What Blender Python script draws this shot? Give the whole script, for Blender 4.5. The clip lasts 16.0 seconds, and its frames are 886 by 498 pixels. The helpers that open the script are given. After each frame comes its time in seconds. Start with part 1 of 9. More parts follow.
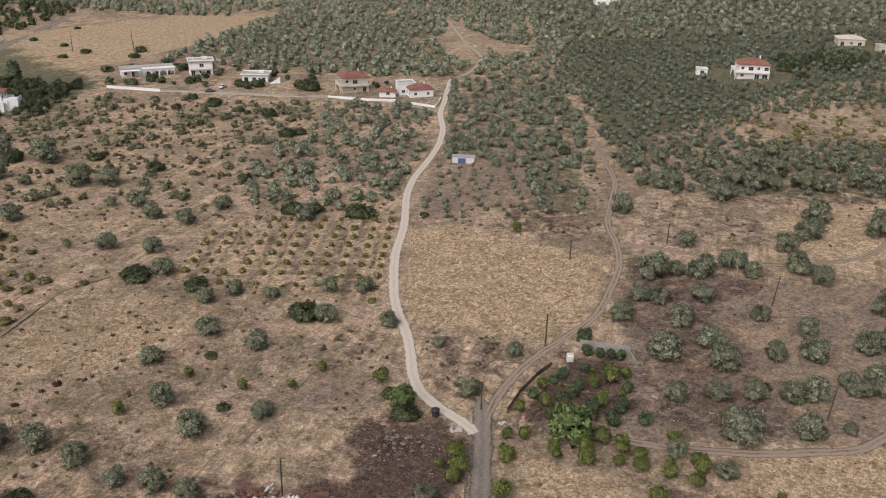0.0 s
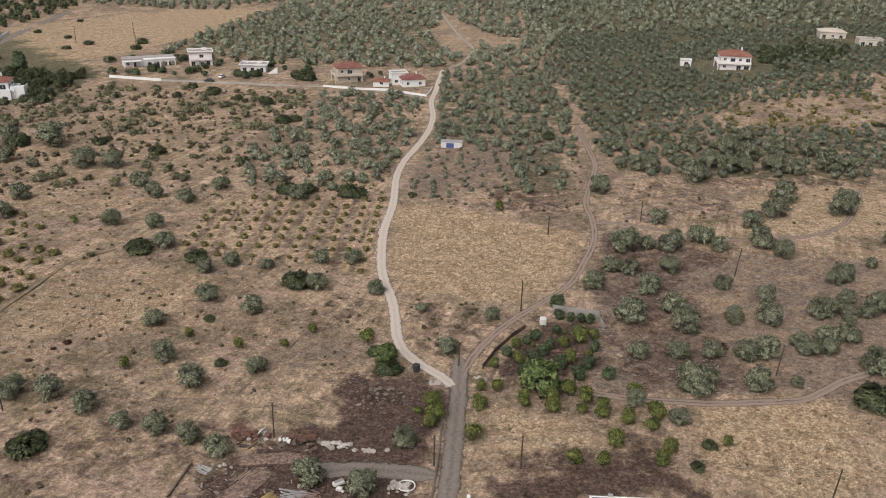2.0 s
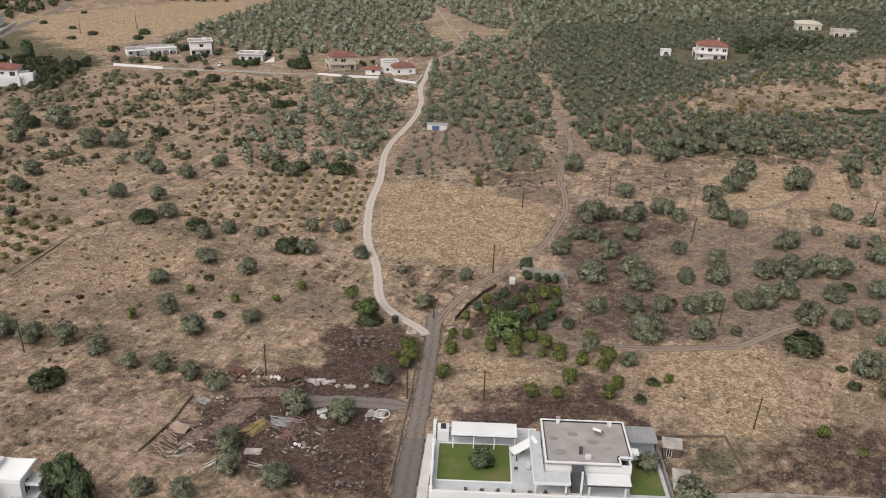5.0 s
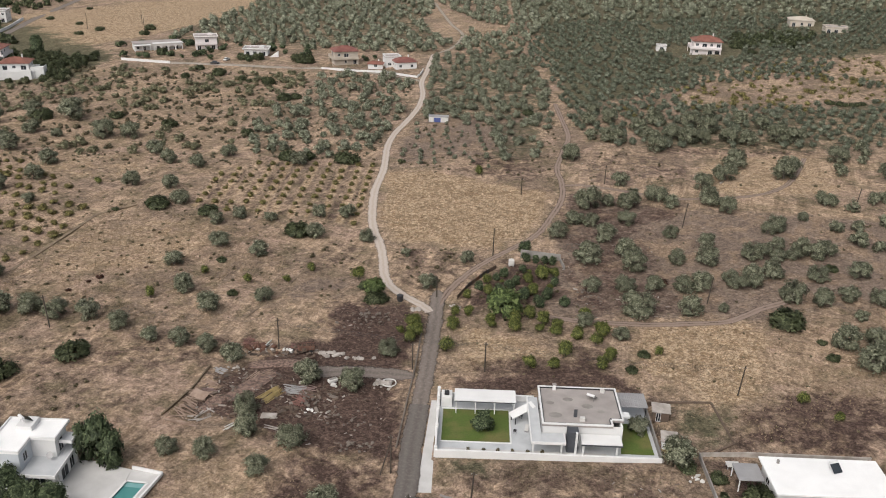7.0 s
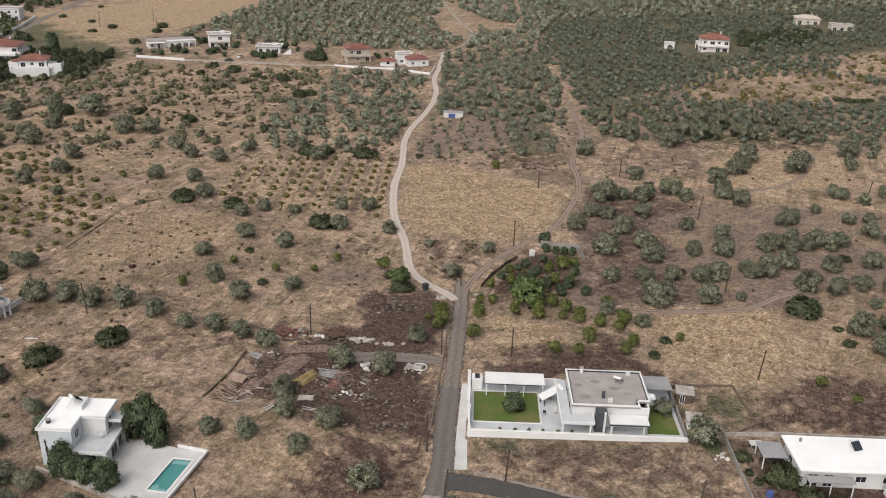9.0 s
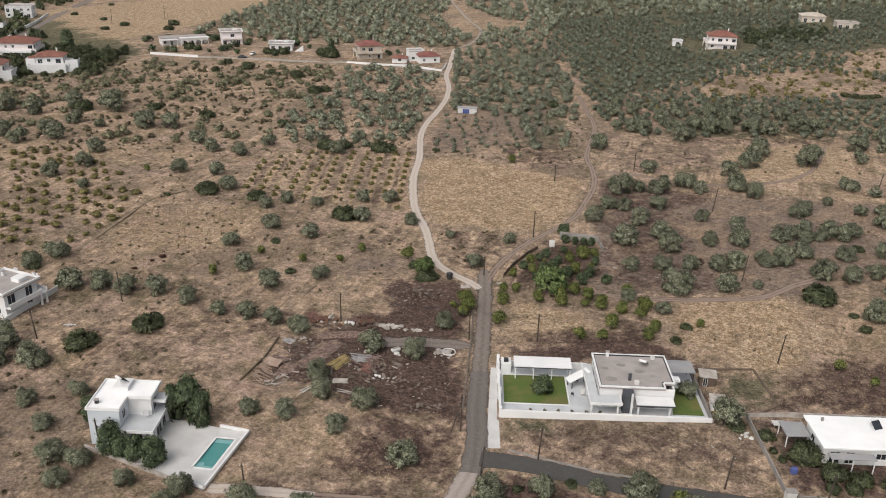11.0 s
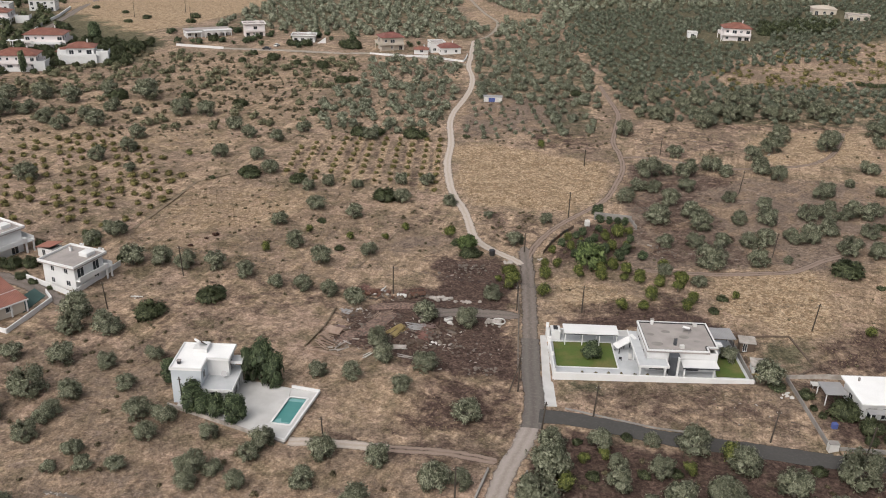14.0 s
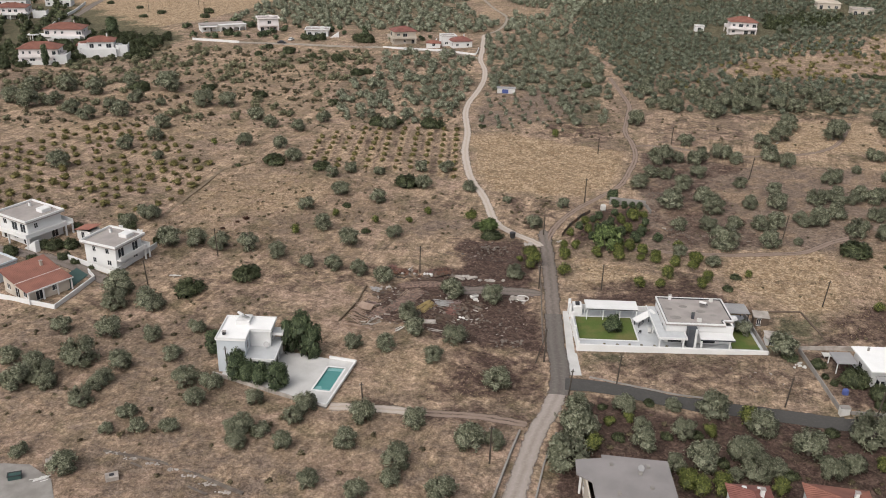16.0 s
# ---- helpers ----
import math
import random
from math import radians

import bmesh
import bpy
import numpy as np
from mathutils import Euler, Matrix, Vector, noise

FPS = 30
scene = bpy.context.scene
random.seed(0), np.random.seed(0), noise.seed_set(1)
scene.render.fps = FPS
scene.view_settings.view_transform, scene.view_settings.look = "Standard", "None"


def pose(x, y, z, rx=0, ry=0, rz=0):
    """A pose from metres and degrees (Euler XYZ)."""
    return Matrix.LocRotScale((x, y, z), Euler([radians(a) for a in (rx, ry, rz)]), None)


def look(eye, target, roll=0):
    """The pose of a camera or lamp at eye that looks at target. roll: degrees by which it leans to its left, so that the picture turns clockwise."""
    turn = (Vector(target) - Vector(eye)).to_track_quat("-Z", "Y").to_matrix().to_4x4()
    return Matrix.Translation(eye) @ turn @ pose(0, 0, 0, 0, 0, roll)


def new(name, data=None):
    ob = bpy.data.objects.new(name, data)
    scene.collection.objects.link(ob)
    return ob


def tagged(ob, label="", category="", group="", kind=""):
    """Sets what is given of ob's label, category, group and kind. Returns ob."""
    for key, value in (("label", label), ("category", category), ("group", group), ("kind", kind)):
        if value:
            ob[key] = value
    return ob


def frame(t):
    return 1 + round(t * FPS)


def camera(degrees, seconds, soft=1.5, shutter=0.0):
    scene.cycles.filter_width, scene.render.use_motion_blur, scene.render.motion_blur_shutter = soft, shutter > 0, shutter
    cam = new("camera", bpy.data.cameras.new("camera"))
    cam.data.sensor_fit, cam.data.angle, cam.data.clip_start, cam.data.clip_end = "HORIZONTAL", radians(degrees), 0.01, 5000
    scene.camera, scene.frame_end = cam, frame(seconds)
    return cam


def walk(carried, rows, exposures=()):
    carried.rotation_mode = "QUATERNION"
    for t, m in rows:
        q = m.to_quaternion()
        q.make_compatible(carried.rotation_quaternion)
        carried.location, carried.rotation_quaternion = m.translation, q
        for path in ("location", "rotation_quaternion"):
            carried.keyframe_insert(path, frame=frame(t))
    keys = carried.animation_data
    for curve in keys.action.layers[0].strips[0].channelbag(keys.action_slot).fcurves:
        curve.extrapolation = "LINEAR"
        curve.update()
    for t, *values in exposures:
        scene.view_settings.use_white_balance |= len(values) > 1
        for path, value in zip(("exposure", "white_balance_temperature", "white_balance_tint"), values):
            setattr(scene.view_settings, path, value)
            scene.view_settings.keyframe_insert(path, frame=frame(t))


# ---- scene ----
cam = camera(54.25, 16.0, soft=1.0)

# seconds, eye, target, roll
PATH = [
    (0, (3.10, -123.00, 81.90), (1.06, -30.81, 43.21), 1.46),
    (0.1, (3.98, -125.82, 81.94), (1.92, -33.67, 43.15), 1.46),
    (0.3, (4.32, -126.92, 81.96), (2.25, -34.78, 43.14), 1.48),
    (0.5, (4.65, -128.01, 81.97), (2.59, -35.88, 43.13), 1.49),
    (1, (5.49, -130.68, 81.84), (3.43, -38.56, 42.98), 1.51),
    (1.5, (6.32, -133.48, 82.05), (4.26, -41.42, 43.06), 1.58),
    (2, (7.08, -136.25, 81.96), (5.06, -44.19, 42.95), 1.56),
    (2.5, (7.80, -138.99, 82.11), (5.84, -46.98, 43.00), 1.63),
    (3, (8.71, -141.86, 82.25), (6.72, -49.89, 43.05), 1.65),
    (3.5, (9.55, -144.86, 82.31), (7.55, -52.91, 43.05), 1.64),
    (4, (10.35, -147.95, 82.49), (8.35, -56.03, 43.16), 1.66),
    (4.2, (10.75, -149.22, 82.48), (8.72, -57.30, 43.16), 1.65),
    (4.75, (11.86, -152.79, 82.63), (9.87, -60.90, 43.23), 1.67),
    (5.25, (12.86, -156.06, 82.77), (10.90, -64.19, 43.31), 1.69),
    (5.75, (13.44, -159.03, 82.91), (11.52, -67.19, 43.39), 1.71),
    (6.3, (13.12, -161.58, 83.02), (11.23, -69.77, 43.43), 1.73),
    (6.5, (12.79, -162.35, 83.01), (10.93, -70.53, 43.44), 1.75),
    (7, (11.85, -164.19, 83.13), (10.03, -72.40, 43.50), 1.75),
    (7.5, (10.53, -165.76, 83.20), (8.73, -73.98, 43.53), 1.75),
    (8, (9.24, -167.17, 83.17), (7.43, -75.39, 43.50), 1.76),
    (8.5, (7.99, -168.45, 83.09), (6.16, -76.68, 43.41), 1.75),
    (9, (6.57, -169.67, 83.06), (4.83, -77.90, 43.37), 1.79),
    (9.2, (6.05, -170.14, 83.02), (4.29, -78.36, 43.34), 1.78),
    (9.75, (4.61, -171.51, 82.99), (2.90, -79.74, 43.29), 1.79),
    (10.25, (3.36, -172.81, 82.97), (1.68, -81.06, 43.25), 1.80),
    (10.75, (2.01, -174.16, 82.91), (0.37, -82.41, 43.16), 1.81),
    (11.3, (0.26, -175.66, 82.72), (-1.33, -83.92, 42.94), 1.82),
    (11.5, (-0.44, -176.22, 82.63), (-2.01, -84.48, 42.87), 1.83),
    (12, (-2.22, -177.58, 82.38), (-3.75, -85.85, 42.59), 1.84),
    (12.5, (-3.88, -179.18, 82.22), (-5.42, -87.49, 42.34), 1.82),
    (13, (-5.56, -180.94, 82.07), (-7.07, -89.27, 42.14), 1.82),
    (13.5, (-7.11, -182.86, 81.99), (-8.64, -91.23, 41.98), 1.82),
    (14, (-8.64, -184.82, 81.88), (-10.14, -93.22, 41.80), 1.81),
    (14.5, (-9.86, -186.81, 81.64), (-11.46, -95.22, 41.53), 1.75),
    (15, (-11.11, -188.91, 81.58), (-12.75, -97.36, 41.38), 1.73),
    (15.5, (-12.37, -191.18, 81.59), (-14.01, -99.67, 41.29), 1.73),
    (16, (-13.55, -193.56, 81.55), (-15.16, -102.07, 41.21), 1.72),
]
walk(cam, [(t, look(eye, target, roll)) for t, eye, target, roll in PATH])

# ---- world, sun, exposure ----
world = bpy.data.worlds.new("overcast_sky")
scene.world = world
world.use_nodes = True
wn = world.node_tree
sky = wn.nodes.new("ShaderNodeTexSky")
sky.sky_type, sky.sun_disc = "NISHITA", False
sky.sun_elevation, sky.sun_rotation = radians(47), radians(212)
sky.air_density, sky.dust_density, sky.ozone_density = 1.0, 4.0, 1.0
wn.nodes["Background"].inputs["Strength"].default_value = 0.125
cloud = wn.nodes.new("ShaderNodeHueSaturation")
cloud.inputs["Saturation"].default_value = 0.32
wn.links.new(sky.outputs["Color"], cloud.inputs["Color"])
wn.links.new(cloud.outputs["Color"], wn.nodes["Background"].inputs["Color"])
sun_data = bpy.data.lights.new("sun", "SUN")
sun_data.energy, sun_data.angle, sun_data.color = 1.9, radians(64), (1.0, 0.94, 0.87)
sun = new("sun", sun_data)
sun.matrix_basis = look((-60, -97, 124), (0, 0, 0))
scene.view_settings.exposure = 0.2


# ---- terrain ----
def height(x, y):
    """The lie of the land, without its fine relief."""
    px, py = np.clip(np.asarray(x, float) / 100, -2.5, 2.5), np.clip(np.asarray(y, float) / 100, -3, 7)
    dip = np.exp(-((np.asarray(x, float) - 8) ** 2 + (np.asarray(y, float) - 5) ** 2) / 55.0**2)
    return 1.55 + 2.0 * px + 1.3 * py + 0.7 * px * py + 1.0 * px * px - 1.8 * dip


def lattice(ix, iy, seed):
    n = (ix.astype(np.int64) * 374761393 + iy.astype(np.int64) * 668265263 + seed * 974634777) & 0x7FFFFFFF
    n = ((n ^ (n >> 13)) * 1274126177) & 0x7FFFFFFF
    return ((n ^ (n >> 16)) & 0xFFFF) / 65535.0


def rough(x, y, size, seed, octaves=3):
    """Smooth noise from 0 to 1 with bumps of about that size in metres."""
    x, y = np.asarray(x, float), np.asarray(y, float)
    total, weight, amount = 0.0, 0.0, 1.0
    for k in range(octaves):
        u, v = x / size * 2**k, y / size * 2**k
        iu, iv = np.floor(u), np.floor(v)
        fu, fv = u - iu, v - iv
        fu, fv = fu * fu * (3 - 2 * fu), fv * fv * (3 - 2 * fv)
        a, b = lattice(iu, iv, seed + k), lattice(iu + 1, iv, seed + k)
        c, d = lattice(iu, iv + 1, seed + k), lattice(iu + 1, iv + 1, seed + k)
        total = total + amount * ((a * (1 - fu) + b * fu) * (1 - fv) + (c * (1 - fu) + d * fu) * fv)
        weight, amount = weight + amount, amount * 0.5
    return total / weight


def smooth_line(pts, step=1.5):
    """A curve through the points, with a point about every step metres."""
    p = [Vector((a, b)) for a, b in pts]
    p = [2 * p[0] - p[1]] + p + [2 * p[-1] - p[-2]]
    out = []
    for k in range(1, len(p) - 2):
        n = max(2, int((p[k + 1] - p[k]).length / step))
        for j in range(n):
            t = j / n
            q = 0.5 * (2 * p[k] + (p[k + 1] - p[k - 1]) * t + (2 * p[k - 1] - 5 * p[k] + 4 * p[k + 1] - p[k + 2]) * t * t
                       + (3 * p[k] - p[k - 1] - 3 * p[k + 1] + p[k + 2]) * t**3)
            out.append(q)
    return out + [p[-2]]


def inside(x, y, poly, soft):
    """1 within the polygon and 0 outside it, with a soft edge."""
    x, y = np.asarray(x, float), np.asarray(y, float)
    result = np.zeros(x.shape)
    xs, ys = [a for a, _ in poly], [b for _, b in poly]
    near = (x > min(xs) - soft) & (x < max(xs) + soft) & (y > min(ys) - soft) & (y < max(ys) + soft)
    px, py = x[near], y[near]
    within, far = np.zeros(px.shape, bool), np.full(px.shape, 1e9)
    for (ax, ay), (bx, by) in zip(poly, poly[1:] + poly[:1]):
        crosses = (ay > py) != (by > py)
        within ^= crosses & (px < (bx - ax) * (py - ay) / ((by - ay) or 1e-9) + ax)
        dx, dy = bx - ax, by - ay
        t = np.clip(((px - ax) * dx + (py - ay) * dy) / (dx * dx + dy * dy), 0, 1)
        far = np.minimum(far, np.hypot(px - ax - t * dx, py - ay - t * dy))
    result[near] = np.clip(0.5 + np.where(within, far, -far) / (2 * soft), 0, 1)
    return result


def line_distance(x, y, pts, reach=12.0):
    """How far a place lies from a curve, up to the given reach."""
    x, y = np.asarray(x, float), np.asarray(y, float)
    far = np.full(x.shape, reach)
    p = np.array([(q.x, q.y) for q in pts])
    near = (x > p[:, 0].min() - reach) & (x < p[:, 0].max() + reach) & (y > p[:, 1].min() - reach) & (y < p[:, 1].max() + reach)
    if not near.any():
        return far
    a, d = p[:-1], np.diff(p, axis=0)
    nx, ny = x[near], y[near]
    best = np.full(nx.shape, reach)
    for lo in range(0, len(nx), 4000):
        cx, cy = nx[lo : lo + 4000, None], ny[lo : lo + 4000, None]
        t = np.clip(((cx - a[:, 0]) * d[:, 0] + (cy - a[:, 1]) * d[:, 1]) / ((d * d).sum(1) + 1e-9), 0, 1)
        best[lo : lo + 4000] = np.hypot(cx - a[:, 0] - t * d[:, 0], cy - a[:, 1] - t * d[:, 1]).min(1)
    far[near] = np.minimum(best, reach)
    return far


# name: (line, width)
ROADS = {
    "white": ([(6.6, -4.6), (4.6, -1.8), (0.6, 2.3), (-3.0, 7.3), (-4.9, 13.5), (-6.6, 25.6), (-9.8, 38), (-11.4, 49.5), (-12.2, 64), (-11.5, 81.5),
               (-12.3, 104), (-11.2, 118.8), (-8.6, 132), (-5.5, 151), (-4.6, 171), (-6.2, 193), (-5.2, 212), (-4.6, 231), (-3.6, 251)], 2.7),
    "upper": ([(-3.6, 251), (5, 268), (9.5, 302), (2, 340), (-10, 420)], 2.2),
    "spur": ([(-6.2, 195), (-13.9, 202), (-24, 208), (-36, 215), (-48, 220.5), (-71, 221.5), (-96, 225.5), (-120, 227), (-146, 232)], 3.0),
    "main": ([(7.6, 5.5), (7.7, 1.0), (7.6, -6), (7.5, -11), (6.9, -27), (6.3, -38), (6.1, -46)], 3.7),
    "gate": ([(6.2, -39.5), (6.0, -45), (5.6, -52), (5.6, -60), (4.6, -69)], 3.9),
    "concrete": ([(4.4, -68.5), (2.6, -74), (0.4, -79), (-2.0, -87), (-4.0, -95), (-8, -112), (-12, -140), (-20, -200), (-40, -330), (-70, -520)], 3.7),
    "fork": ([(7.8, -3), (9.6, 4.1), (13.2, 12.3), (18.3, 20.2), (24, 26.8), (31, 35.4), (36, 47.8), (39.6, 60), (40.5, 72), (40.3, 84),
              (43.6, 100), (46.8, 116), (46.6, 135), (46, 158)], 2.1),
    "east": ([(40.4, 69.4), (48, 69), (60, 63.3), (69, 58.8), (78, 59), (88.5, 59.8), (98, 64.2), (106, 73), (116, 92)], 1.9),
    "south": ([(26, -6.5), (30, -6.2), (36, -8), (43.4, -9.2), (51, -10), (58, -9.7), (64, -9.4), (68.8, -8), (73, -4.5), (84, 1)], 2.3),
    "asphalt": ([(6.0, -65.5), (11, -66.2), (15.5, -67.4), (24.4, -70.5), (33.2, -72.5), (42, -74.3), (50, -76), (58, -76.6), (80, -78), (140, -82), (260, -90), (480, -95)], 4.1),
    "pool_drive": ([(-33.5, -74.6), (-27, -74.6), (-18, -75.5)], 2.6),
    "pool_track": ([(-19, -75.4), (-9, -76), (-1.5, -77.8)], 2.4),
    "west_lane": ([(-82, -35), (-88, -31.5), (-100, -24), (-112, -20), (-140, -12)], 4.0),
    "dump": ([(4.8, -30.2), (-2, -29.4), (-9, -29.4), (-16, -30.6)], 4.6),
    "far_lane": ([(-205, 228), (-214, 240), (-222, 258), (-227, 280), (-230, 302), (-236, 336), (-246, 420)], 5.0),
}
LINES = {n: smooth_line(pts, 2.0) for n, (pts, w) in ROADS.items()}
# levelled plots
PADS = [[(9.3, -54.3), (46, -54), (46, -37.5), (9.3, -38)], [(-56, -58), (-30.5, -59), (-33.5, -75.5), (-55, -69)],
        [(-104, -21), (-86, -30), (-82, -13), (-98, -8)], [(50.5, -52), (78, -52), (78, -74), (50.5, -74)], [(2, -89), (19, -88), (18, -105), (2, -105)],
        [(-92, -91), (-74, -91), (-69.5, -94), (-66.5, -100), (-66.5, -112), (-92, -112)]]


def fade(x, y):
    f = np.ones(np.shape(x))
    for n, line in LINES.items():
        w = ROADS[n][1] / 2
        f = np.minimum(f, np.clip((line_distance(x, y, line) - w - 0.3) / 3.0, 0, 1))
    for pad in PADS:
        f = np.minimum(f, 1 - np.clip(inside(x, y, pad, 2.0) * 1.6, 0, 1))
    return f


def relief(x, y):
    return (rough(x, y, 14, 3) - 0.5) * 0.7 + (rough(x, y, 3.5, 9) - 0.5) * 0.35


def ground_z(x, y):
    """The ground's height, with its relief and with the house plots cut level."""
    z = height(x, y) + relief(x, y) * fade(x, y)
    for pad in PADS:
        cx, cy = sum(a for a, _ in pad) / len(pad), sum(b for _, b in pad) / len(pad)
        k = np.clip((inside(x, y, pad, 1.2) - 0.25) * 2.0, 0, 1)
        z = z * (1 - k) + (float(height(cx, cy)) - 0.12) * k
    return z


def ground_at(x, y):
    return float(ground_z(np.array([x], float), np.array([y], float))[0])


# ---- building helpers ----
def mesh_object(name, bm, material, parent=None, label=""):
    me = bpy.data.meshes.new(name)
    bm.to_mesh(me)
    bm.free()
    if material:
        me.materials.append(material)
    ob = new(name, me)
    if parent:
        ob.parent = parent
    if label:
        ob["label"] = label
    return ob


def part(name, bm, material, parent, label=""):
    return mesh_object(name, bm, material, parent, label)


def thing(name, m, label, category, group="", kind=""):
    ob = new(name)
    ob.empty_display_size = 0.3
    ob.matrix_basis = m
    return tagged(ob, label, category, group, kind)


def box(bm, x0, x1, y0, y1, z0, z1):
    v = [bm.verts.new((x, y, z)) for z in (z0, z1) for x, y in ((x0, y0), (x1, y0), (x1, y1), (x0, y1))]
    for f in ((0, 3, 2, 1), (4, 5, 6, 7), (0, 1, 5, 4), (1, 2, 6, 5), (2, 3, 7, 6), (3, 0, 4, 7)):
        bm.faces.new([v[k] for k in f])
    return v


def boxes(*items, bevel=0.0):
    bm = bmesh.new()
    for b in items:
        box(bm, *b)
    if bevel:
        bmesh.ops.bevel(bm, geom=bm.edges[:], offset=bevel, segments=1, affect="EDGES")
    return bm


def prism(pts, z0, z1, bm=None):
    """A polygon, counter-clockwise, raised from z0 to z1."""
    bm = bm or bmesh.new()
    low, top = [bm.verts.new((x, y, z0)) for x, y in pts], [bm.verts.new((x, y, z1)) for x, y in pts]
    bm.faces.new(low[::-1])
    bm.faces.new(top)
    for k in range(len(pts)):
        j = (k + 1) % len(pts)
        bm.faces.new((low[k], low[j], top[j], top[k]))
    return bm


def tube(bm, a, b, ra, rb, sides=6):
    """A tapered round bar from a to b."""
    a, b = Vector(a), Vector(b)
    turn = (b - a).to_track_quat("Z", "Y").to_matrix()
    rings = []
    for c, r in ((a, ra), (b, rb)):
        rings.append([bm.verts.new(c + turn @ Vector((r * math.cos(2 * math.pi * k / sides), r * math.sin(2 * math.pi * k / sides), 0))) for k in range(sides)])
    for k in range(sides):
        j = (k + 1) % sides
        bm.faces.new((rings[0][k], rings[0][j], rings[1][j], rings[1][k]))
    bm.faces.new(rings[0][::-1])
    bm.faces.new(rings[1])


# ---- materials ----
class Nodes:
    """Short ways to write a material's nodes."""

    def __init__(self, name, rough_value=0.8):
        self.mat = bpy.data.materials.new(name)
        self.mat.use_nodes = True
        self.nt = self.mat.node_tree
        self.out = self.nt.nodes["Principled BSDF"]
        self.out.inputs["Roughness"].default_value = rough_value
        self.pos = self.nt.nodes.new("ShaderNodeNewGeometry").outputs["Position"]

    def put(self, node, **inputs):
        n = self.nt.nodes.new(node)
        for k, v in inputs.items():
            self.link(v, n.inputs[k.replace("_", " ")])
        return n

    def link(self, v, socket):
        if isinstance(v, bpy.types.NodeSocket):
            self.nt.links.new(v, socket)
        else:
            socket.default_value = (*v, 1) if isinstance(v, tuple) and len(v) == 3 and socket.type == "RGBA" else v

    def noise(self, scale, detail=3.0, where=None, distortion=0.0, roughness=0.5):
        n = self.put("ShaderNodeTexNoise", Scale=scale, Detail=detail, Vector=where or self.pos, Distortion=distortion, Roughness=roughness)
        return n.outputs["Fac"]

    def cells(self, scale, where=None, feature="F1"):
        n = self.put("ShaderNodeTexVoronoi", Scale=scale, Vector=where or self.pos)
        n.feature = feature
        return n.outputs["Distance"]

    def stretched(self, scale, turn=0.0, where=None):
        n = self.put("ShaderNodeMapping", Vector=where or self.pos)
        n.inputs["Rotation"].default_value = (0, 0, radians(turn))
        return self.put("ShaderNodeMapping", Vector=n.outputs["Vector"], Scale=scale).outputs["Vector"]

    def ramp(self, fac, *stops):
        n = self.put("ShaderNodeValToRGB", Fac=fac)
        e = n.color_ramp.elements
        while len(e) < len(stops):
            e.new(0.5)
        for s, (at, c) in zip(e, stops):
            s.position, s.color = at, (*c, 1) if isinstance(c, tuple) else (c, c, c, 1)
        return n.outputs["Color"]

    def mix(self, fac, a, b, blend="MIX"):
        n = self.nt.nodes.new("ShaderNodeMix")
        n.data_type, n.blend_type = "RGBA", blend
        self.link(fac, n.inputs[0])
        self.link(a, n.inputs[6])
        self.link(b, n.inputs[7])
        return n.outputs[2]

    def math(self, op, a, b=0.0, c=0.0):
        n = self.nt.nodes.new("ShaderNodeMath")
        n.operation = op
        for v, s in zip((a, b, c), n.inputs):
            self.link(v, s)
        return n.outputs[0]

    def bump(self, value, strength=0.4, distance=0.05):
        n = self.put("ShaderNodeBump", Strength=strength, Distance=distance, Height=value)
        self.nt.links.new(n.outputs["Normal"], self.out.inputs["Normal"])

    def colour(self, v):
        self.link(v, self.out.inputs["Base Color"])
        return self

    def set(self, **inputs):
        for k, v in inputs.items():
            self.link(v, self.out.inputs[k.replace("_", " ")])
        return self

    def object_random(self):
        return self.put("ShaderNodeObjectInfo").outputs["Random"]

    def island_random(self):
        return self.put("ShaderNodeNewGeometry").outputs["Random Per Island"]


def plain(name, a, b, scale=2.0, rough_value=0.7, relief_size=0.02, metal=0.0, fine=18.0):
    """A surface that wanders between two colours at two scales, with fine relief."""
    n = Nodes(name, rough_value)
    big, small = n.noise(scale * 0.35, 3), n.noise(fine, 4)
    mixed = n.mix(n.ramp(big, (0.35, 0.0), (0.65, 1.0)), a, b)
    n.colour(n.mix(0.25, mixed, n.ramp(small, (0.3, 0.55), (0.7, 1.0)), "MULTIPLY"))
    n.bump(small, 0.35, relief_size)
    n.set(Metallic=metal)
    return n.mat


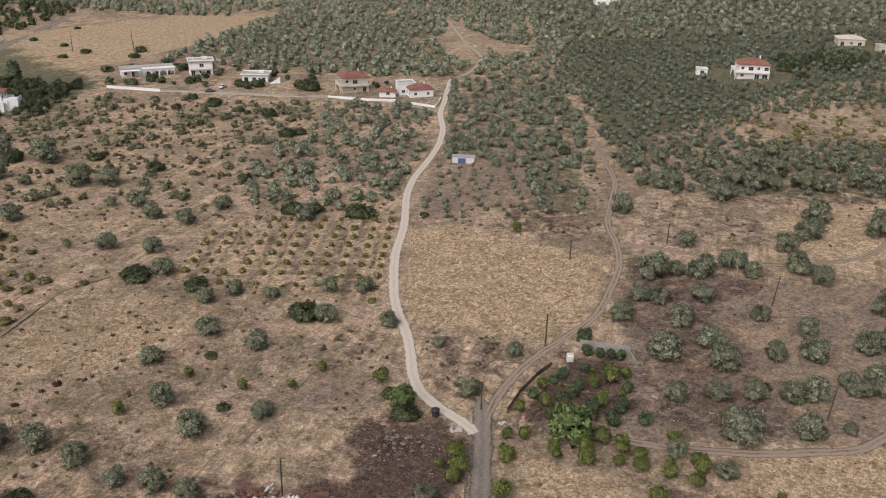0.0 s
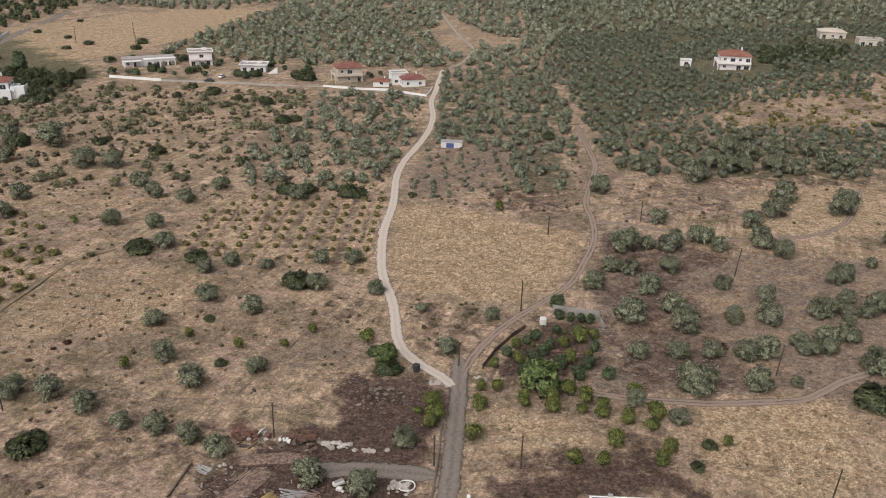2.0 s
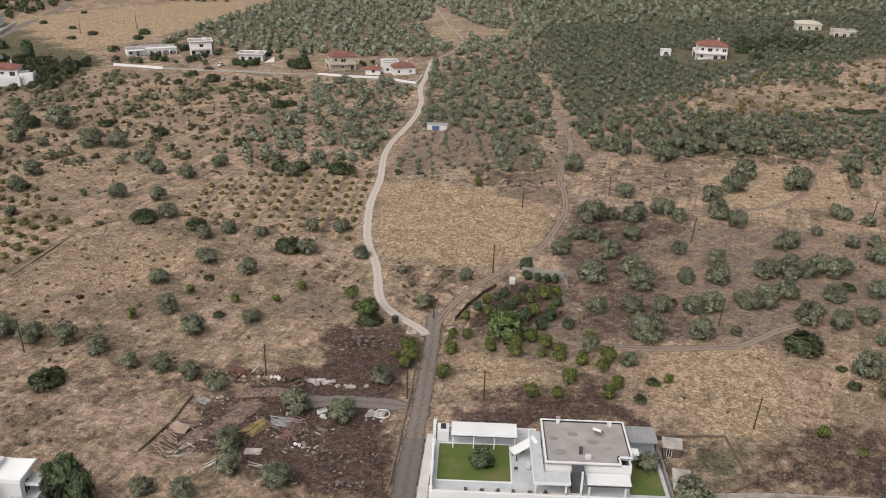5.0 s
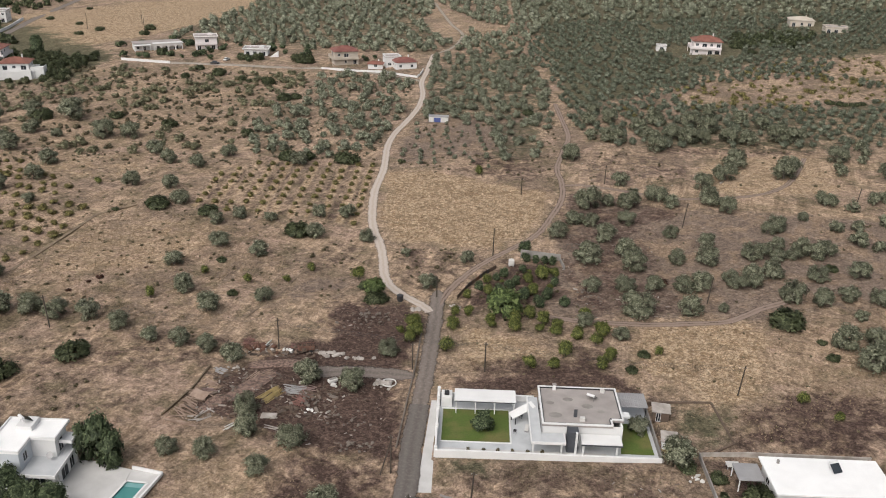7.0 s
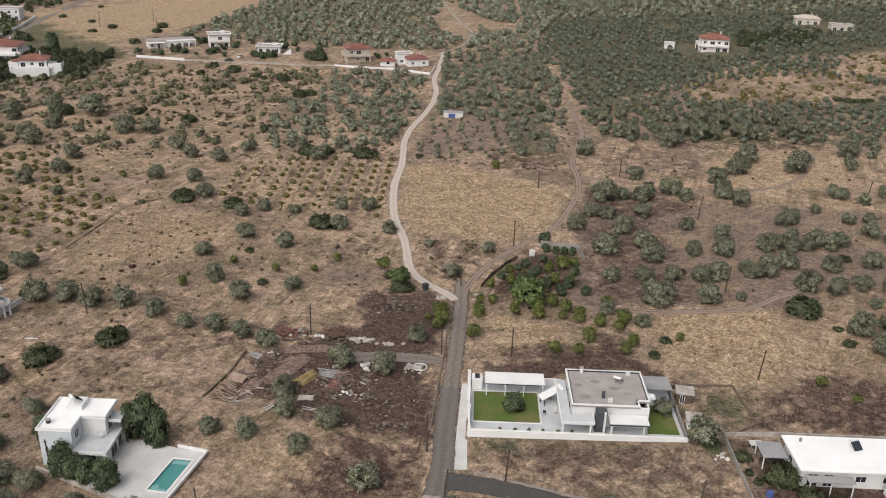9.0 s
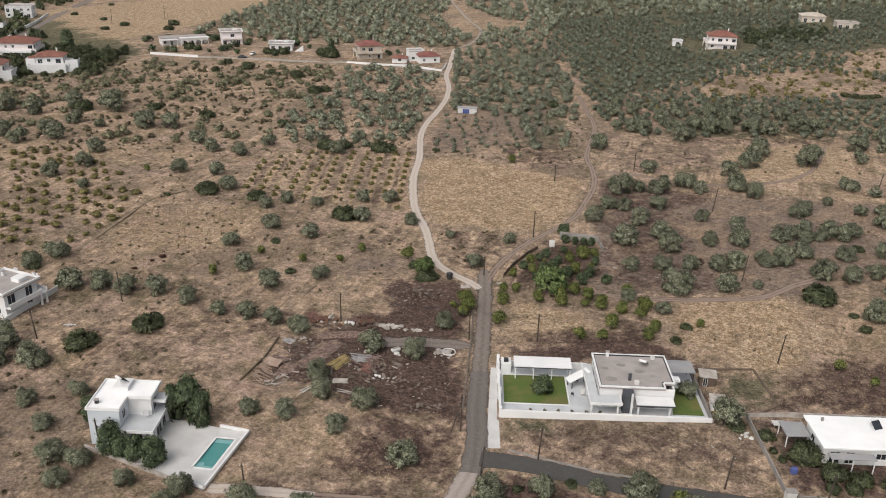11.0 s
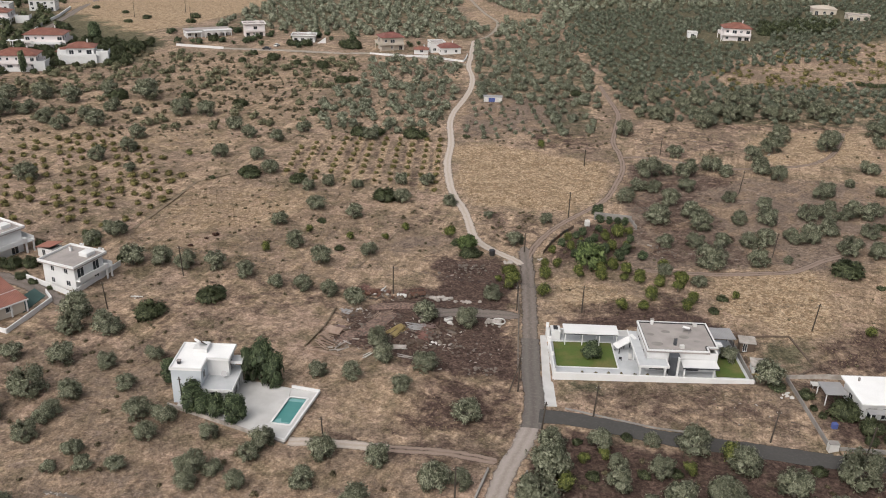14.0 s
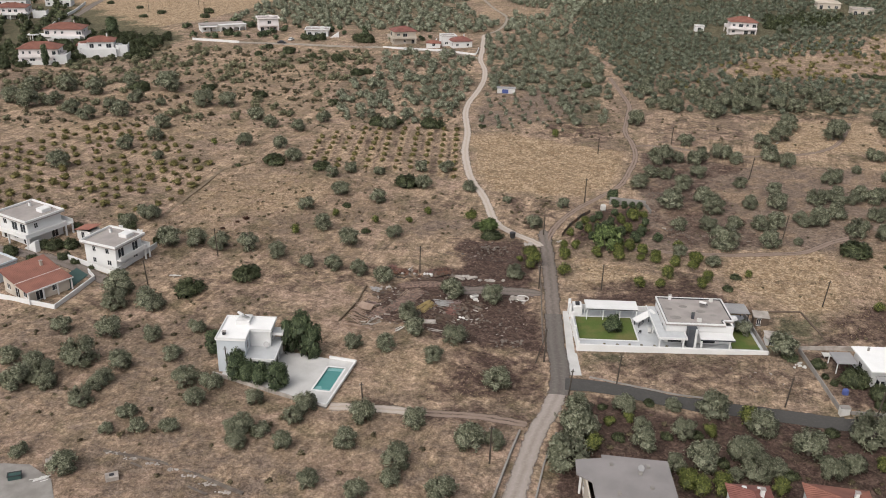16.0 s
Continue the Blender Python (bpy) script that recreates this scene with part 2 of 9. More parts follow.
def ground_material():
    n = Nodes("dry_ground", 0.95)
    soil_a = n.nt.nodes.new("ShaderNodeVertexColor")
    soil_a.layer_name = "soil"
    gold, dark, grey = n.put("ShaderNodeSeparateColor", Color=soil_a.outputs["Color"]).outputs[:3]
    green = soil_a.outputs["Alpha"]
    patch, clump = n.noise(0.045, 4, roughness=0.6), n.noise(0.32, 5, distortion=0.6, roughness=0.62)
    tuft, fine = n.noise(1.1, 6, distortion=1.4, roughness=0.68), n.noise(3.6, 4, roughness=0.7)
    straw = n.noise(1.0, 5, where=n.stretched((1.5, 0.8, 1), 16), distortion=1.8, roughness=0.68)
    grain = n.math("ADD", n.math("MULTIPLY", tuft, 0.45), n.math("MULTIPLY", straw, 0.55))
    furrow = n.noise(1.0, 3, where=n.stretched((0.713, 0.062, 0.62), 16), distortion=0.5, roughness=0.55)
    swirl = n.noise(0.5, 5, distortion=2.2, roughness=0.6)
    base = n.ramp(grain, (0.36, (0.242, 0.174, 0.116)), (0.45, (0.338, 0.248, 0.169)), (0.53, (0.428, 0.322, 0.223)), (0.63, (0.515, 0.403, 0.291)))
    base = n.mix(n.ramp(furrow, (0.48, 0.0), (0.6, 0.75)), base, n.ramp(tuft, (0.36, (0.161, 0.118, 0.0775)), (0.62, (0.273, 0.202, 0.133))))
    rosy = n.ramp(tuft, (0.36, (0.254, 0.179, 0.133)), (0.5, (0.347, 0.253, 0.191)), (0.64, (0.428, 0.322, 0.249)))
    base = n.mix(n.ramp(n.noise(0.07, 5, roughness=0.65), (0.5, 0.0), (0.6, 0.8)), base, rosy)
    earth = n.ramp(tuft, (0.37, (0.133, 0.0992, 0.0713)), (0.5, (0.198, 0.151, 0.11)), (0.64, (0.267, 0.208, 0.155)))
    weeds = n.ramp(tuft, (0.34, (0.0651, 0.0589, 0.031)), (0.52, (0.124, 0.107, 0.0608)), (0.7, (0.205, 0.171, 0.102)))
    c = n.mix(n.ramp(n.math("ADD", n.math("MULTIPLY", patch, 0.55), n.math("MULTIPLY", clump, 0.45)), (0.45, 0.0), (0.56, 0.9)), base, earth)
    c = n.mix(n.ramp(n.noise(0.15, 6, roughness=0.7), (0.5, 0.0), (0.63, 0.7)), c, weeds)

    def edge(mask):
        return n.ramp(n.math("ADD", mask, n.math("MULTIPLY", n.math("SUBTRACT", clump, 0.5), 1.5)), (0.3, 0.0), (0.7, 1.0))

    yellow = n.ramp(grain, (0.37, (0.205, 0.145, 0.0880)), (0.45, (0.330, 0.247, 0.156)), (0.53, (0.428, 0.330, 0.219)), (0.63, (0.515, 0.416, 0.297)))
    yellow = n.mix(n.ramp(swirl, (0.46, 0.0), (0.58, 0.9)), yellow, n.ramp(tuft, (0.37, (0.167, 0.112, 0.062)), (0.6, (0.322, 0.232, 0.146))))
    c = n.mix(edge(gold), c, yellow)
    pale = n.ramp(tuft, (0.36, (0.134, 0.101, 0.077)), (0.5, (0.191, 0.148, 0.114)), (0.64, (0.254, 0.201, 0.158)))
    rusty = n.ramp(tuft, (0.34, (0.161, 0.112, 0.0732)), (0.64, (0.335, 0.253, 0.175)))
    pale = n.mix(n.ramp(n.noise(0.14, 5, roughness=0.65), (0.48, 0.0), (0.6, 0.85)), pale, rusty)
    c = n.mix(edge(grey), c, pale)
    black = n.ramp(tuft, (0.35, (0.047, 0.031, 0.024)), (0.48, (0.081, 0.055, 0.044)), (0.58, (0.117, 0.082, 0.065)), (0.7, (0.180, 0.131, 0.106)))
    c = n.mix(edge(dark), c, black)
    grass = n.ramp(tuft, (0.34, (0.0527, 0.0558, 0.031)), (0.56, (0.102, 0.102, 0.0608)), (0.7, (0.167, 0.152, 0.0961)))
    c = n.mix(n.math("MULTIPLY", edge(green), 0.85), c, grass)
    c = n.mix(0.85, c, n.ramp(n.noise(0.55, 4, distortion=1.0, roughness=0.6), (0.36, 0.72), (0.5, 1.0), (0.64, 1.28)), "MULTIPLY")
    c = n.mix(n.math("SUBTRACT", 0.44, n.math("MULTIPLY", edge(grey), 0.14)), c, n.ramp(fine, (0.36, 0.5), (0.6, 1.24)), "MULTIPLY")
    c = n.mix(0.8, c, n.ramp(n.noise(1.7, 4, distortion=0.9, roughness=0.6), (0.38, 0.64), (0.5, 0.98), (0.62, 1.26)), "MULTIPLY")
    c = n.mix(1.0, c, (0.99, 0.965, 0.99), "MULTIPLY")
    n.colour(c)
    n.bump(n.math("ADD", grain, n.math("MULTIPLY", fine, 0.2)), 0.8, 0.5)
    n.set(Specular_IOR_Level=0.1)
    return n.mat


def leaf_material(name, dark, mid, light, spread=0.45, patches=None):
    """Leaves that vary from tree to tree and from sprig to sprig."""
    n = Nodes(name, 0.6)
    c = n.ramp(n.island_random(), (0.0, dark), (0.3, dark), (0.62, mid), (1.0, light))
    c = n.mix(n.math("MULTIPLY", n.object_random(), spread), c, tuple(v * 0.62 for v in mid))
    c = n.mix(0.3, c, n.ramp(n.noise(0.9, 2), (0.3, 0.6), (0.7, 1.1)), "MULTIPLY")
    if patches:
        c = n.mix(n.ramp(n.noise(0.16, 5, distortion=0.8, roughness=0.65), (0.44, 0.0), (0.54, 0.85)), c, patches)
    n.colour(c)
    n.set(Specular_IOR_Level=0.25)
    through_leaf, both = n.put("ShaderNodeBsdfTranslucent", Color=c), n.put("ShaderNodeMixShader", Fac=0.28)
    n.nt.links.new(n.out.outputs["BSDF"], both.inputs[1])
    n.nt.links.new(through_leaf.outputs["BSDF"], both.inputs[2])
    n.nt.links.new(both.outputs[0], n.nt.nodes["Material Output"].inputs["Surface"])
    return n.mat


def road_material(name, wheel, edge_c, stone, tracks=True, frayed=0.42, gap=0.0):
    """A road with two worn wheel tracks along it, across which UV u runs from 0 to 1; its edges fray into the soil."""
    n = Nodes(name, 0.92)
    u = n.put("ShaderNodeSeparateXYZ", Vector=n.put("ShaderNodeTexCoord").outputs["UV"]).outputs[0]
    wob = n.math("ADD", u, n.math("MULTIPLY", n.math("SUBTRACT", n.noise(0.5, 4), 0.5), 0.34))
    lane = n.ramp(wob, (0.0, 0.0), (0.2, 0.75), (0.32, 1.0), (0.44, 0.55), (0.5, 0.35), (0.57, 0.55), (0.68, 1.0), (0.8, 0.75), (1.0, 0.0))
    c = n.mix(lane, edge_c, wheel) if tracks else n.mix(n.noise(0.4, 4), edge_c, wheel)
    grit, fine = n.noise(2.2, 5, roughness=0.7), n.noise(12, 3)
    c = n.mix(n.ramp(grit, (0.48, 0.0), (0.68, 0.5)), c, stone)
    c = n.mix(0.4, c, n.ramp(fine, (0.3, 0.7), (0.68, 1.08)), "MULTIPLY")
    n.colour(c)
    n.bump(n.math("ADD", grit, n.math("MULTIPLY", fine, 0.3)), 0.5, 0.06)
    inner = n.math("SUBTRACT", 0.5, n.math("ABSOLUTE", n.math("SUBTRACT", u, 0.5)))
    torn = n.math("ADD", inner, n.math("MULTIPLY", n.math("SUBTRACT", n.noise(0.7, 5, roughness=0.65), 0.5), frayed))
    cover = n.ramp(torn, (0.02, 0.0), (0.02 + frayed * 0.3, 1.0))
    if gap:
        strip = n.math("MULTIPLY", n.ramp(wob, (0.4, 0.0), (0.47, 1.0), (0.53, 1.0), (0.6, 0.0)), n.ramp(n.noise(0.35, 4), (0.4, 0.0), (0.55, gap)))
        cover = n.math("SUBTRACT", cover, strip)
    n.set(Alpha=cover)
    return n.mat


M_GROUND = ground_material()
M_OLIVE = leaf_material("olive_leaves", (0.088, 0.095, 0.061), (0.240, 0.250, 0.166), (0.452, 0.460, 0.338))
M_GROVE = leaf_material("dense_grove_leaves", (0.078, 0.090, 0.060), (0.188, 0.208, 0.146), (0.345, 0.372, 0.285))
M_PALE = leaf_material("pale_olive_and_haze_leaves", (0.125, 0.134, 0.091), (0.296, 0.312, 0.220), (0.500, 0.515, 0.394))
M_CITRUS = leaf_material("citrus_leaves", (0.051, 0.065, 0.018), (0.160, 0.180, 0.048), (0.355, 0.370, 0.120))
M_MASTIC = leaf_material("dark_shrub_leaves", (0.035, 0.044, 0.020), (0.092, 0.107, 0.051), (0.204, 0.224, 0.120))
M_CYPRESS = leaf_material("cypress_leaves", (0.033, 0.049, 0.025), (0.098, 0.129, 0.065), (0.246, 0.293, 0.158))
M_FIG = leaf_material("fig_leaves", (0.051, 0.075, 0.026), (0.145, 0.196, 0.068), (0.306, 0.372, 0.148))
M_RUSSET = leaf_material("russet_leaves", (0.045, 0.0225, 0.015), (0.09, 0.0413, 0.0263), (0.143, 0.0675, 0.0413))
M_BRUSH = leaf_material("dry_brush", (0.075, 0.062, 0.034), (0.163, 0.136, 0.081), (0.284, 0.238, 0.151))
M_YOUNG = leaf_material("young_tree_leaves", (0.111, 0.0977, 0.037), (0.222, 0.194, 0.074), (0.385, 0.34, 0.141))
M_SCRUB = leaf_material("scrub_leaves", (0.074, 0.068, 0.041), (0.177, 0.160, 0.104), (0.322, 0.290, 0.208), 0.2)
M_BARK = plain("olive_bark", (0.096, 0.08, 0.064), (0.16, 0.136, 0.112), 4, 0.9, 0.03)
M_STRAW = leaf_material("dry_grass", (0.274, 0.202, 0.129), (0.331, 0.251, 0.163), (0.399, 0.316, 0.220), patches=(0.262, 0.195, 0.122))
M_GRAVEL = road_material("white_gravel", (0.448, 0.385, 0.336), (0.35, 0.283, 0.231), (0.504, 0.448, 0.399))
M_LANE = road_material("pale_lane", (0.299, 0.258, 0.211), (0.224, 0.187, 0.146), (0.34, 0.299, 0.252))
M_DIRT = road_material("packed_earth", (0.244, 0.180, 0.145), (0.160, 0.114, 0.090), (0.280, 0.216, 0.177), frayed=0.48, gap=0.35)
M_WORN = road_material("worn_lane", (0.177, 0.145, 0.127), (0.098, 0.078, 0.065), (0.294, 0.253, 0.222))
M_ASPHALT = road_material("old_asphalt", (0.068, 0.0639, 0.0598), (0.049, 0.0456, 0.0428), (0.0952, 0.0884, 0.0816), False, frayed=0.12)
M_CONCRETE_ROAD = road_material("concrete_lane", (0.326, 0.279, 0.252), (0.211, 0.177, 0.153), (0.394, 0.347, 0.316))
M_DARKLANE = road_material("patched_dark_lane", (0.133, 0.117, 0.106), (0.085, 0.070, 0.061), (0.201, 0.176, 0.155), frayed=0.25)
M_HILL = leaf_material("hill_scrub_leaves", (0.115, 0.115, 0.066), (0.270, 0.262, 0.160), (0.460, 0.440, 0.290))
# Walls' white is lowered for their shade; the roof copy is raised as if lit from above.
M_WHITE = plain("white_plaster", (0.696, 0.691, 0.687), (0.641, 0.637, 0.632), 0.8, 0.75, 0.01)
M_WHITE_LIT = plain("white_lit_from_above", (0.83, 0.825, 0.82), (0.76, 0.755, 0.75), 0.8, 0.7, 0.01)
M_PALEPINK = plain("pinkish_white_plaster", (0.738, 0.689, 0.681), (0.681, 0.631, 0.623), 0.8, 0.8, 0.01)
M_CREAM = plain("cream_plaster", (0.518, 0.461, 0.396), (0.446, 0.389, 0.324), 0.8, 0.8, 0.01)
M_BLUEWHITE = plain("pale_blue_wall", (0.548, 0.581, 0.614), (0.488, 0.522, 0.562), 0.8, 0.75, 0.01)
M_SCREED = plain("roof_screed", (0.35, 0.315, 0.297), (0.28, 0.252, 0.238), 1.2, 0.9, 0.02)
M_SCREED_GREY = plain("grey_roof_membrane", (0.258, 0.238, 0.235), (0.204, 0.188, 0.186), 0.6, 0.85, 0.01)
M_PAVING = plain("pale_paving", (0.499, 0.511, 0.523), (0.421, 0.433, 0.448), 1.5, 0.7, 0.01)
M_SHALLOW = plain("shallow_pool_step", (0.16, 0.336, 0.336), (0.208, 0.384, 0.376), 1.5, 0.25, 0.01)
M_POOLDECK = plain("pool_deck", (0.544, 0.532, 0.52), (0.464, 0.452, 0.44), 1.2, 0.75, 0.01)
M_CONCRETE = plain("bare_concrete", (0.28, 0.262, 0.245), (0.21, 0.193, 0.178), 1.5, 0.9, 0.02)
M_SHEET = plain("zinc_sheet", (0.345, 0.338, 0.338), (0.277, 0.27, 0.274), 1.0, 0.55, 0.006, 0.1)
M_DARKCLAD = plain("dark_slate_cladding", (0.044, 0.048, 0.0576), (0.068, 0.072, 0.0816), 2.0, 0.6, 0.02)
M_TERRACOTTA = plain("terracotta_tiles", (0.252, 0.108, 0.0784), (0.189, 0.0784, 0.0574), 1.3, 0.85, 0.02)
M_REDTILE = plain("dark_red_tiles", (0.231, 0.0945, 0.077), (0.161, 0.0616, 0.0504), 1.3, 0.85, 0.02)
M_POLE = plain("weathered_pole_wood", (0.042, 0.0322, 0.0252), (0.07, 0.0546, 0.042), 3.0, 0.9, 0.01)
M_TIMBER = plain("pale_timber", (0.34, 0.252, 0.197), (0.224, 0.153, 0.116), 2.0, 0.85, 0.01)
M_OLDTIMBER = plain("grey_brown_timber", (0.136, 0.0952, 0.068), (0.0816, 0.0578, 0.0442), 2.0, 0.9, 0.01)
M_PINKBOARD = plain("faded_pink_boards", (0.262, 0.186, 0.172), (0.158, 0.106, 0.098), 2.0, 0.85, 0.01)
M_REDBOARD = plain("dark_red_boards", (0.235, 0.118, 0.095), (0.110, 0.058, 0.048), 2.0, 0.85, 0.01)
M_BAMBOO = plain("yellow_cane", (0.42, 0.325, 0.15), (0.3, 0.222, 0.09), 2.0, 0.8, 0.01)
M_PLASTIC = plain("white_plastic", (0.637, 0.629, 0.612), (0.527, 0.51, 0.484), 1.5, 0.5, 0.02)
M_RUBBER = plain("black_rubber", (0.02, 0.02, 0.021), (0.035, 0.034, 0.034), 2.0, 0.75, 0.01)
M_RUST = plain("rusty_iron", (0.091, 0.042, 0.028), (0.14, 0.07, 0.0455), 2.0, 0.85, 0.01)
M_DARKMETAL = plain("dark_metal", (0.03, 0.03, 0.033), (0.05, 0.05, 0.055), 2.0, 0.45, 0.005, 0.5)
M_BLUE = plain("blue_cloth", (0.05, 0.07, 0.22), (0.07, 0.1, 0.28), 2.0, 0.8, 0.01)
M_GREENNET = plain("green_court_floor", (0.03, 0.066, 0.06), (0.0375, 0.0788, 0.072), 0.6, 0.8, 0.01)
M_STONE = plain("rubble_stone", (0.178, 0.149, 0.125), (0.106, 0.0858, 0.0713), 2.0, 0.95, 0.03)
M_WHITESTONE = plain("white_rubble", (0.42, 0.383, 0.352), (0.27, 0.24, 0.214), 2.0, 0.9, 0.03)
M_REDEARTH = plain("tipped_red_earth", (0.262, 0.176, 0.140), (0.074, 0.048, 0.038), 5.5, 0.95, 0.2, fine=3.2)
M_BANK = plain("banked_soil", (0.23, 0.172, 0.115), (0.141, 0.104, 0.0704), 1.5, 0.95, 0.04)


def lawn_material():
    n = Nodes("lawn", 0.9)
    big, fine = n.noise(0.35, 3), n.noise(6, 4)
    c = n.mix(n.ramp(big, (0.45, 0.0), (0.68, 0.8)), (0.0756, 0.112, 0.018), (0.144, 0.126, 0.0432))
    n.colour(n.mix(0.5, c, n.ramp(fine, (0.3, 0.6), (0.7, 1.1)), "MULTIPLY"))
    n.bump(fine, 0.6, 0.05)
    return n.mat


def water_material():
    n = Nodes("pool_water", 0.06)
    n.colour(n.mix(n.noise(0.7, 2), (0.06, 0.2, 0.192), (0.08, 0.24, 0.228)))
    n.bump(n.noise(1.8, 2), 0.15, 0.05)
    return n.mat


def glass_material():
    n = Nodes("window_glass", 0.08)
    n.colour((0.025, 0.03, 0.036)).set(Specular_IOR_Level=0.6)
    return n.mat




def debris_material():
    n = Nodes("mixed_debris", 0.85)
    r = n.island_random()
    c = n.ramp(r, (0.0, (0.066, 0.0495, 0.0383)), (0.3, (0.132, 0.0957, 0.0726)), (0.55, (0.172, 0.129, 0.099)), (0.7, (0.099, 0.0759, 0.0614)), (0.84, (0.218, 0.185, 0.158)), (0.94, (0.396, 0.363, 0.33)), (1.0, (0.185, 0.099, 0.066)))
    n.colour(n.mix(0.4, c, n.ramp(n.noise(8, 3), (0.3, 0.6), (0.7, 1.1)), "MULTIPLY"))
    return n.mat


M_DEBRIS = debris_material()
M_LAWN, M_WATER, M_GLASS = lawn_material(), water_material(), glass_material()


# ---- ground ----
def spread(lo, hi, step, far_lo, far_hi, growth=1.09):
    xs = list(np.arange(lo, hi + 0.01, step))
    d = step
    while xs[-1] < far_hi:
        d *= growth
        xs.append(xs[-1] + d)
    d = step
    while xs[0] > far_lo:
        d *= growth
        xs.insert(0, xs[0] - d)
    return np.array(xs)


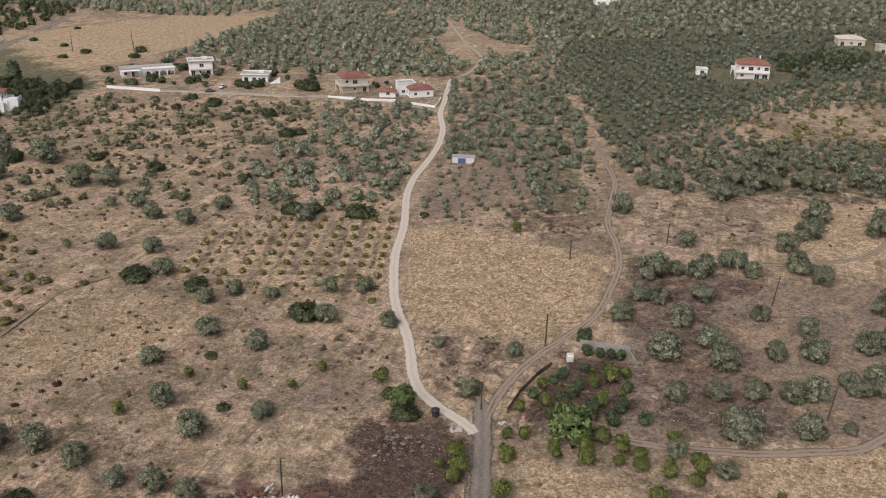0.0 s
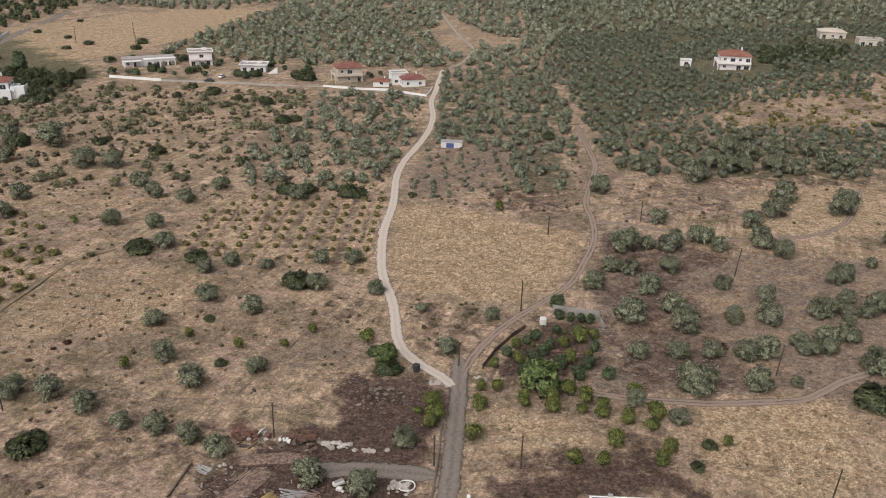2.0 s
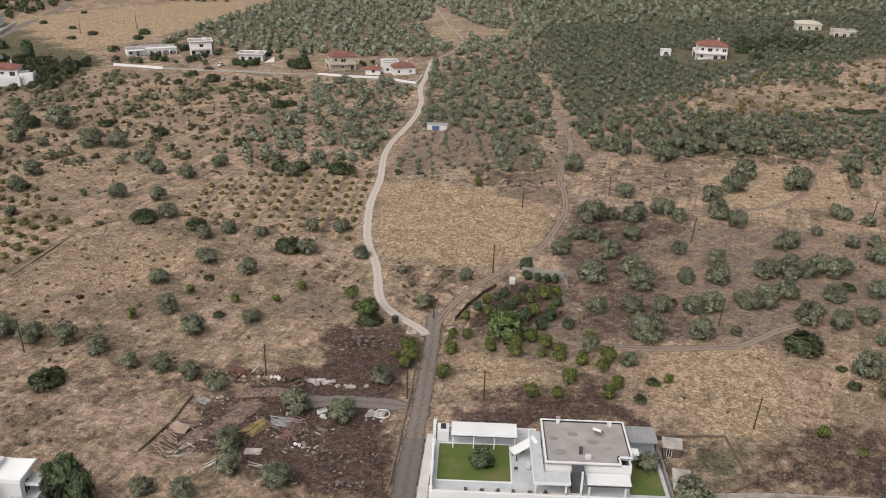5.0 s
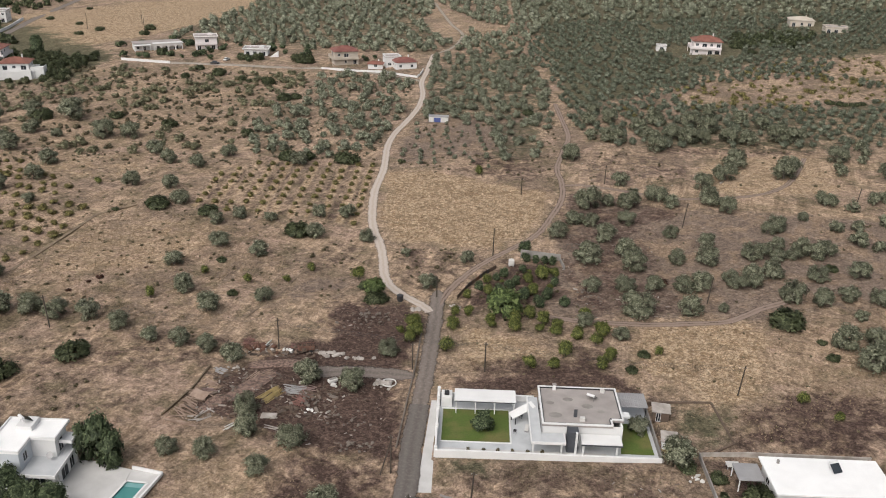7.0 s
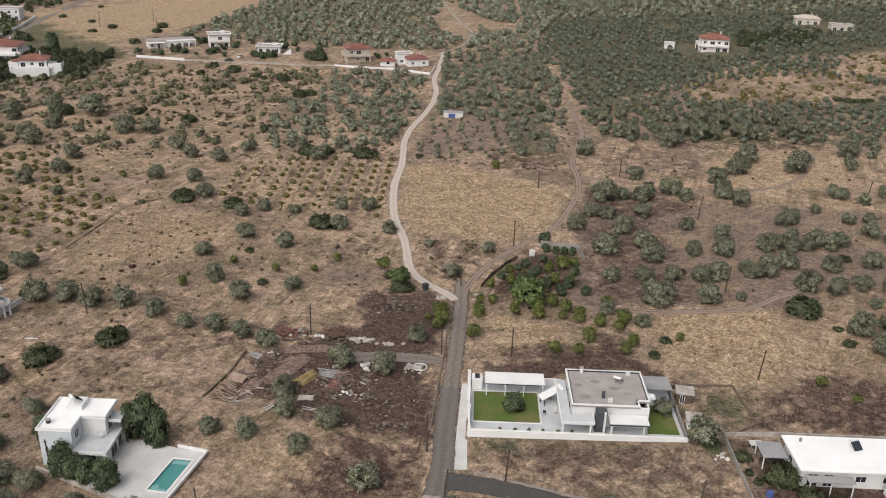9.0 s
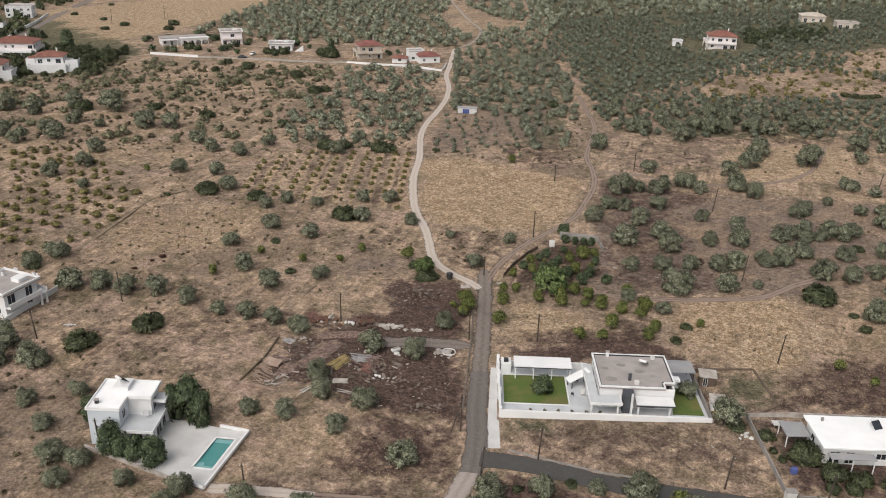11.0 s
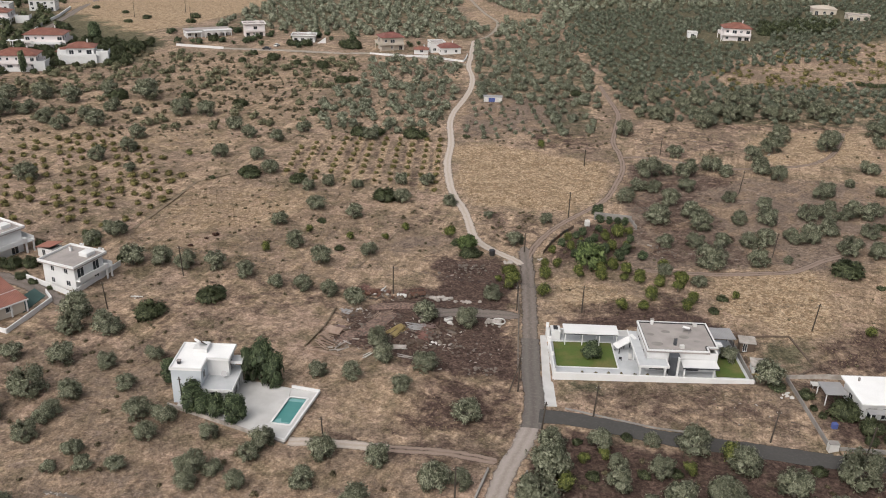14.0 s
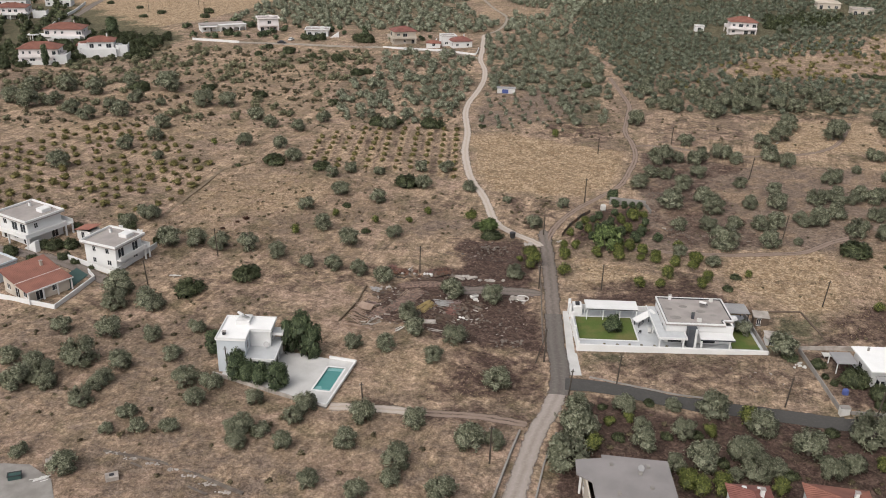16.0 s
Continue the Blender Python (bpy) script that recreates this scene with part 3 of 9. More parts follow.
ORCHARD = [(-61, 50), (-61, 72), (-47, 88), (-13.5, 86), (-12.5, 39), (-27, 43), (-52, 44)]
SOILS = {
    # channel: polygons of that soil, with their strength
    0: [([(-9, 79), (-8.5, 50), (-4, 33), (13, 29.5), (20, 27.5), (29, 35), (34, 50), (36.5, 65), (23, 72), (3.6, 79)], 1.0),
        ([(-252, 300), (-249, 355), (-183, 435), (-120, 440), (-140, 330), (-163, 283), (-183, 243)], 1.0),
        ([(-20, 420), (8, 366), (35, 314), (44, 270), (9, 263), (-4, 310)], 0.42),
        ([(44, -12), (72, -12), (120, 0), (118, -30), (60, -50), (47, -38), (45, -28)], 0.4),
        ([(46, -11), (69, -7), (71, -21), (69, -29), (62, -38), (55, -38), (46.5, -27)], 0.82),
        ([(-150, 92), (-62, 92), (-62, 188), (-150, 190)], 0.36),
        ([(11, -8), (28, -14), (38, -24), (13, -29)], 0.75),
        ([(14, -58), (44, -57.5), (48, -68), (30, -66), (16, -62.5)], 0.12),
        ([(-50, 78), (-14.5, 79), (-12.5, 40), (-27, 46), (-44, 50)], 0.4),
        ([(84, 165), (115, 198), (144, 220), (230, 225), (190, 158), (131, 140), (112, 152), (92, 143)], 0.1),
        ([(60, 34), (80, 36), (118, 62), (120, 40), (100, 30), (70, 14)], 0.34),
        ([(80, 62), (118, 60), (120, 98), (96, 98), (80, 84)], 0.6),
        ([(-86, 18), (-79, 33), (-66, 42), (-46, 36), (-52, 8), (-80, 2)], 0.5),
        ([(-150, 190), (-50, 190), (-50, 214), (-150, 220)], 0.4),
        ([(-90, -50), (-66, -42), (-58, -58), (-58, -74), (-30, -80), (-16, -84), (-20, -94), (-60, -88), (-88, -86)], 0.36),
        ([(-36, -52), (-8, -58), (-6, -70), (-28, -72)], 0.36),
        ([(-150, 60), (-80, 70), (-80, 92), (-150, 95)], 0.45)],
    1: [([(72, -10), (110, -6), (112, -44), (64, -44)], 0.27),
        ([(33, -16), (44, -18.5), (42.5, -31.5), (32, -31.5)], 0.6),
        ([(10, -55.5), (46, -55), (50, -72), (30, -69), (11, -64)], 0.46),
        ([(-10, -8), (4, -7), (3.6, -29), (2.4, -58), (-8, -53), (-20, -49), (-33, -46), (-31, -34), (-25, -22), (-14, -17)], 0.95),
        ([(-14, -1.4), (-7, 0), (0, -1.3), (4, -6), (3, -18), (-12, -18), (-15, -11)], 0.85),
        ([(0, 29), (11, 26), (5, 11), (-1, 16)], 0.5),
        ([(40, 48), (70, 58), (72, 46), (44, 40)], 0.6),
        ([(38, -8), (50, -3), (48, 12), (38, 8)], 0.6),
        ([(12, -30), (40, -25), (45, -36), (12, -37)], 0.85),
        ([(12, 4), (22, 21), (35, 22), (36, 0), (13, -5)], 0.72),
        ([(-3, 12), (2, 24), (14, 27), (20, 25), (11, 8), (5, 1), (-1, 5)], 0.42),
        ([(36, -6), (60, -6), (60, 26), (50, 56), (39, 46), (35, 18)], 0.5),
        ([(6, -70), (60, -80), (70, -108), (0, -108), (2, -84)], 1.3),
        ([(-100, -48), (-62, -44), (-56, -70), (-30, -78), (-4, -80), (-8, -110), (-110, -110)], 0.12),
        ([(-60, -18), (-26, -16), (-30, -30), (-62, -40), (-80, -36)], 0.4),
        ([(-14, -50), (2, -58), (3, -72), (-18, -72)], 0.66),
        ([(34, 16), (42, 30), (56, 30), (64, 60), (40, 64), (36, 44)], 0.5),
        ([(14, -24), (40, -20), (46, -40), (14, -37)], 0.55),
        ([(51, -54), (78, -54), (80, -75), (52, -73)], 0.7),
        ([(45, -39), (56, -38), (52, -50), (50, -70), (46, -54)], 0.45),
        ([(60, -38), (72, -32), (104, -34), (104, -53), (57, -52)], 0.66),
        ([(-26, -73), (-2, -75), (-2, -79), (-22, -77)], 0.8),
        ([(10, 78), (36, 72), (38, 100), (14, 98)], 0.5),
        ([(46, 71), (76, 68), (84, 98), (46, 100)], 0.36),
        ([(76, 96), (124, 94), (124, 108), (70, 112)], 0.5),
        ([(-62, -22), (-36, -18), (-36, -46), (-60, -56), (-100, -50), (-90, -36)], 0.3),
        ([(-24, 12), (-9, 16), (-7, 30), (-20, 30)], 0.35)],
    2: [([(28, -7), (72, -7), (120, 2), (120, 40), (70, 52), (42, 62), (37, 45), (33, 16)], 1.05),
        ([(-22, 14), (-9, 8), (-14, 0), (-30, -10), (-34, -18), (-26, -8)], 0.75),
        ([(-8, 79), (8, 92), (36, 92), (42, 150), (0, 140), (-9, 110)], 0.8),
        ([(-60, 100), (-12, 100), (-8, 190), (-60, 190)], 0.26),
        ([(44, 98), (80, 98), (80, 74), (44, 72)], 0.5),
        ([(-62, 2), (-30, 6), (-26, -20), (-60, -20)], 0.25),
        ([(-95, -50), (-64, -44), (-57, -58), (-58, -74), (-30, -82), (-8, -84), (-12, -110), (-100, -110)], 0.5)],
    3: [([(50, 150), (76, 168), (112, 200), (144, 224), (230, 230), (300, 260), (330, 560), (25, 560), (48, 330), (50, 262)], 0.82),
        ([(-140, 330), (-120, 440), (-22, 430), (-6, 310), (-8, 254), (-60, 266), (-140, 288)], 0.55),
        ([(-6, 142), (44, 138), (46, 200), (40, 256), (0, 250)], 0.5),
        ([(20, 92), (38, 92), (42, 140), (22, 132)], 0.55),
        ([(64, 104), (125, 98), (190, 120), (240, 190), (150, 150), (90, 140)], 0.55),
        ([(-232, 170), (-152, 180), (-150, 240), (-250, 330), (-330, 330)], 0.9),
        ([(-230, 80), (-128, 84), (-60, 100), (-60, 190), (-150, 205), (-200, 160)], 0.2),
        ([(-60, 96), (-12, 94), (-9, 196), (-50, 204)], 0.16),
        ([(8, -70), (60, -80), (66, -108), (4, -108), (4, -86)], 0.2),
        ([(10, -55), (17, -55.5), (17, -58), (10, -58)], 0.9),
        ([(48, -39), (59, -39), (56, -52), (49.5, -49)], 0.85),
        ([(-150, 195), (-90, 210), (-60, 205), (-100, 185)], 0.3)],
}


def build_ground():
    xs, ys = spread(-112, 112, 1.2, -2600, 2600), spread(-112, 125, 1.2, -900, 3600)
    gx, gy = np.meshgrid(xs, ys)
    gx, gy = gx.ravel(), gy.ravel()
    gz = ground_z(gx, gy)
    for line in (SUNKEN_POOL,):
        gz = gz - 1.6 * inside(gx, gy, line, 0.4)
    nx, ny = len(xs), len(ys)
    i = np.arange((nx - 1) * (ny - 1))
    a = (i // (nx - 1)) * nx + i % (nx - 1)
    me = bpy.data.meshes.new("ground")
    me.vertices.add(nx * ny)
    me.vertices.foreach_set("co", np.stack([gx, gy, gz], 1).ravel())
    me.loops.add(4 * len(a))
    me.loops.foreach_set("vertex_index", np.stack([a, a + 1, a + nx + 1, a + nx], 1).ravel())
    me.polygons.add(len(a))
    me.polygons.foreach_set("loop_start", np.arange(0, 4 * len(a), 4))
    me.polygons.foreach_set("use_smooth", np.ones(len(a), bool))
    me.update()
    me.validate()
    soil = np.zeros((nx * ny, 4))
    wx, wy = gx + (rough(gx, gy, 12, 31) - 0.5) * 7, gy + (rough(gx, gy, 12, 37) - 0.5) * 7
    for channel, list_of in SOILS.items():
        for poly, amount in list_of:
            soil[:, channel] = np.maximum(soil[:, channel], amount * inside(wx, wy, poly, 3.5))
    rows = inside(gx, gy, ORCHARD, 2.0)
    strip = np.cos(2 * math.pi * (gx + 49.6) / 4.32)
    soil[:, 0] = np.maximum(soil[:, 0] * (1 - rows), rows * 0.75 * (strip > 0.1))
    soil[:, 1] = np.maximum(soil[:, 1], rows * 0.42 * (strip < -0.35))
    layer = me.color_attributes.new("soil", "FLOAT_COLOR", "POINT")
    layer.data.foreach_set("color", soil.ravel())
    me.materials.append(M_GROUND)
    return tagged(new("ground", me), "dry stony ground with straw-coloured grass and bare earth", "ground", kind="structure")


SUNKEN_POOL = [(-35.6, -62.6), (-32.4, -62.9), (-34.0, -70.6), (-37.2, -70.2)]
build_ground()


def road(name, key, material, label, lift=0.06, raggedness=0.75, taper=0.0):
    line, width = LINES[key], ROADS[key][1]
    line = smooth_line([(p.x, p.y) for p in line[::2]] + [(line[-1].x, line[-1].y)], 0.9)
    across = (-0.56, -0.5, -0.33, -0.16, 0.0, 0.16, 0.33, 0.5, 0.56)
    verts, faces, uvs = [], [], []
    for k, p in enumerate(line):
        d = (line[min(k + 1, len(line) - 1)] - line[max(k - 1, 0)]).normalized()
        side = Vector((d.y, -d.x))
        for j, u in enumerate(across):
            wob = raggedness * (float(rough(p.x, p.y, 2.5, 50 + (u > 0))) - 0.5) * (1 if abs(u) >= 0.5 else 0)
            narrow = min(1.0, 0.25 + (min(k, len(line) - 1 - k) * 0.9 / taper) ** 0.6) if taper else 1.0
            q = p + side * (u * width + (wob if u > 0 else -wob)) * narrow
            z = float(height(q.x, q.y)) + (lift if abs(u) < 0.53 else -0.12) - (0.035 if abs(abs(u) - 0.3) < 0.05 else 0) + 0.02 * (1 - abs(u) * 2)
            verts.append((q.x, q.y, z))
            uvs.append((u + 0.5, k * 0.9))
    n = len(across)
    for k in range(len(line) - 1):
        for j in range(n - 1):
            faces.append((k * n + j, k * n + j + 1, (k + 1) * n + j + 1, (k + 1) * n + j))
    me = bpy.data.meshes.new(name)
    me.from_pydata(verts, [], [f[::-1] for f in faces])
    layer = me.uv_layers.new(name="across")
    for loop in me.loops:
        layer.data[loop.index].uv = uvs[loop.vertex_index]
    me.polygons.foreach_set("use_smooth", np.ones(len(faces), bool))
    me.materials.append(material)
    return tagged(new(name, me), label, "road", kind="structure")


road("gravel_road", "white", M_GRAVEL, "pale gravel road winding up between dry fields", 0.09)
road("upper_path", "upper", M_LANE, "narrow pale footpath over a sandy clearing")
road("villa_lane", "spur", M_LANE, "pale gravel lane along the front of the far villas", 0.06)
road("village_lane", "main", M_WORN, "worn grey lane with pale wheel tracks", 0.08, 0.9, 5.0)
road("gate_lane", "gate", M_DARKLANE, "dark patched lane in front of the house gate", 0.1, 0.7)
road("concrete_road", "concrete", M_CONCRETE_ROAD, "cracked pale concrete lane with earthy edges", 0.07, 0.7)
road("field_track", "fork", M_DIRT, "brown earth farm track beside the straw field", 0.07)
road("orchard_track", "east", M_DIRT, "rutted earth track past the olive trees", 0.05)
road("grove_track", "south", M_DIRT, "greyish earth track below the olive grove", 0.06)
road("asphalt_road", "asphalt", M_ASPHALT, "dark asphalt road along the empty plot", 0.12, 0.5)
road("pool_drive", "pool_drive", M_GRAVEL, "pale stony drive to the pool house", 0.06)
road("pool_track", "pool_track", M_DIRT, "muddy earth track to the pool house", 0.05)
road("west_lane", "west_lane", M_WORN, "grey lane between the white houses", 0.06)
road("dump_track", "dump", M_WORN, "muddy grey track into the dump yard", 0.05, 1.2, 4.0)
road("distant_lane", "far_lane", M_WORN, "grey lane beside the far straw field", 0.06)


# ---- plants ----

# ---- planted places: x, y, crown radius ----
OLIVES_EAST = [
    (36.2, 34.3, 2.6), (41, 42.5, 2.5), (45.8, 52.4, 3.9), (51.1, 54.3, 2.3), (56.3, 53.4, 3.6), (64.4, 57.5, 3.4), (54.2, 42.3, 2.5), (44.9, 41.2, 2.4),
    (47.2, 31.4, 2.9), (41.8, 19.5, 3.6), (51, 23, 2.8), (51.4, 15.2, 3.3), (63.5, 33.4, 2.1), (61.7, 18.5, 2.4), (41, 6, 2.3), (48.1, 5.6, 2.5),
    (54.3, 5.4, 2.3), (60.3, 4.8, 2.6), (64.2, 5.4, 2.9), (48.8, -5.8, 3.7), (59.5, -5.5, 2.7), (37.6, -10, 1.9),
]
OLIVES_FAR_EAST = [
    (67.5, 53.1, 3.3), (70.7, 26.8, 3), (68.7, 18, 4), (78.5, 54.6, 4.1), (81.3, 48.8, 3.7), (72.2, 6.4, 3), (75.9, 6.2, 2.5), (79.4, 20.4, 3.2),
    (87.7, 35.4, 2.7), (66.5, -4.6, 1.5), (108.5, 53.9, 3.9), (90.2, 36.9, 3.6), (98.5, 42.4, 2), (81.9, 22.4, 3.4), (87.1, 26.5, 2.5), (91.6, 22.9, 3.5),
    (94.2, 20.5, 3.5), (81.5, 11, 3.3), (76.3, 8.9, 3.2), (71.5, 8.9, 2.7), (90.5, 9.1, 3), (81.7, -0.3, 3.7), (87.2, -2.6, 3.2), (93.3, -0.2, 3),
    (98.9, -2.1, 2.9), (99.9, 10.6, 3.2), (92.7, -8.8, 2), (85, 19.5, 2.5), (88.8, 20.7, 2.7), (97.2, 22.6, 3), (106.7, 27.6, 3.1),
]
OLIVES_NORTH_EAST = [
    (45.1, 92.1, 3.4), (56.8, 69.8, 2.8), (92.8, 84.4, 3.7), (87, 73.1, 3.7), (79.2, 66.3, 3.2), (104, 74.3, 3.7), (71, 121.6, 4.2), (78.3, 129, 4),
    (72.9, 100.2, 3.6), (84.5, 108.8, 3.8), (89, 108.3, 3.2), (93.3, 119.7, 4.8), (97.5, 108.4, 3.8), (102.9, 106.2, 4.3), (113, 108.6, 5.2), (118.3, 107.3, 3.5),
    (112, 122.3, 4.1), (106.7, 130.5, 4.2), (98.6, 139.3, 4.2), (88.7, 126, 4), (80.3, 113.4, 3.4), (74, 110.6, 2.5), (71.7, 114, 2.5), (58.4, 111.5, 3.3),
    (54, 113.4, 2.5), (61.9, 109.1, 3.3), (62.4, 131.9, 3.6), (58.3, 143.1, 3.2), (55.2, 130.1, 3.1), (124.4, 87.9, 3.7), (106.8, 79, 4.6),
]
OLIVES_WEST = [
    (-124.5, 127.8, 6.7), (-105.8, 107.3, 5.2), (-97.1, 107.7, 4.7), (-83.2, 91.6, 3.2), (-76.6, 83.4, 2.7), (-66.8, 80.1, 2.6), (-80.4, 63.1, 3), (-69.2, 62, 2.5),
    (-60.2, 90.7, 2.7), (-111.3, 78.9, 3.1), (-120.8, 106.4, 2.2), (-52.6, 12.8, 2.3), (-45.2, 24.3, 2.6), (-34.8, 19.8, 2.5), (-46.5, -0.1, 2.5), (-38.9, -7.9, 2.9),
    (-28.7, -2.5, 2.2), (-36.6, 40.8, 2), (-49.5, 37.2, 2.1), (-44.7, 41.6, 2.2), (-62.7, 50.2, 2.8), (-23.4, 31.2, 2.6), (-24.6, 44.5, 2.2), (-17.3, 45.1, 2.3),
    (-10.6, 30.7, 2), (-37.4, 85.2, 3), (13.9, 20, 1.9), (5.4, 6.8, 2.5), (-0.6, 23.4, 1.4), (-89.7, 2.9, 3.1), (-92.7, -3.1, 2.6), (-127.4, 37.5, 3.4),
]
OLIVES_WEST_B = [
    (-114.7, 55.8, 3.1), (-109.3, 65.5, 2.8), (-102.3, 47.1, 1.9), (-139.7, 130.1, 5.4), (-131.6, 110.6, 3.3), (-129.8, 91.9, 4.4), (-139.5, 87, 4.4), (-147.3, 93.2, 4.5),
    (-161.6, 122.8, 4.9), (-149.5, 119.4, 4.8), (-173.5, 120.8, 5), (-165.3, 99, 5.8), (-158.7, 103, 4.7), (-136.8, 100, 2.8), (-173.9, 104.4, 4.5),
]
OLIVES_SOUTH_EAST = [
    (7.5, -73.8, 2.4), (14.9, -73.5, 2.4), (5.6, -78.3, 1.8), (3.8, -87.4, 3.5), (16.4, -83.3, 2.1), (16.8, -78.3, 1.7), (22.9, -72.7, 1.6), (23.1, -80.1, 2.1),
    (29, -74.3, 2.9), (35.4, -78.8, 2.7), (30.9, -85.2, 2.8), (24.4, -87.4, 2.9), (31.9, -89.1, 2.7), (34.6, -88.7, 1.8), (41, -84.2, 2.9), (51.7, -80.9, 3.5),
    (46.5, -87.6, 2.1), (42.7, -88.9, 2.3), (20.1, -87.9, 1.8), (20.2, -56.7, 1.6), (28.4, -89.7, 1.4), (85.4, -19.3, 3), (91.3, -19, 2.8), (87.4, -27.1, 3.2),
    (44.2, -15.1, 1.8),
]
OLIVES_SOUTH = [
    (-37.2, -76.3, 2.4), (-27.8, -78, 2.4), (-29.6, -84.8, 2.2), (-19.1, -79.1, 2.4), (-21.4, -89.6, 2.6), (-22, -93.3, 1.8), (-10.6, -84.3, 2.7), (-6.7, -83.6, 2),
    (-26.5, -96.3, 1.9), (-14.5, -95.6, 2.3), (-33.7, -94, 1.8), (-5.8, -66.8, 2.6), (-17.2, -59.4, 2.1), (-34.7, -23.9, 2.2), (-28.9, -27.3, 2.5), (-14.2, -32.6, 2.7),
    (-5.8, -34.6, 2.7), (-0.5, -22.3, 2), (-22.4, -43.5, 2.3), (-20.9, -49.6, 2.3), (-26.2, -55.9, 2.2), (-32, -55.5, 1.9), (-13.3, -52.2, 2.5),
]
OLIVES_SOUTH_WEST = [
    (-38.5, -79.2, 1.8), (-39.1, -85.5, 1.9), (-46, -81.9, 2.2), (-45.9, -85.9, 2), (-81.8, -37.4, 3.4), (-80.7, -43.3, 2.7), (-73.5, -43, 3), (-77.5, -54.5, 2.8),
    (-69.3, -55.3, 2), (-78.7, -64.3, 3.3), (-71.5, -65.1, 2.4), (-63.5, -61.8, 1.9), (-58.7, -69.4, 2.5), (-54.2, -70.1, 2.3), (-61.9, -51.6, 1.8), (-72.9, -71.6, 2),
    (-83, -70.3, 2.8), (-86.4, -72.3, 2.8), (-61.2, -13.7, 2.7), (-54, -17.1, 2.3), (-73.3, -12.6, 2.8), (-79.6, -13.1, 3.1), (-67.7, -13.7, 2.7), (-86.9, -53.5, 2.1),
    (-86.3, -66.4, 2.1), (-73.8, -76.2, 2.1), (-91, -64.9, 2), (-55.6, -75, 1.9), (-46, -74.4, 1.8), (-46.4, -20.9, 2), (-40.6, -21.6, 2.3),
]
CITRUS_A = [
    (-44.3, 8.5, 1.3), (-34.1, 5.7, 1.3), (-25.8, 6.8, 1.1), (-52.3, -3.8, 1.4), (-21.3, 12.8, 1.2), (-10.2, 9.8, 1.8), (3.3, -11.2, 2), (0.8, -13.8, 1.1),
    (3, -17.2, 1.7), (11.6, -5.9, 1.3), (11.4, -11.8, 1.6), (19.1, -11, 1.1), (23.4, -12.1, 1.8), (18.4, 9.4, 1.5), (18.5, 4, 1.4), (14.1, 2.5, 1.3),
    (29.7, -7.8, 1.6), (28.5, -12.3, 1.2), (31.7, -13.6, 1.6), (35.7, -14.9, 1.7), (40.9, -14.2, 1.7), (26.7, -7, 1.9), (17, 78.8, 1.6), (-89.9, 63.1, 1.3),
    (30.6, 11.4, 2), (27.4, 9.4, 1.5), (28.2, 4.2, 1.7), (33.3, 12.1, 1.6),
]
CITRUS_B = [
    (11.1, -10.5, 1.4), (18.8, -9.1, 1.4), (23.7, -8.8, 1.7), (25.5, -26.5, 1.6), (30.1, -26.5, 1.4), (32.7, -21.5, 2), (40.7, -12.8, 1.8), (38.9, -18, 1.7),
    (40.9, -23.3, 1.7), (38.9, -26.4, 1.6), (29.3, -9.6, 1.6), (32, -11.2, 1.6), (14.5, -5.5, 1.4), (38, -7.7, 1.8), (10.2, -20.5, 1.9), (4, -15.1, 2.2),
    (71.1, -37.9, 1.3), (75.4, -42.8, 1.1), (8.5, -83.7, 1.9), (27.2, -79.5, 1.4), (34.1, -76.4, 2), (50.8, -87.6, 1.6), (22.5, -93.7, 2), (25.6, -93.6, 1.8),
    (34.1, -92.9, 1.6), (15, -76, 1.2), (50.1, -21.5, 1.1),
]
MASTIC = [
    (-67.5, 47.7, 4.3), (-53.3, 44, 3.2), (-28, 32.7, 4.1), (-42.4, 16, 1.5), (-35.8, -0.7, 1.4), (-41.2, 90.1, 4.5), (-36.1, 90.4, 3.4), (-23.1, 88.7, 4.8),
    (-88.9, 121.8, 3.4), (-58, 162.2, 4), (-53.7, 165.1, 3), (-5.4, -0.4, 2.9), (-8.4, 5.8, 2), (-6.5, 88.4, 1.5), (-77.8, 43.9, 1.3), (-135.7, 128.2, 4.9),
    (35.2, 143.2, 2.7), (-68.2, -35.9, 3.8), (-57.8, -28.3, 3.8), (44.4, -27.3, 1.5), (47.9, -55.8, 2), (76.7, -10.4, 4.8), (47.4, -21.7, 1.5), (81.6, -23.8, 1.7),
]
MASTIC_B = [
    (81.6, -18, 1.1), (95.1, 14.2, 1.8), (-60.6, 115.6, 2.5), (-110.8, 131.6, 3), (-204.2, 322.1, 2.6), (-185.9, 304.2, 3.1), (-191.3, 290.8, 2.7), (-221.9, 378.7, 2.4),
    (-227, 336, 2.7), (-160.7, 311.4, 3.7), (-158.6, 296.1, 3.6), (142.7, 240.9, 2.6), (139.8, 253.4, 4), (146.1, 257.9, 4),
]


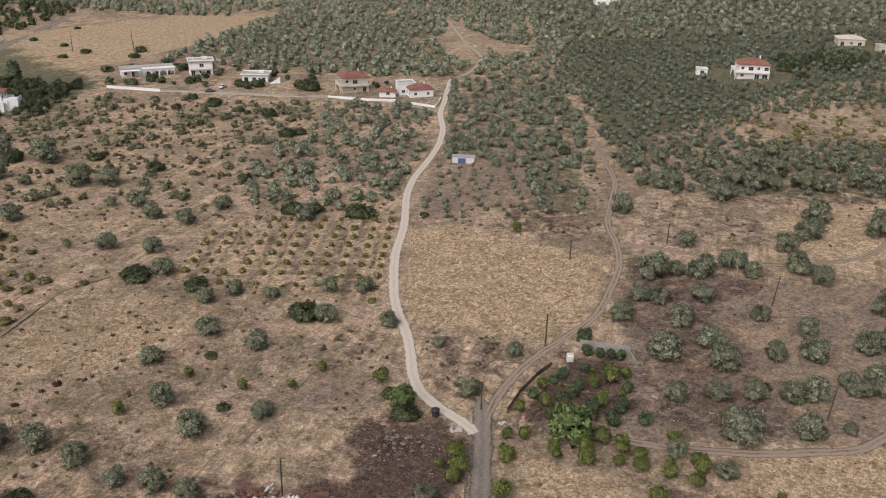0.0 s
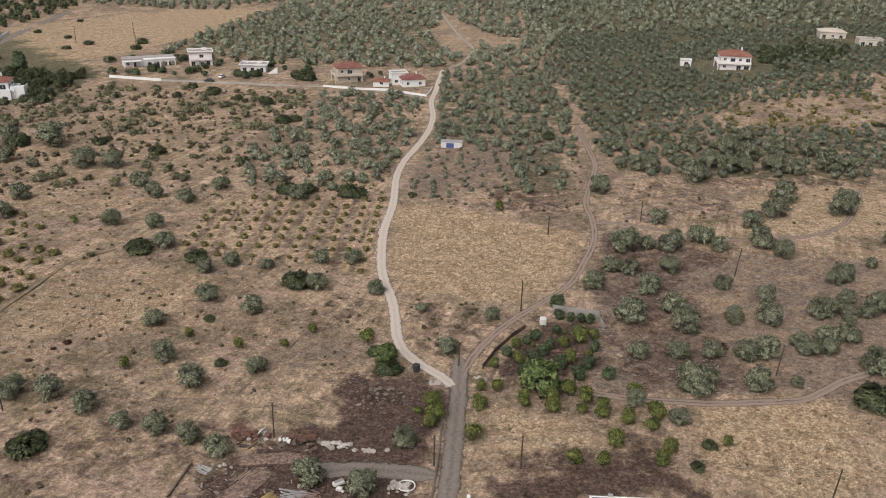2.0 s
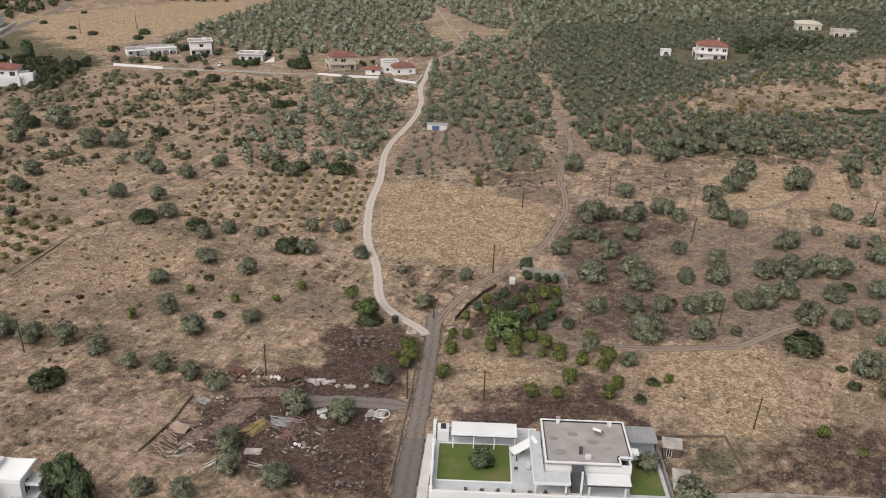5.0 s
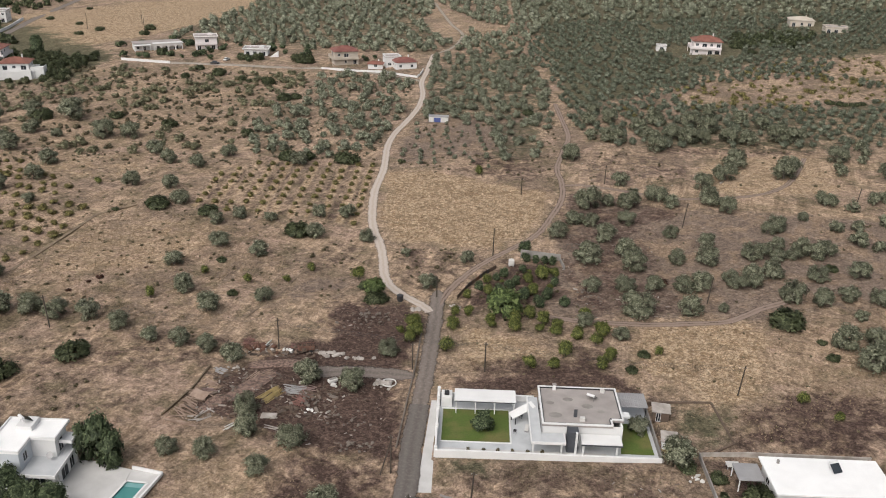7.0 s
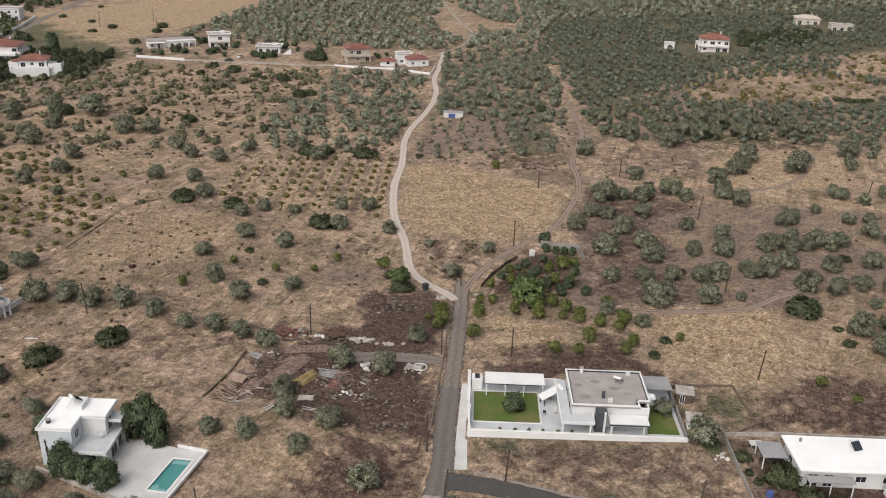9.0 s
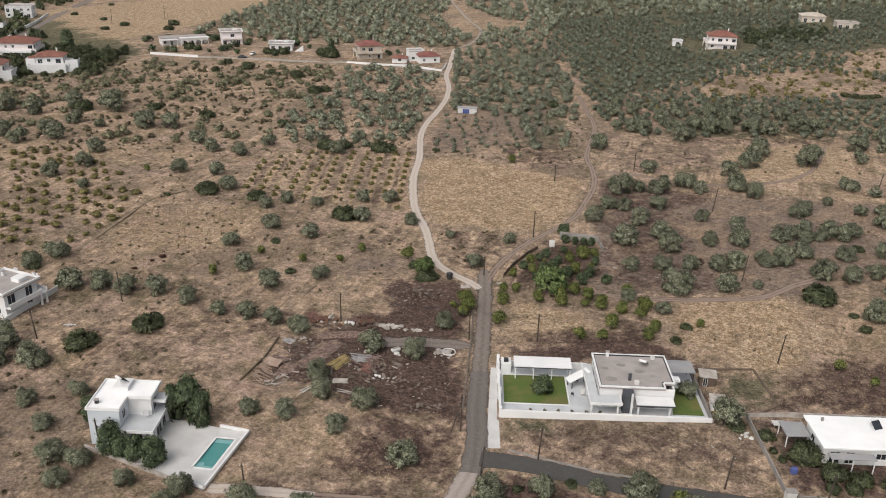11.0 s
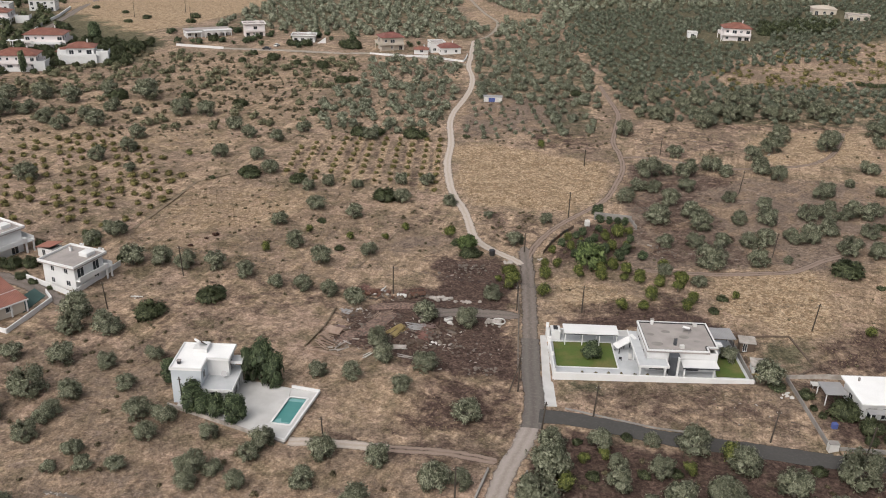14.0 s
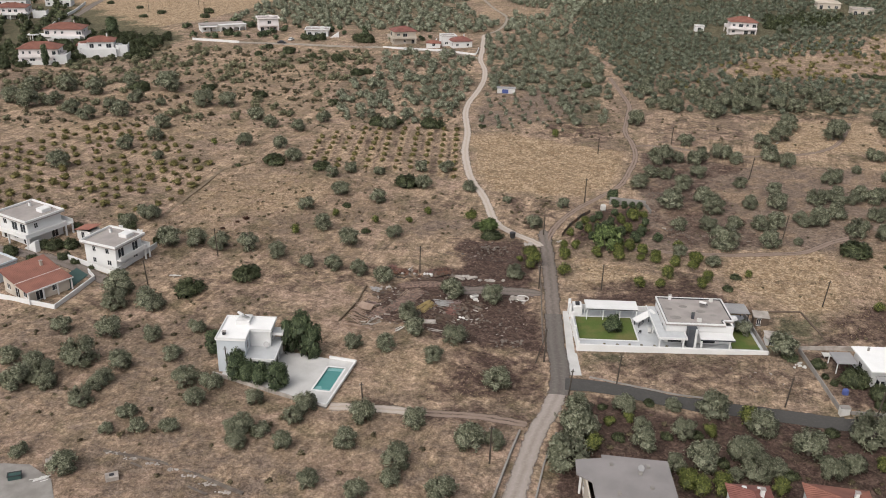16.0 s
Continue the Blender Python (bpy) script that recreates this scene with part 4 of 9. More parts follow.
def leafy(rng, clumps, leaves, leaf, core, spread_z=0.78, top=0.95, reach=0.62, size=(0.3, 0.46), fork=True):
    """Vertices and faces of a crown of unit radius: clumps of sprigs round small rough cores, with gaps between them."""
    verts, faces = [], []
    base_v = [Vector(v) for v in ((1, 0, 0), (0, 1, 0), (-1, 0, 0), (0, -1, 0), (0, 0, 1), (0, 0, -1))]
    base_f = [(k, (k + 1) % 4, 4) for k in range(4)] + [((k + 1) % 4, k, 5) for k in range(4)]
    for k in range(clumps):
        a, h = rng.uniform(0, 2 * math.pi), rng.uniform(-0.75, 1.0)
        r = reach * math.sqrt(rng.uniform(0.2, 1)) * math.sqrt(max(0.08, 1 - 0.75 * h * h))
        c = Vector((r * math.cos(a), r * math.sin(a), top + h * spread_z * 0.62))
        s = rng.uniform(*size)
        if core:
            n0 = len(verts)
            turn = Euler((rng.uniform(0, 6), rng.uniform(0, 6), rng.uniform(0, 6))).to_matrix()
            for v in base_v:
                q = turn @ v * s * core * rng.uniform(0.75, 1.2)
                verts.append(c + Vector((q.x, q.y, q.z * 0.85)))
            faces += [[n0 + j for j in f] for f in base_f]
        for _ in range(leaves):
            d = Vector((rng.gauss(0, 1), rng.gauss(0, 1), rng.gauss(0.25, 1))).normalized()
            p = c + d * s * rng.uniform(0.6, 1.2)
            out = (d + Vector((rng.gauss(0, 0.5), rng.gauss(0, 0.5), rng.gauss(0.2, 0.5)))).normalized()
            along = out.orthogonal().normalized()
            along.rotate(Matrix.Rotation(rng.uniform(0, 6.28), 3, out))
            wide = out.cross(along)
            l, w = leaf * rng.uniform(0.7, 1.5), leaf * rng.uniform(0.45, 0.8)
            n0 = len(verts)
            verts += [p - along * l * 0.45 + wide * w * 0.55, p - along * l * 0.45 - wide * w * 0.55, p + along * l * 0.65 - out * l * 0.15]
            turned = (verts[n0 + 1] - verts[n0]).cross(verts[n0 + 2] - verts[n0]).dot(d) < 0
            faces.append([n0, n0 + 2, n0 + 1] if turned else [n0, n0 + 1, n0 + 2])
    return verts, faces


def crown_normals(verts, top):
    """Normals that swell outwards from the crown's middle, as the light on foliage does."""
    v = np.array([tuple(q) for q in verts])
    n = v - np.array((0, 0, top * 0.7))
    n /= np.linalg.norm(n, axis=1)[:, None] + 1e-6
    n += np.array((0, 0, 0.3))
    return n / np.linalg.norm(n, axis=1)[:, None]


def mesh_of(name, verts, faces, material):
    me = bpy.data.meshes.new(name)
    me.from_pydata([tuple(v) for v in verts], [], faces)
    me.materials.append(material)
    return me


def trunk_mesh(rng, name, limbs=5, high=0.62, thick=0.085):
    """A leaning tapered trunk that parts into limbs, for a crown of unit radius."""
    bm = bmesh.new()
    foot, fork = Vector((0, 0, -0.12)), Vector((rng.uniform(-0.08, 0.08), rng.uniform(-0.08, 0.08), high * 0.55))
    tube(bm, foot, (foot + fork) * 0.5 + Vector((0.02, 0.01, 0)), thick * 1.5, thick * 1.05, 7)
    tube(bm, (foot + fork) * 0.5 + Vector((0.02, 0.01, -0.01)), fork, thick * 1.05, thick * 0.85, 7)
    for k in range(limbs):
        a = 2 * math.pi * (k + rng.uniform(-0.3, 0.3)) / limbs
        elbow = fork + Vector((0.24 * math.cos(a), 0.24 * math.sin(a), rng.uniform(0.2, 0.32)))
        tip = elbow + Vector((0.3 * math.cos(a + 0.3), 0.3 * math.sin(a + 0.3), rng.uniform(0.22, 0.45)))
        tube(bm, fork - Vector((0, 0, 0.03)), elbow, thick * 0.6, thick * 0.4, 5)
        tube(bm, elbow, tip, thick * 0.4, thick * 0.15, 5)
    me = bpy.data.meshes.new(name)
    bm.to_mesh(me)
    bm.free()
    me.materials.append(M_BARK)
    return me


def plant_kind(name, seed, count, material, crown, trunk=None):
    """A few different trees of a kind, from which the planted ones are copied."""
    kinds = []
    for k in range(count):
        rng = random.Random(seed * 100 + k)
        verts, faces = leafy(rng, **crown)
        me = mesh_of("crown", verts, faces, material)
        me.polygons.foreach_set("use_smooth", np.ones(len(faces), bool))
        me.normals_split_custom_set_from_vertices(crown_normals(verts, crown["top"]))
        kinds.append((me, trunk_mesh(rng, "trunk", **trunk) if trunk is not None else None))
    return kinds


def plant(name, kinds, x, y, r, label, category, group, squash=1.0):
    """One tree or shrub on the ground, its crown r metres in radius."""
    rng = random.Random(int(x * 131 + y * 977 + 5000))
    crown, trunk = kinds[rng.randrange(len(kinds))]
    m = pose(x, y, ground_at(x, y) - 0.03, 0, 0, rng.uniform(0, 360)) @ Matrix.Diagonal((r * rng.uniform(0.92, 1.08), r * rng.uniform(0.92, 1.08), r * squash * rng.uniform(0.9, 1.1), 1))
    if trunk is None:
        ob = new(name, crown)
        ob.matrix_basis = m
        return tagged(ob, label, category, group)
    ob = thing(name, m, label, category, group)
    new("crown", crown).parent = ob
    new("trunk", trunk).parent = ob
    return ob


OLIVE = plant_kind("olive_tree", 1, 6, M_OLIVE, dict(clumps=28, leaves=104, leaf=0.108, core=0.62, size=(0.2, 0.36), top=0.68, spread_z=0.92, reach=0.72), dict())
SAPLING = plant_kind("olive_sapling", 9, 4, M_PALE, dict(clumps=10, leaves=36, leaf=0.24, core=0.6, size=(0.3, 0.46), top=0.72, spread_z=0.92, reach=0.6), dict(limbs=3))
CITRUS = plant_kind("citrus_tree", 2, 4, M_CITRUS, dict(clumps=18, leaves=70, leaf=0.16, core=0.68, reach=0.5, size=(0.36, 0.5), top=0.85), dict(high=0.4, thick=0.06))
SHRUB = plant_kind("mastic_shrub", 3, 4, M_MASTIC, dict(clumps=30, leaves=60, leaf=0.16, core=0.66, reach=0.72, size=(0.2, 0.38), top=0.34, spread_z=0.5))
CYPRESS = plant_kind("conifer", 4, 3, M_CYPRESS, dict(clumps=30, leaves=74, leaf=0.16, core=0.75, reach=0.6, size=(0.3, 0.42), top=0.95, spread_z=1.4), dict(high=0.5))
FIG = plant_kind("fig_tree", 5, 1, M_FIG, dict(clumps=36, leaves=74, leaf=0.16, core=0.7, reach=0.72, size=(0.24, 0.36), top=0.75), dict(high=0.45))
YOUNG = plant_kind("young_tree", 6, 4, M_YOUNG, dict(clumps=9, leaves=30, leaf=0.24, core=0.8, reach=0.5, size=(0.4, 0.55), top=0.7), dict(high=0.35, thick=0.07, limbs=3))
RUSSET = plant_kind("dead_shrub", 7, 2, M_RUSSET, dict(clumps=14, leaves=26, leaf=0.16, core=0.8, reach=0.6, size=(0.3, 0.42), top=0.34, spread_z=0.5))
LITTLE = plant_kind("little_shrub", 8, 3, M_BRUSH, dict(clumps=9, leaves=18, leaf=0.26, core=0.7, reach=0.55, size=(0.35, 0.5), top=0.5, spread_z=0.6))

GROVES = (
    (OLIVES_EAST, "grey-green olive tree on bare stony soil", "olive trees of the terraced orchard"),
    (OLIVES_FAR_EAST, "grey-green olive tree on bare stony soil", "olive trees of the terraced orchard"),
    (OLIVES_NORTH_EAST, "large grey-green olive tree at the edge of the dense grove", "olive trees along the upper grove"),
    (OLIVES_WEST, "grey-green olive tree among dry grass", "scattered olive trees of the dry slope"),
    (OLIVES_WEST_B, "grey-green olive tree among dry grass", "scattered olive trees of the dry slope"),
    (OLIVES_SOUTH_EAST, "grey-green olive tree below the asphalt road", "olive trees below the asphalt road"),
    (OLIVES_SOUTH, "grey-green olive tree near the dump yard", "olive trees round the dump yard"),
    (OLIVES_SOUTH_WEST, "grey-green olive tree on pale dry ground", "olive trees behind the pool house"),
)
for places, label, group in GROVES:
    for x, y, r in places:
        r = r * 0.8 if places is OLIVES_FAR_EAST or r > 4 else r
        if not (18 < x < 30 and -58 < y < -54):
            plant("olive_tree", OLIVE, x, y, r * 1.08, label, "olive tree", group, 0.92)
LOWER_OLIVES = [(-72.6, -69.9, 1.8), (-65.3, -79.2, 1.9), (-57.4, -82.5, 1.6), (-54.8, -76.2, 1.5), (-66.7, -83.9, 1.4), (-62.2, -82.8, 1.6), (-81.2, -72.3, 1.8), (-81.6, -63.4, 1.5), (-77.5, -90.2, 1.6),
                (-69.4, -93.4, 2.3), (-47.6, -82.5, 1.7), (-43.1, -83.0, 1.7)]
for x, y, r in LOWER_OLIVES:
    if all(math.hypot(x - a, y - b) > 1.6 for a, b, c in OLIVES_SOUTH_WEST + OLIVES_SOUTH):
        plant("olive_tree", OLIVE, x, y, r * 1.1, "grey-green olive tree on the dusty lower slope", "olive tree", "olive trees behind the pool house", 0.9)
for x, y, r in ((15.2, -76.6, 1.3), (12.0, -77.2, 1.2), (9.1, -82.9, 2.0), (28.4, -79.9, 1.5), (32.9, -77.1, 2.2), (20.9, -92.1, 2.0), (23.3, -92.5, 2.1), (25.9, -91.7, 1.8)):
    if all(math.hypot(x - a, y - b) > 1.6 for a, b, c in CITRUS_A + CITRUS_B):
        plant("citrus_tree", CITRUS, x, y, r, "yellow-green citrus tree among the lower olives", "citrus tree", "citrus trees")
for x, y, r in ((19.5, -71.2, 1.2), (11.4, -72.4, 1.0), (12.8, -81.0, 1.3), (20.5, -80.4, 1.2), (25.1, -79.9, 1.3), (30.1, -83.9, 1.5), (41.0, -82.3, 1.5), (46.6, -78.8, 1.4), (18.6, -88.3, 1.3), (45.9, -87.0, 1.7), (36.6, -89.3, 1.6), (27.6, -86.6, 1.4), (33.4, -88.6, 1.3)):
    plant("mastic_shrub", SHRUB, x, y, r, "low dark shrub between the lower olive trees", "shrub", "shrubs of the lower grove", 0.8)
for x, y, r in CITRUS_A + CITRUS_B:
    plant("citrus_tree", CITRUS, x, y, r, "bright yellow-green citrus tree with a round crown", "citrus tree", "citrus trees")
for x, y, r in MASTIC + MASTIC_B:
    plant("mastic_shrub", SHRUB, x, y, r, "dark green spreading evergreen shrub", "shrub", "evergreen shrubs", 0.75)
plant("fig_tree", FIG, 21.6, -6.2, 4.2, "broad bright green fig tree beside the lane", "fig tree", "", 0.95)
plant("dead_shrub", RUSSET, 56.4, 8.2, 2.1, "dead shrub with rust-red leaves on bare soil", "shrub", "dead shrubs", 0.8)
for x, y, r in ((-66.1, 4.0, 1.1), (-67.6, 1.6, 0.7), (-58, 10, 0.5), (-70, -3, 0.8)):
    plant("dead_shrub", RUSSET, x, y, r, "low dead shrub on the dry slope", "shrub", "dead shrubs", 0.8)


def rows_in(poly, step_a, step_b, turn, jitter, keep, seed):
    """Places in rows within a polygon."""
    rng = random.Random(seed)
    xs, ys = [a for a, _ in poly], [b for _, b in poly]
    cx, cy, reach = sum(xs) / len(xs), sum(ys) / len(ys), max(max(xs) - min(xs), max(ys) - min(ys))
    c, s = math.cos(radians(turn)), math.sin(radians(turn))
    places = []
    na, nb = int(reach / step_a) + 1, int(reach / step_b) + 1
    for i in range(-na, na + 1):
        for j in range(-nb, nb + 1):
            u, v = i * step_a + rng.gauss(0, jitter), j * step_b + rng.gauss(0, jitter)
            if rng.random() < keep:
                places.append((cx + u * c - v * s, cy + u * s + v * c))
    p = np.array(places)
    return [tuple(q) for q in p[inside(p[:, 0], p[:, 1], poly, 0.5) > 0.5]]


def clear_of(places, margin=1.0, others=()):
    """Those places that stand off the roads, plots and larger trees."""
    p = np.array(places)
    ok = fade(p[:, 0], p[:, 1]) > 0.2
    for x, y, r in others:
        ok &= np.hypot(p[:, 0] - x, p[:, 1] - y) > r + margin
    return [tuple(q) for q in p[ok]]


KNOWN = OLIVES_EAST + OLIVES_FAR_EAST + MASTIC_B + OLIVES_NORTH_EAST + OLIVES_WEST + OLIVES_SOUTH_EAST + OLIVES_SOUTH + OLIVES_SOUTH_WEST + CITRUS_A + CITRUS_B + MASTIC + OLIVES_WEST_B
rng = random.Random(77)
def lattice_in(poly, start, across, along, keep, jitter):
    """Places on a planted grid within a polygon."""
    p = np.array([(start[0] + i * across[0] + j * along[0] + rng.gauss(0, jitter), start[1] + i * across[1] + j * along[1] + rng.gauss(0, jitter))
                  for i in range(-25, 26) for j in range(-25, 26) if rng.random() < keep])
    return [tuple(q) for q in p[inside(p[:, 0], p[:, 1], poly, 0.5) > 0.5]]


for x, y in clear_of(lattice_in(ORCHARD, (-49.6, 51.6), (4.32, 0.0), (0.0, 5.45), 0.93, 0.18), 0.0, KNOWN):
    plant("young_tree", YOUNG, x, y, rng.uniform(0.9, 1.3), "small round yellow-green orchard tree", "orchard tree", "young orchard trees in rows", 0.72)
WEST_ORCHARD = [(-155, 50), (-140, 72), (-124, 82), (-104, 70), (-84, 45), (-87, 9), (-93, 2), (-108, 8), (-113, 3), (-135, 8), (-150, 18)]
for x, y in clear_of(lattice_in(WEST_ORCHARD, (-127.9, 18.8), (4.15, -1.6), (-3.0, 6.87), 0.84, 0.35), 0.3, KNOWN):
    plant("young_tree", YOUNG, x, y, rng.uniform(1.05, 1.75), "small round yellow-green orchard tree", "orchard tree", "young orchard trees of the western rows", 0.72)


def woods(name, places, sizes, material, label, category, detail, seed, squash=0.92):
    """A wood too large to count, as one mesh."""
    rng = random.Random(seed)
    kinds = [leafy(rng, **detail) for _ in range(7)]
    kinds = [(np.array([tuple(v) for v in vs]), fs, crown_normals(vs, detail["top"])) for vs, fs in kinds]
    all_v, all_f, all_n, base = [], [], [], 0
    p = np.array(places)
    z = ground_z(p[:, 0], p[:, 1])
    for (x, y), h in zip(places, z):
        vs, fs, ns = kinds[rng.randrange(len(kinds))]
        r, a = rng.uniform(*sizes), rng.uniform(0, 6.28)
        c, s = math.cos(a) * r, math.sin(a) * r
        q = np.stack([x + vs[:, 0] * c - vs[:, 1] * s, y + vs[:, 0] * s + vs[:, 1] * c, h - 0.05 + vs[:, 2] * r * squash], 1)
        all_v.append(q)
        all_n.append(np.stack([ns[:, 0] * c - ns[:, 1] * s, ns[:, 0] * s + ns[:, 1] * c, ns[:, 2] * r], 1) / r)
        all_f += [[base + k for k in f] for f in fs]
        base += len(vs)
    me = bpy.data.meshes.new(name)
    me.from_pydata(np.concatenate(all_v).tolist(), [], all_f)
    me.polygons.foreach_set("use_smooth", np.ones(len(all_f), bool))
    me.normals_split_custom_set_from_vertices(np.concatenate(all_n))
    me.materials.append(material)
    return tagged(new(name, me), label, category, kind="stuff")


MID = dict(clumps=10, leaves=38, leaf=0.23, core=0.66, size=(0.32, 0.48), reach=0.58, top=0.6, spread_z=0.8)
ROUND = dict(clumps=8, leaves=28, leaf=0.215, core=0.86, size=(0.38, 0.52), reach=0.46, top=0.78, spread_z=0.85)
FAR = dict(clumps=5, leaves=18, leaf=0.36, core=0.9, size=(0.42, 0.58), reach=0.42, top=0.66, spread_z=0.8)
LOW = dict(clumps=4, leaves=13, leaf=0.4, core=0.8, size=(0.42, 0.58), reach=0.45, top=0.42, spread_z=0.5)
BUSH = dict(clumps=5, leaves=18, leaf=0.36, core=0.75, size=(0.4, 0.55), reach=0.5, top=0.42, spread_z=0.5)

HOUSE_YARDS = [(122, 245, 16), (104, 252, 5), (-139, 258, 17), (-116, 261, 10), (-88, 247, 12), (-43, 230, 13), (-18, 221, 11), (-28, 219, 6), (-193, 170, 14), (-200, 217, 12), (-174, 190, 13),
               (3, 133, 5), (186, 302, 10), (190, 281, 8), (93, 462, 12), (-255, 275, 16), (-262, 300, 16)]
GROVE_EAST = clear_of(rows_in([(50, 122), (62, 104), (125, 100), (170, 100), (230, 150), (300, 215), (320, 330), (200, 330), (60, 330), (40, 262), (47, 190)], 4.9, 4.9, 12, 0.5, 0.96, 11), 0.4, KNOWN + HOUSE_YARDS)
p = np.array(GROVE_EAST)
bare = rough(p[:, 0], p[:, 1], 38, 81) + 0.14 * inside(p[:, 0], p[:, 1], [(84, 165), (115, 198), (144, 220), (230, 225), (190, 158), (131, 140), (112, 152), (92, 143)], 8) + 0.22 * inside(p[:, 0], p[:, 1], [(60, 150), (100, 146), (190, 160), (270, 215), (200, 235), (130, 185), (80, 165)], 8)
GROVE_EAST = [tuple(q) for q in p[bare < 0.76]]
woods("olive_grove", GROVE_EAST, (1.5, 2.2), M_GROVE, "dense dark grey-green olive grove in rows", "olive grove", ROUND, 21)
BUSHES = clear_of(rows_in([(62, 140), (84, 165), (115, 198), (144, 220), (230, 225), (190, 158), (131, 138), (112, 146), (92, 138)], 4.6, 4.6, 20, 1.4, 0.6, 91), 0.5)
woods("field_bushes", BUSHES, (0.8, 1.9), M_YOUNG, "yellow-brown bushes in a gap of the olive grove", "bushes", BUSH, 92, 0.85)
GROVE_FAR = clear_of(rows_in([(40, 262), (60, 330), (300, 330), (320, 430), (330, 560), (-370, 560), (-330, 480), (-183, 440), (-120, 440), (-140, 330), (-140, 285), (-60, 262), (-6, 250)], 7.0, 7.0, 20, 1.3, 0.94, 12), 1.0, HOUSE_YARDS)
p = np.array(GROVE_FAR)
sandy = inside(p[:, 0], p[:, 1], [(-14, 420), (8, 366), (35, 314), (42, 262), (9, 255), (-8, 310)], 6)
GROVE_FAR = [tuple(q) for q in p[(rough(p[:, 0], p[:, 1], 45, 83) - 0.25 * (p[:, 1] < 300) + 0.3 * sandy < 0.7)]]
# The paler leaf colour here paints in the slight haze of distance.
woods("far_grove", GROVE_FAR, (2.3, 3.5), M_PALE, "far olive groves and scrub covering the slope", "olive grove", FAR, 22)
GROVE_MID = clear_of(rows_in([(-6, 142), (-2, 190), (-3, 250), (40, 262), (46, 190), (43, 140), (37, 94), (24, 92), (20, 128), (6, 132)], 5.0, 5.2, 5, 1.4, 0.88, 13), 1.0, KNOWN + HOUSE_YARDS)
woods("middle_grove", GROVE_MID, (1.6, 2.7), M_PALE, "open olive grove between the gravel road and the farm track", "olive grove", MID, 23)
SAPLINGS = clear_of(rows_in([(-8, 86), (22, 84), (20, 128), (-4, 136)], 5.2, 4.2, 5, 0.5, 0.85, 14), 1.0, KNOWN)
for x, y in SAPLINGS:
    plant("olive_sapling", SAPLING, x, y, rng.uniform(0.7, 1.25), "small young olive tree on bare soil", "olive tree", "olive saplings in rows", 0.9)
WEST_GROVE = clear_of(rows_in([(-13, 92), (-8, 135), (-9, 200), (-48, 206), (-60, 130), (-56, 92)], 5.6, 5.6, 15, 1.5, 0.85, 15), 1.0, KNOWN)
woods("west_grove", WEST_GROVE, (1.5, 2.8), M_PALE, "scattered pale olive trees beside the gravel road", "olive grove", MID, 24)
SCRUB = clear_of(rows_in([(-56, 92), (-60, 150), (-50, 206), (-150, 214), (-230, 170), (-230, 70), (-128, 76), (-86, 92)], 4.8, 4.8, 30, 2.1, 0.64, 16), 1.0, KNOWN + HOUSE_YARDS)
p = np.array(SCRUB)
thick = rough(p[:, 0], p[:, 1], 22, 85)
woods("scrub_trees", [tuple(q) for q in p[thick > 0.5]], (1.3, 2.6), M_HILL, "grey-green scrub trees on the dry western slope", "scrub", MID, 25, 0.8)
woods("scrub_bushes", [tuple(q) for q in p[thick <= 0.56]], (0.7, 1.8), M_BRUSH, "brown and dull green bushes on the dry slope", "scrub", BUSH, 26, 0.85)
HILL = clear_of(rows_in([(-12, 92), (-9, 196), (-48, 208), (-150, 214), (-228, 168), (-225, 72), (-128, 72), (-86, 84), (-52, 80)], 3.5, 3.5, 40, 1.6, 0.62, 96), 0.4, KNOWN + HOUSE_YARDS)
woods("hill_scrub", HILL, (0.4, 1.15), M_SCRUB, "low grey-brown and dull green scrub on the slope below the villas", "scrub", LOW, 97, 0.8)
HEDGE = clear_of(rows_in([(-172, 196), (-152, 180), (-158, 232), (-190, 236), (-215, 190), (-232, 150), (-205, 150), (-188, 160)], 4.2, 4.2, 10, 1.0, 0.75, 17), 0.0, [(x, y, r * 0.7) for x, y, r in HOUSE_YARDS])
woods("garden_trees", HEDGE, (2.0, 3.4), M_MASTIC, "dense dark green garden trees round the far white houses", "garden trees", MID, 27)
FARWEST = clear_of(rows_in([(-190, 230), (-250, 330), (-252, 450), (-420, 600), (-520, 400), (-260, 150), (-232, 150)], 8, 8, 10, 2.0, 0.8, 18), 0.0, HOUSE_YARDS)
woods("western_trees", FARWEST, (2.2, 4.2), M_MASTIC, "dark trees between the far western houses", "garden trees", FAR, 28)
YARD_TREES = clear_of(rows_in([(-148, 236), (-10, 226), (-12, 240), (-60, 262), (-140, 285), (-160, 262)], 6.5, 6.5, 0, 2.0, 0.42, 19), 0.0, [(x, y, r * 0.75) for x, y, r in HOUSE_YARDS])
woods("villa_garden_trees", YARD_TREES, (1.4, 2.8), M_CYPRESS, "dark garden trees round the far villas", "garden trees", MID, 29)

HOUSE_WOOD = clear_of(rows_in([(137, 256), (141, 276), (161, 284), (181, 272), (173, 250), (150, 248)], 4.6, 4.6, 8, 1.0, 0.85, 41), 0.0, [(x, y, r * 0.75) for x, y, r in HOUSE_YARDS])
woods("house_trees", HOUSE_WOOD, (1.9, 3.2), M_MASTIC, "dark green trees beside the pinkish house", "garden trees", MID, 42)
for x, y, r in ((145.8, 152.5, 2.2), (149.2, 150.0, 2.6), (153.0, 149.2, 2.5), (156.4, 150.4, 2.0)):
    plant("mastic_shrub", SHRUB, x, y, r, "dark green evergreen shrub in a low clump", "shrub", "dark shrubs", 0.62)

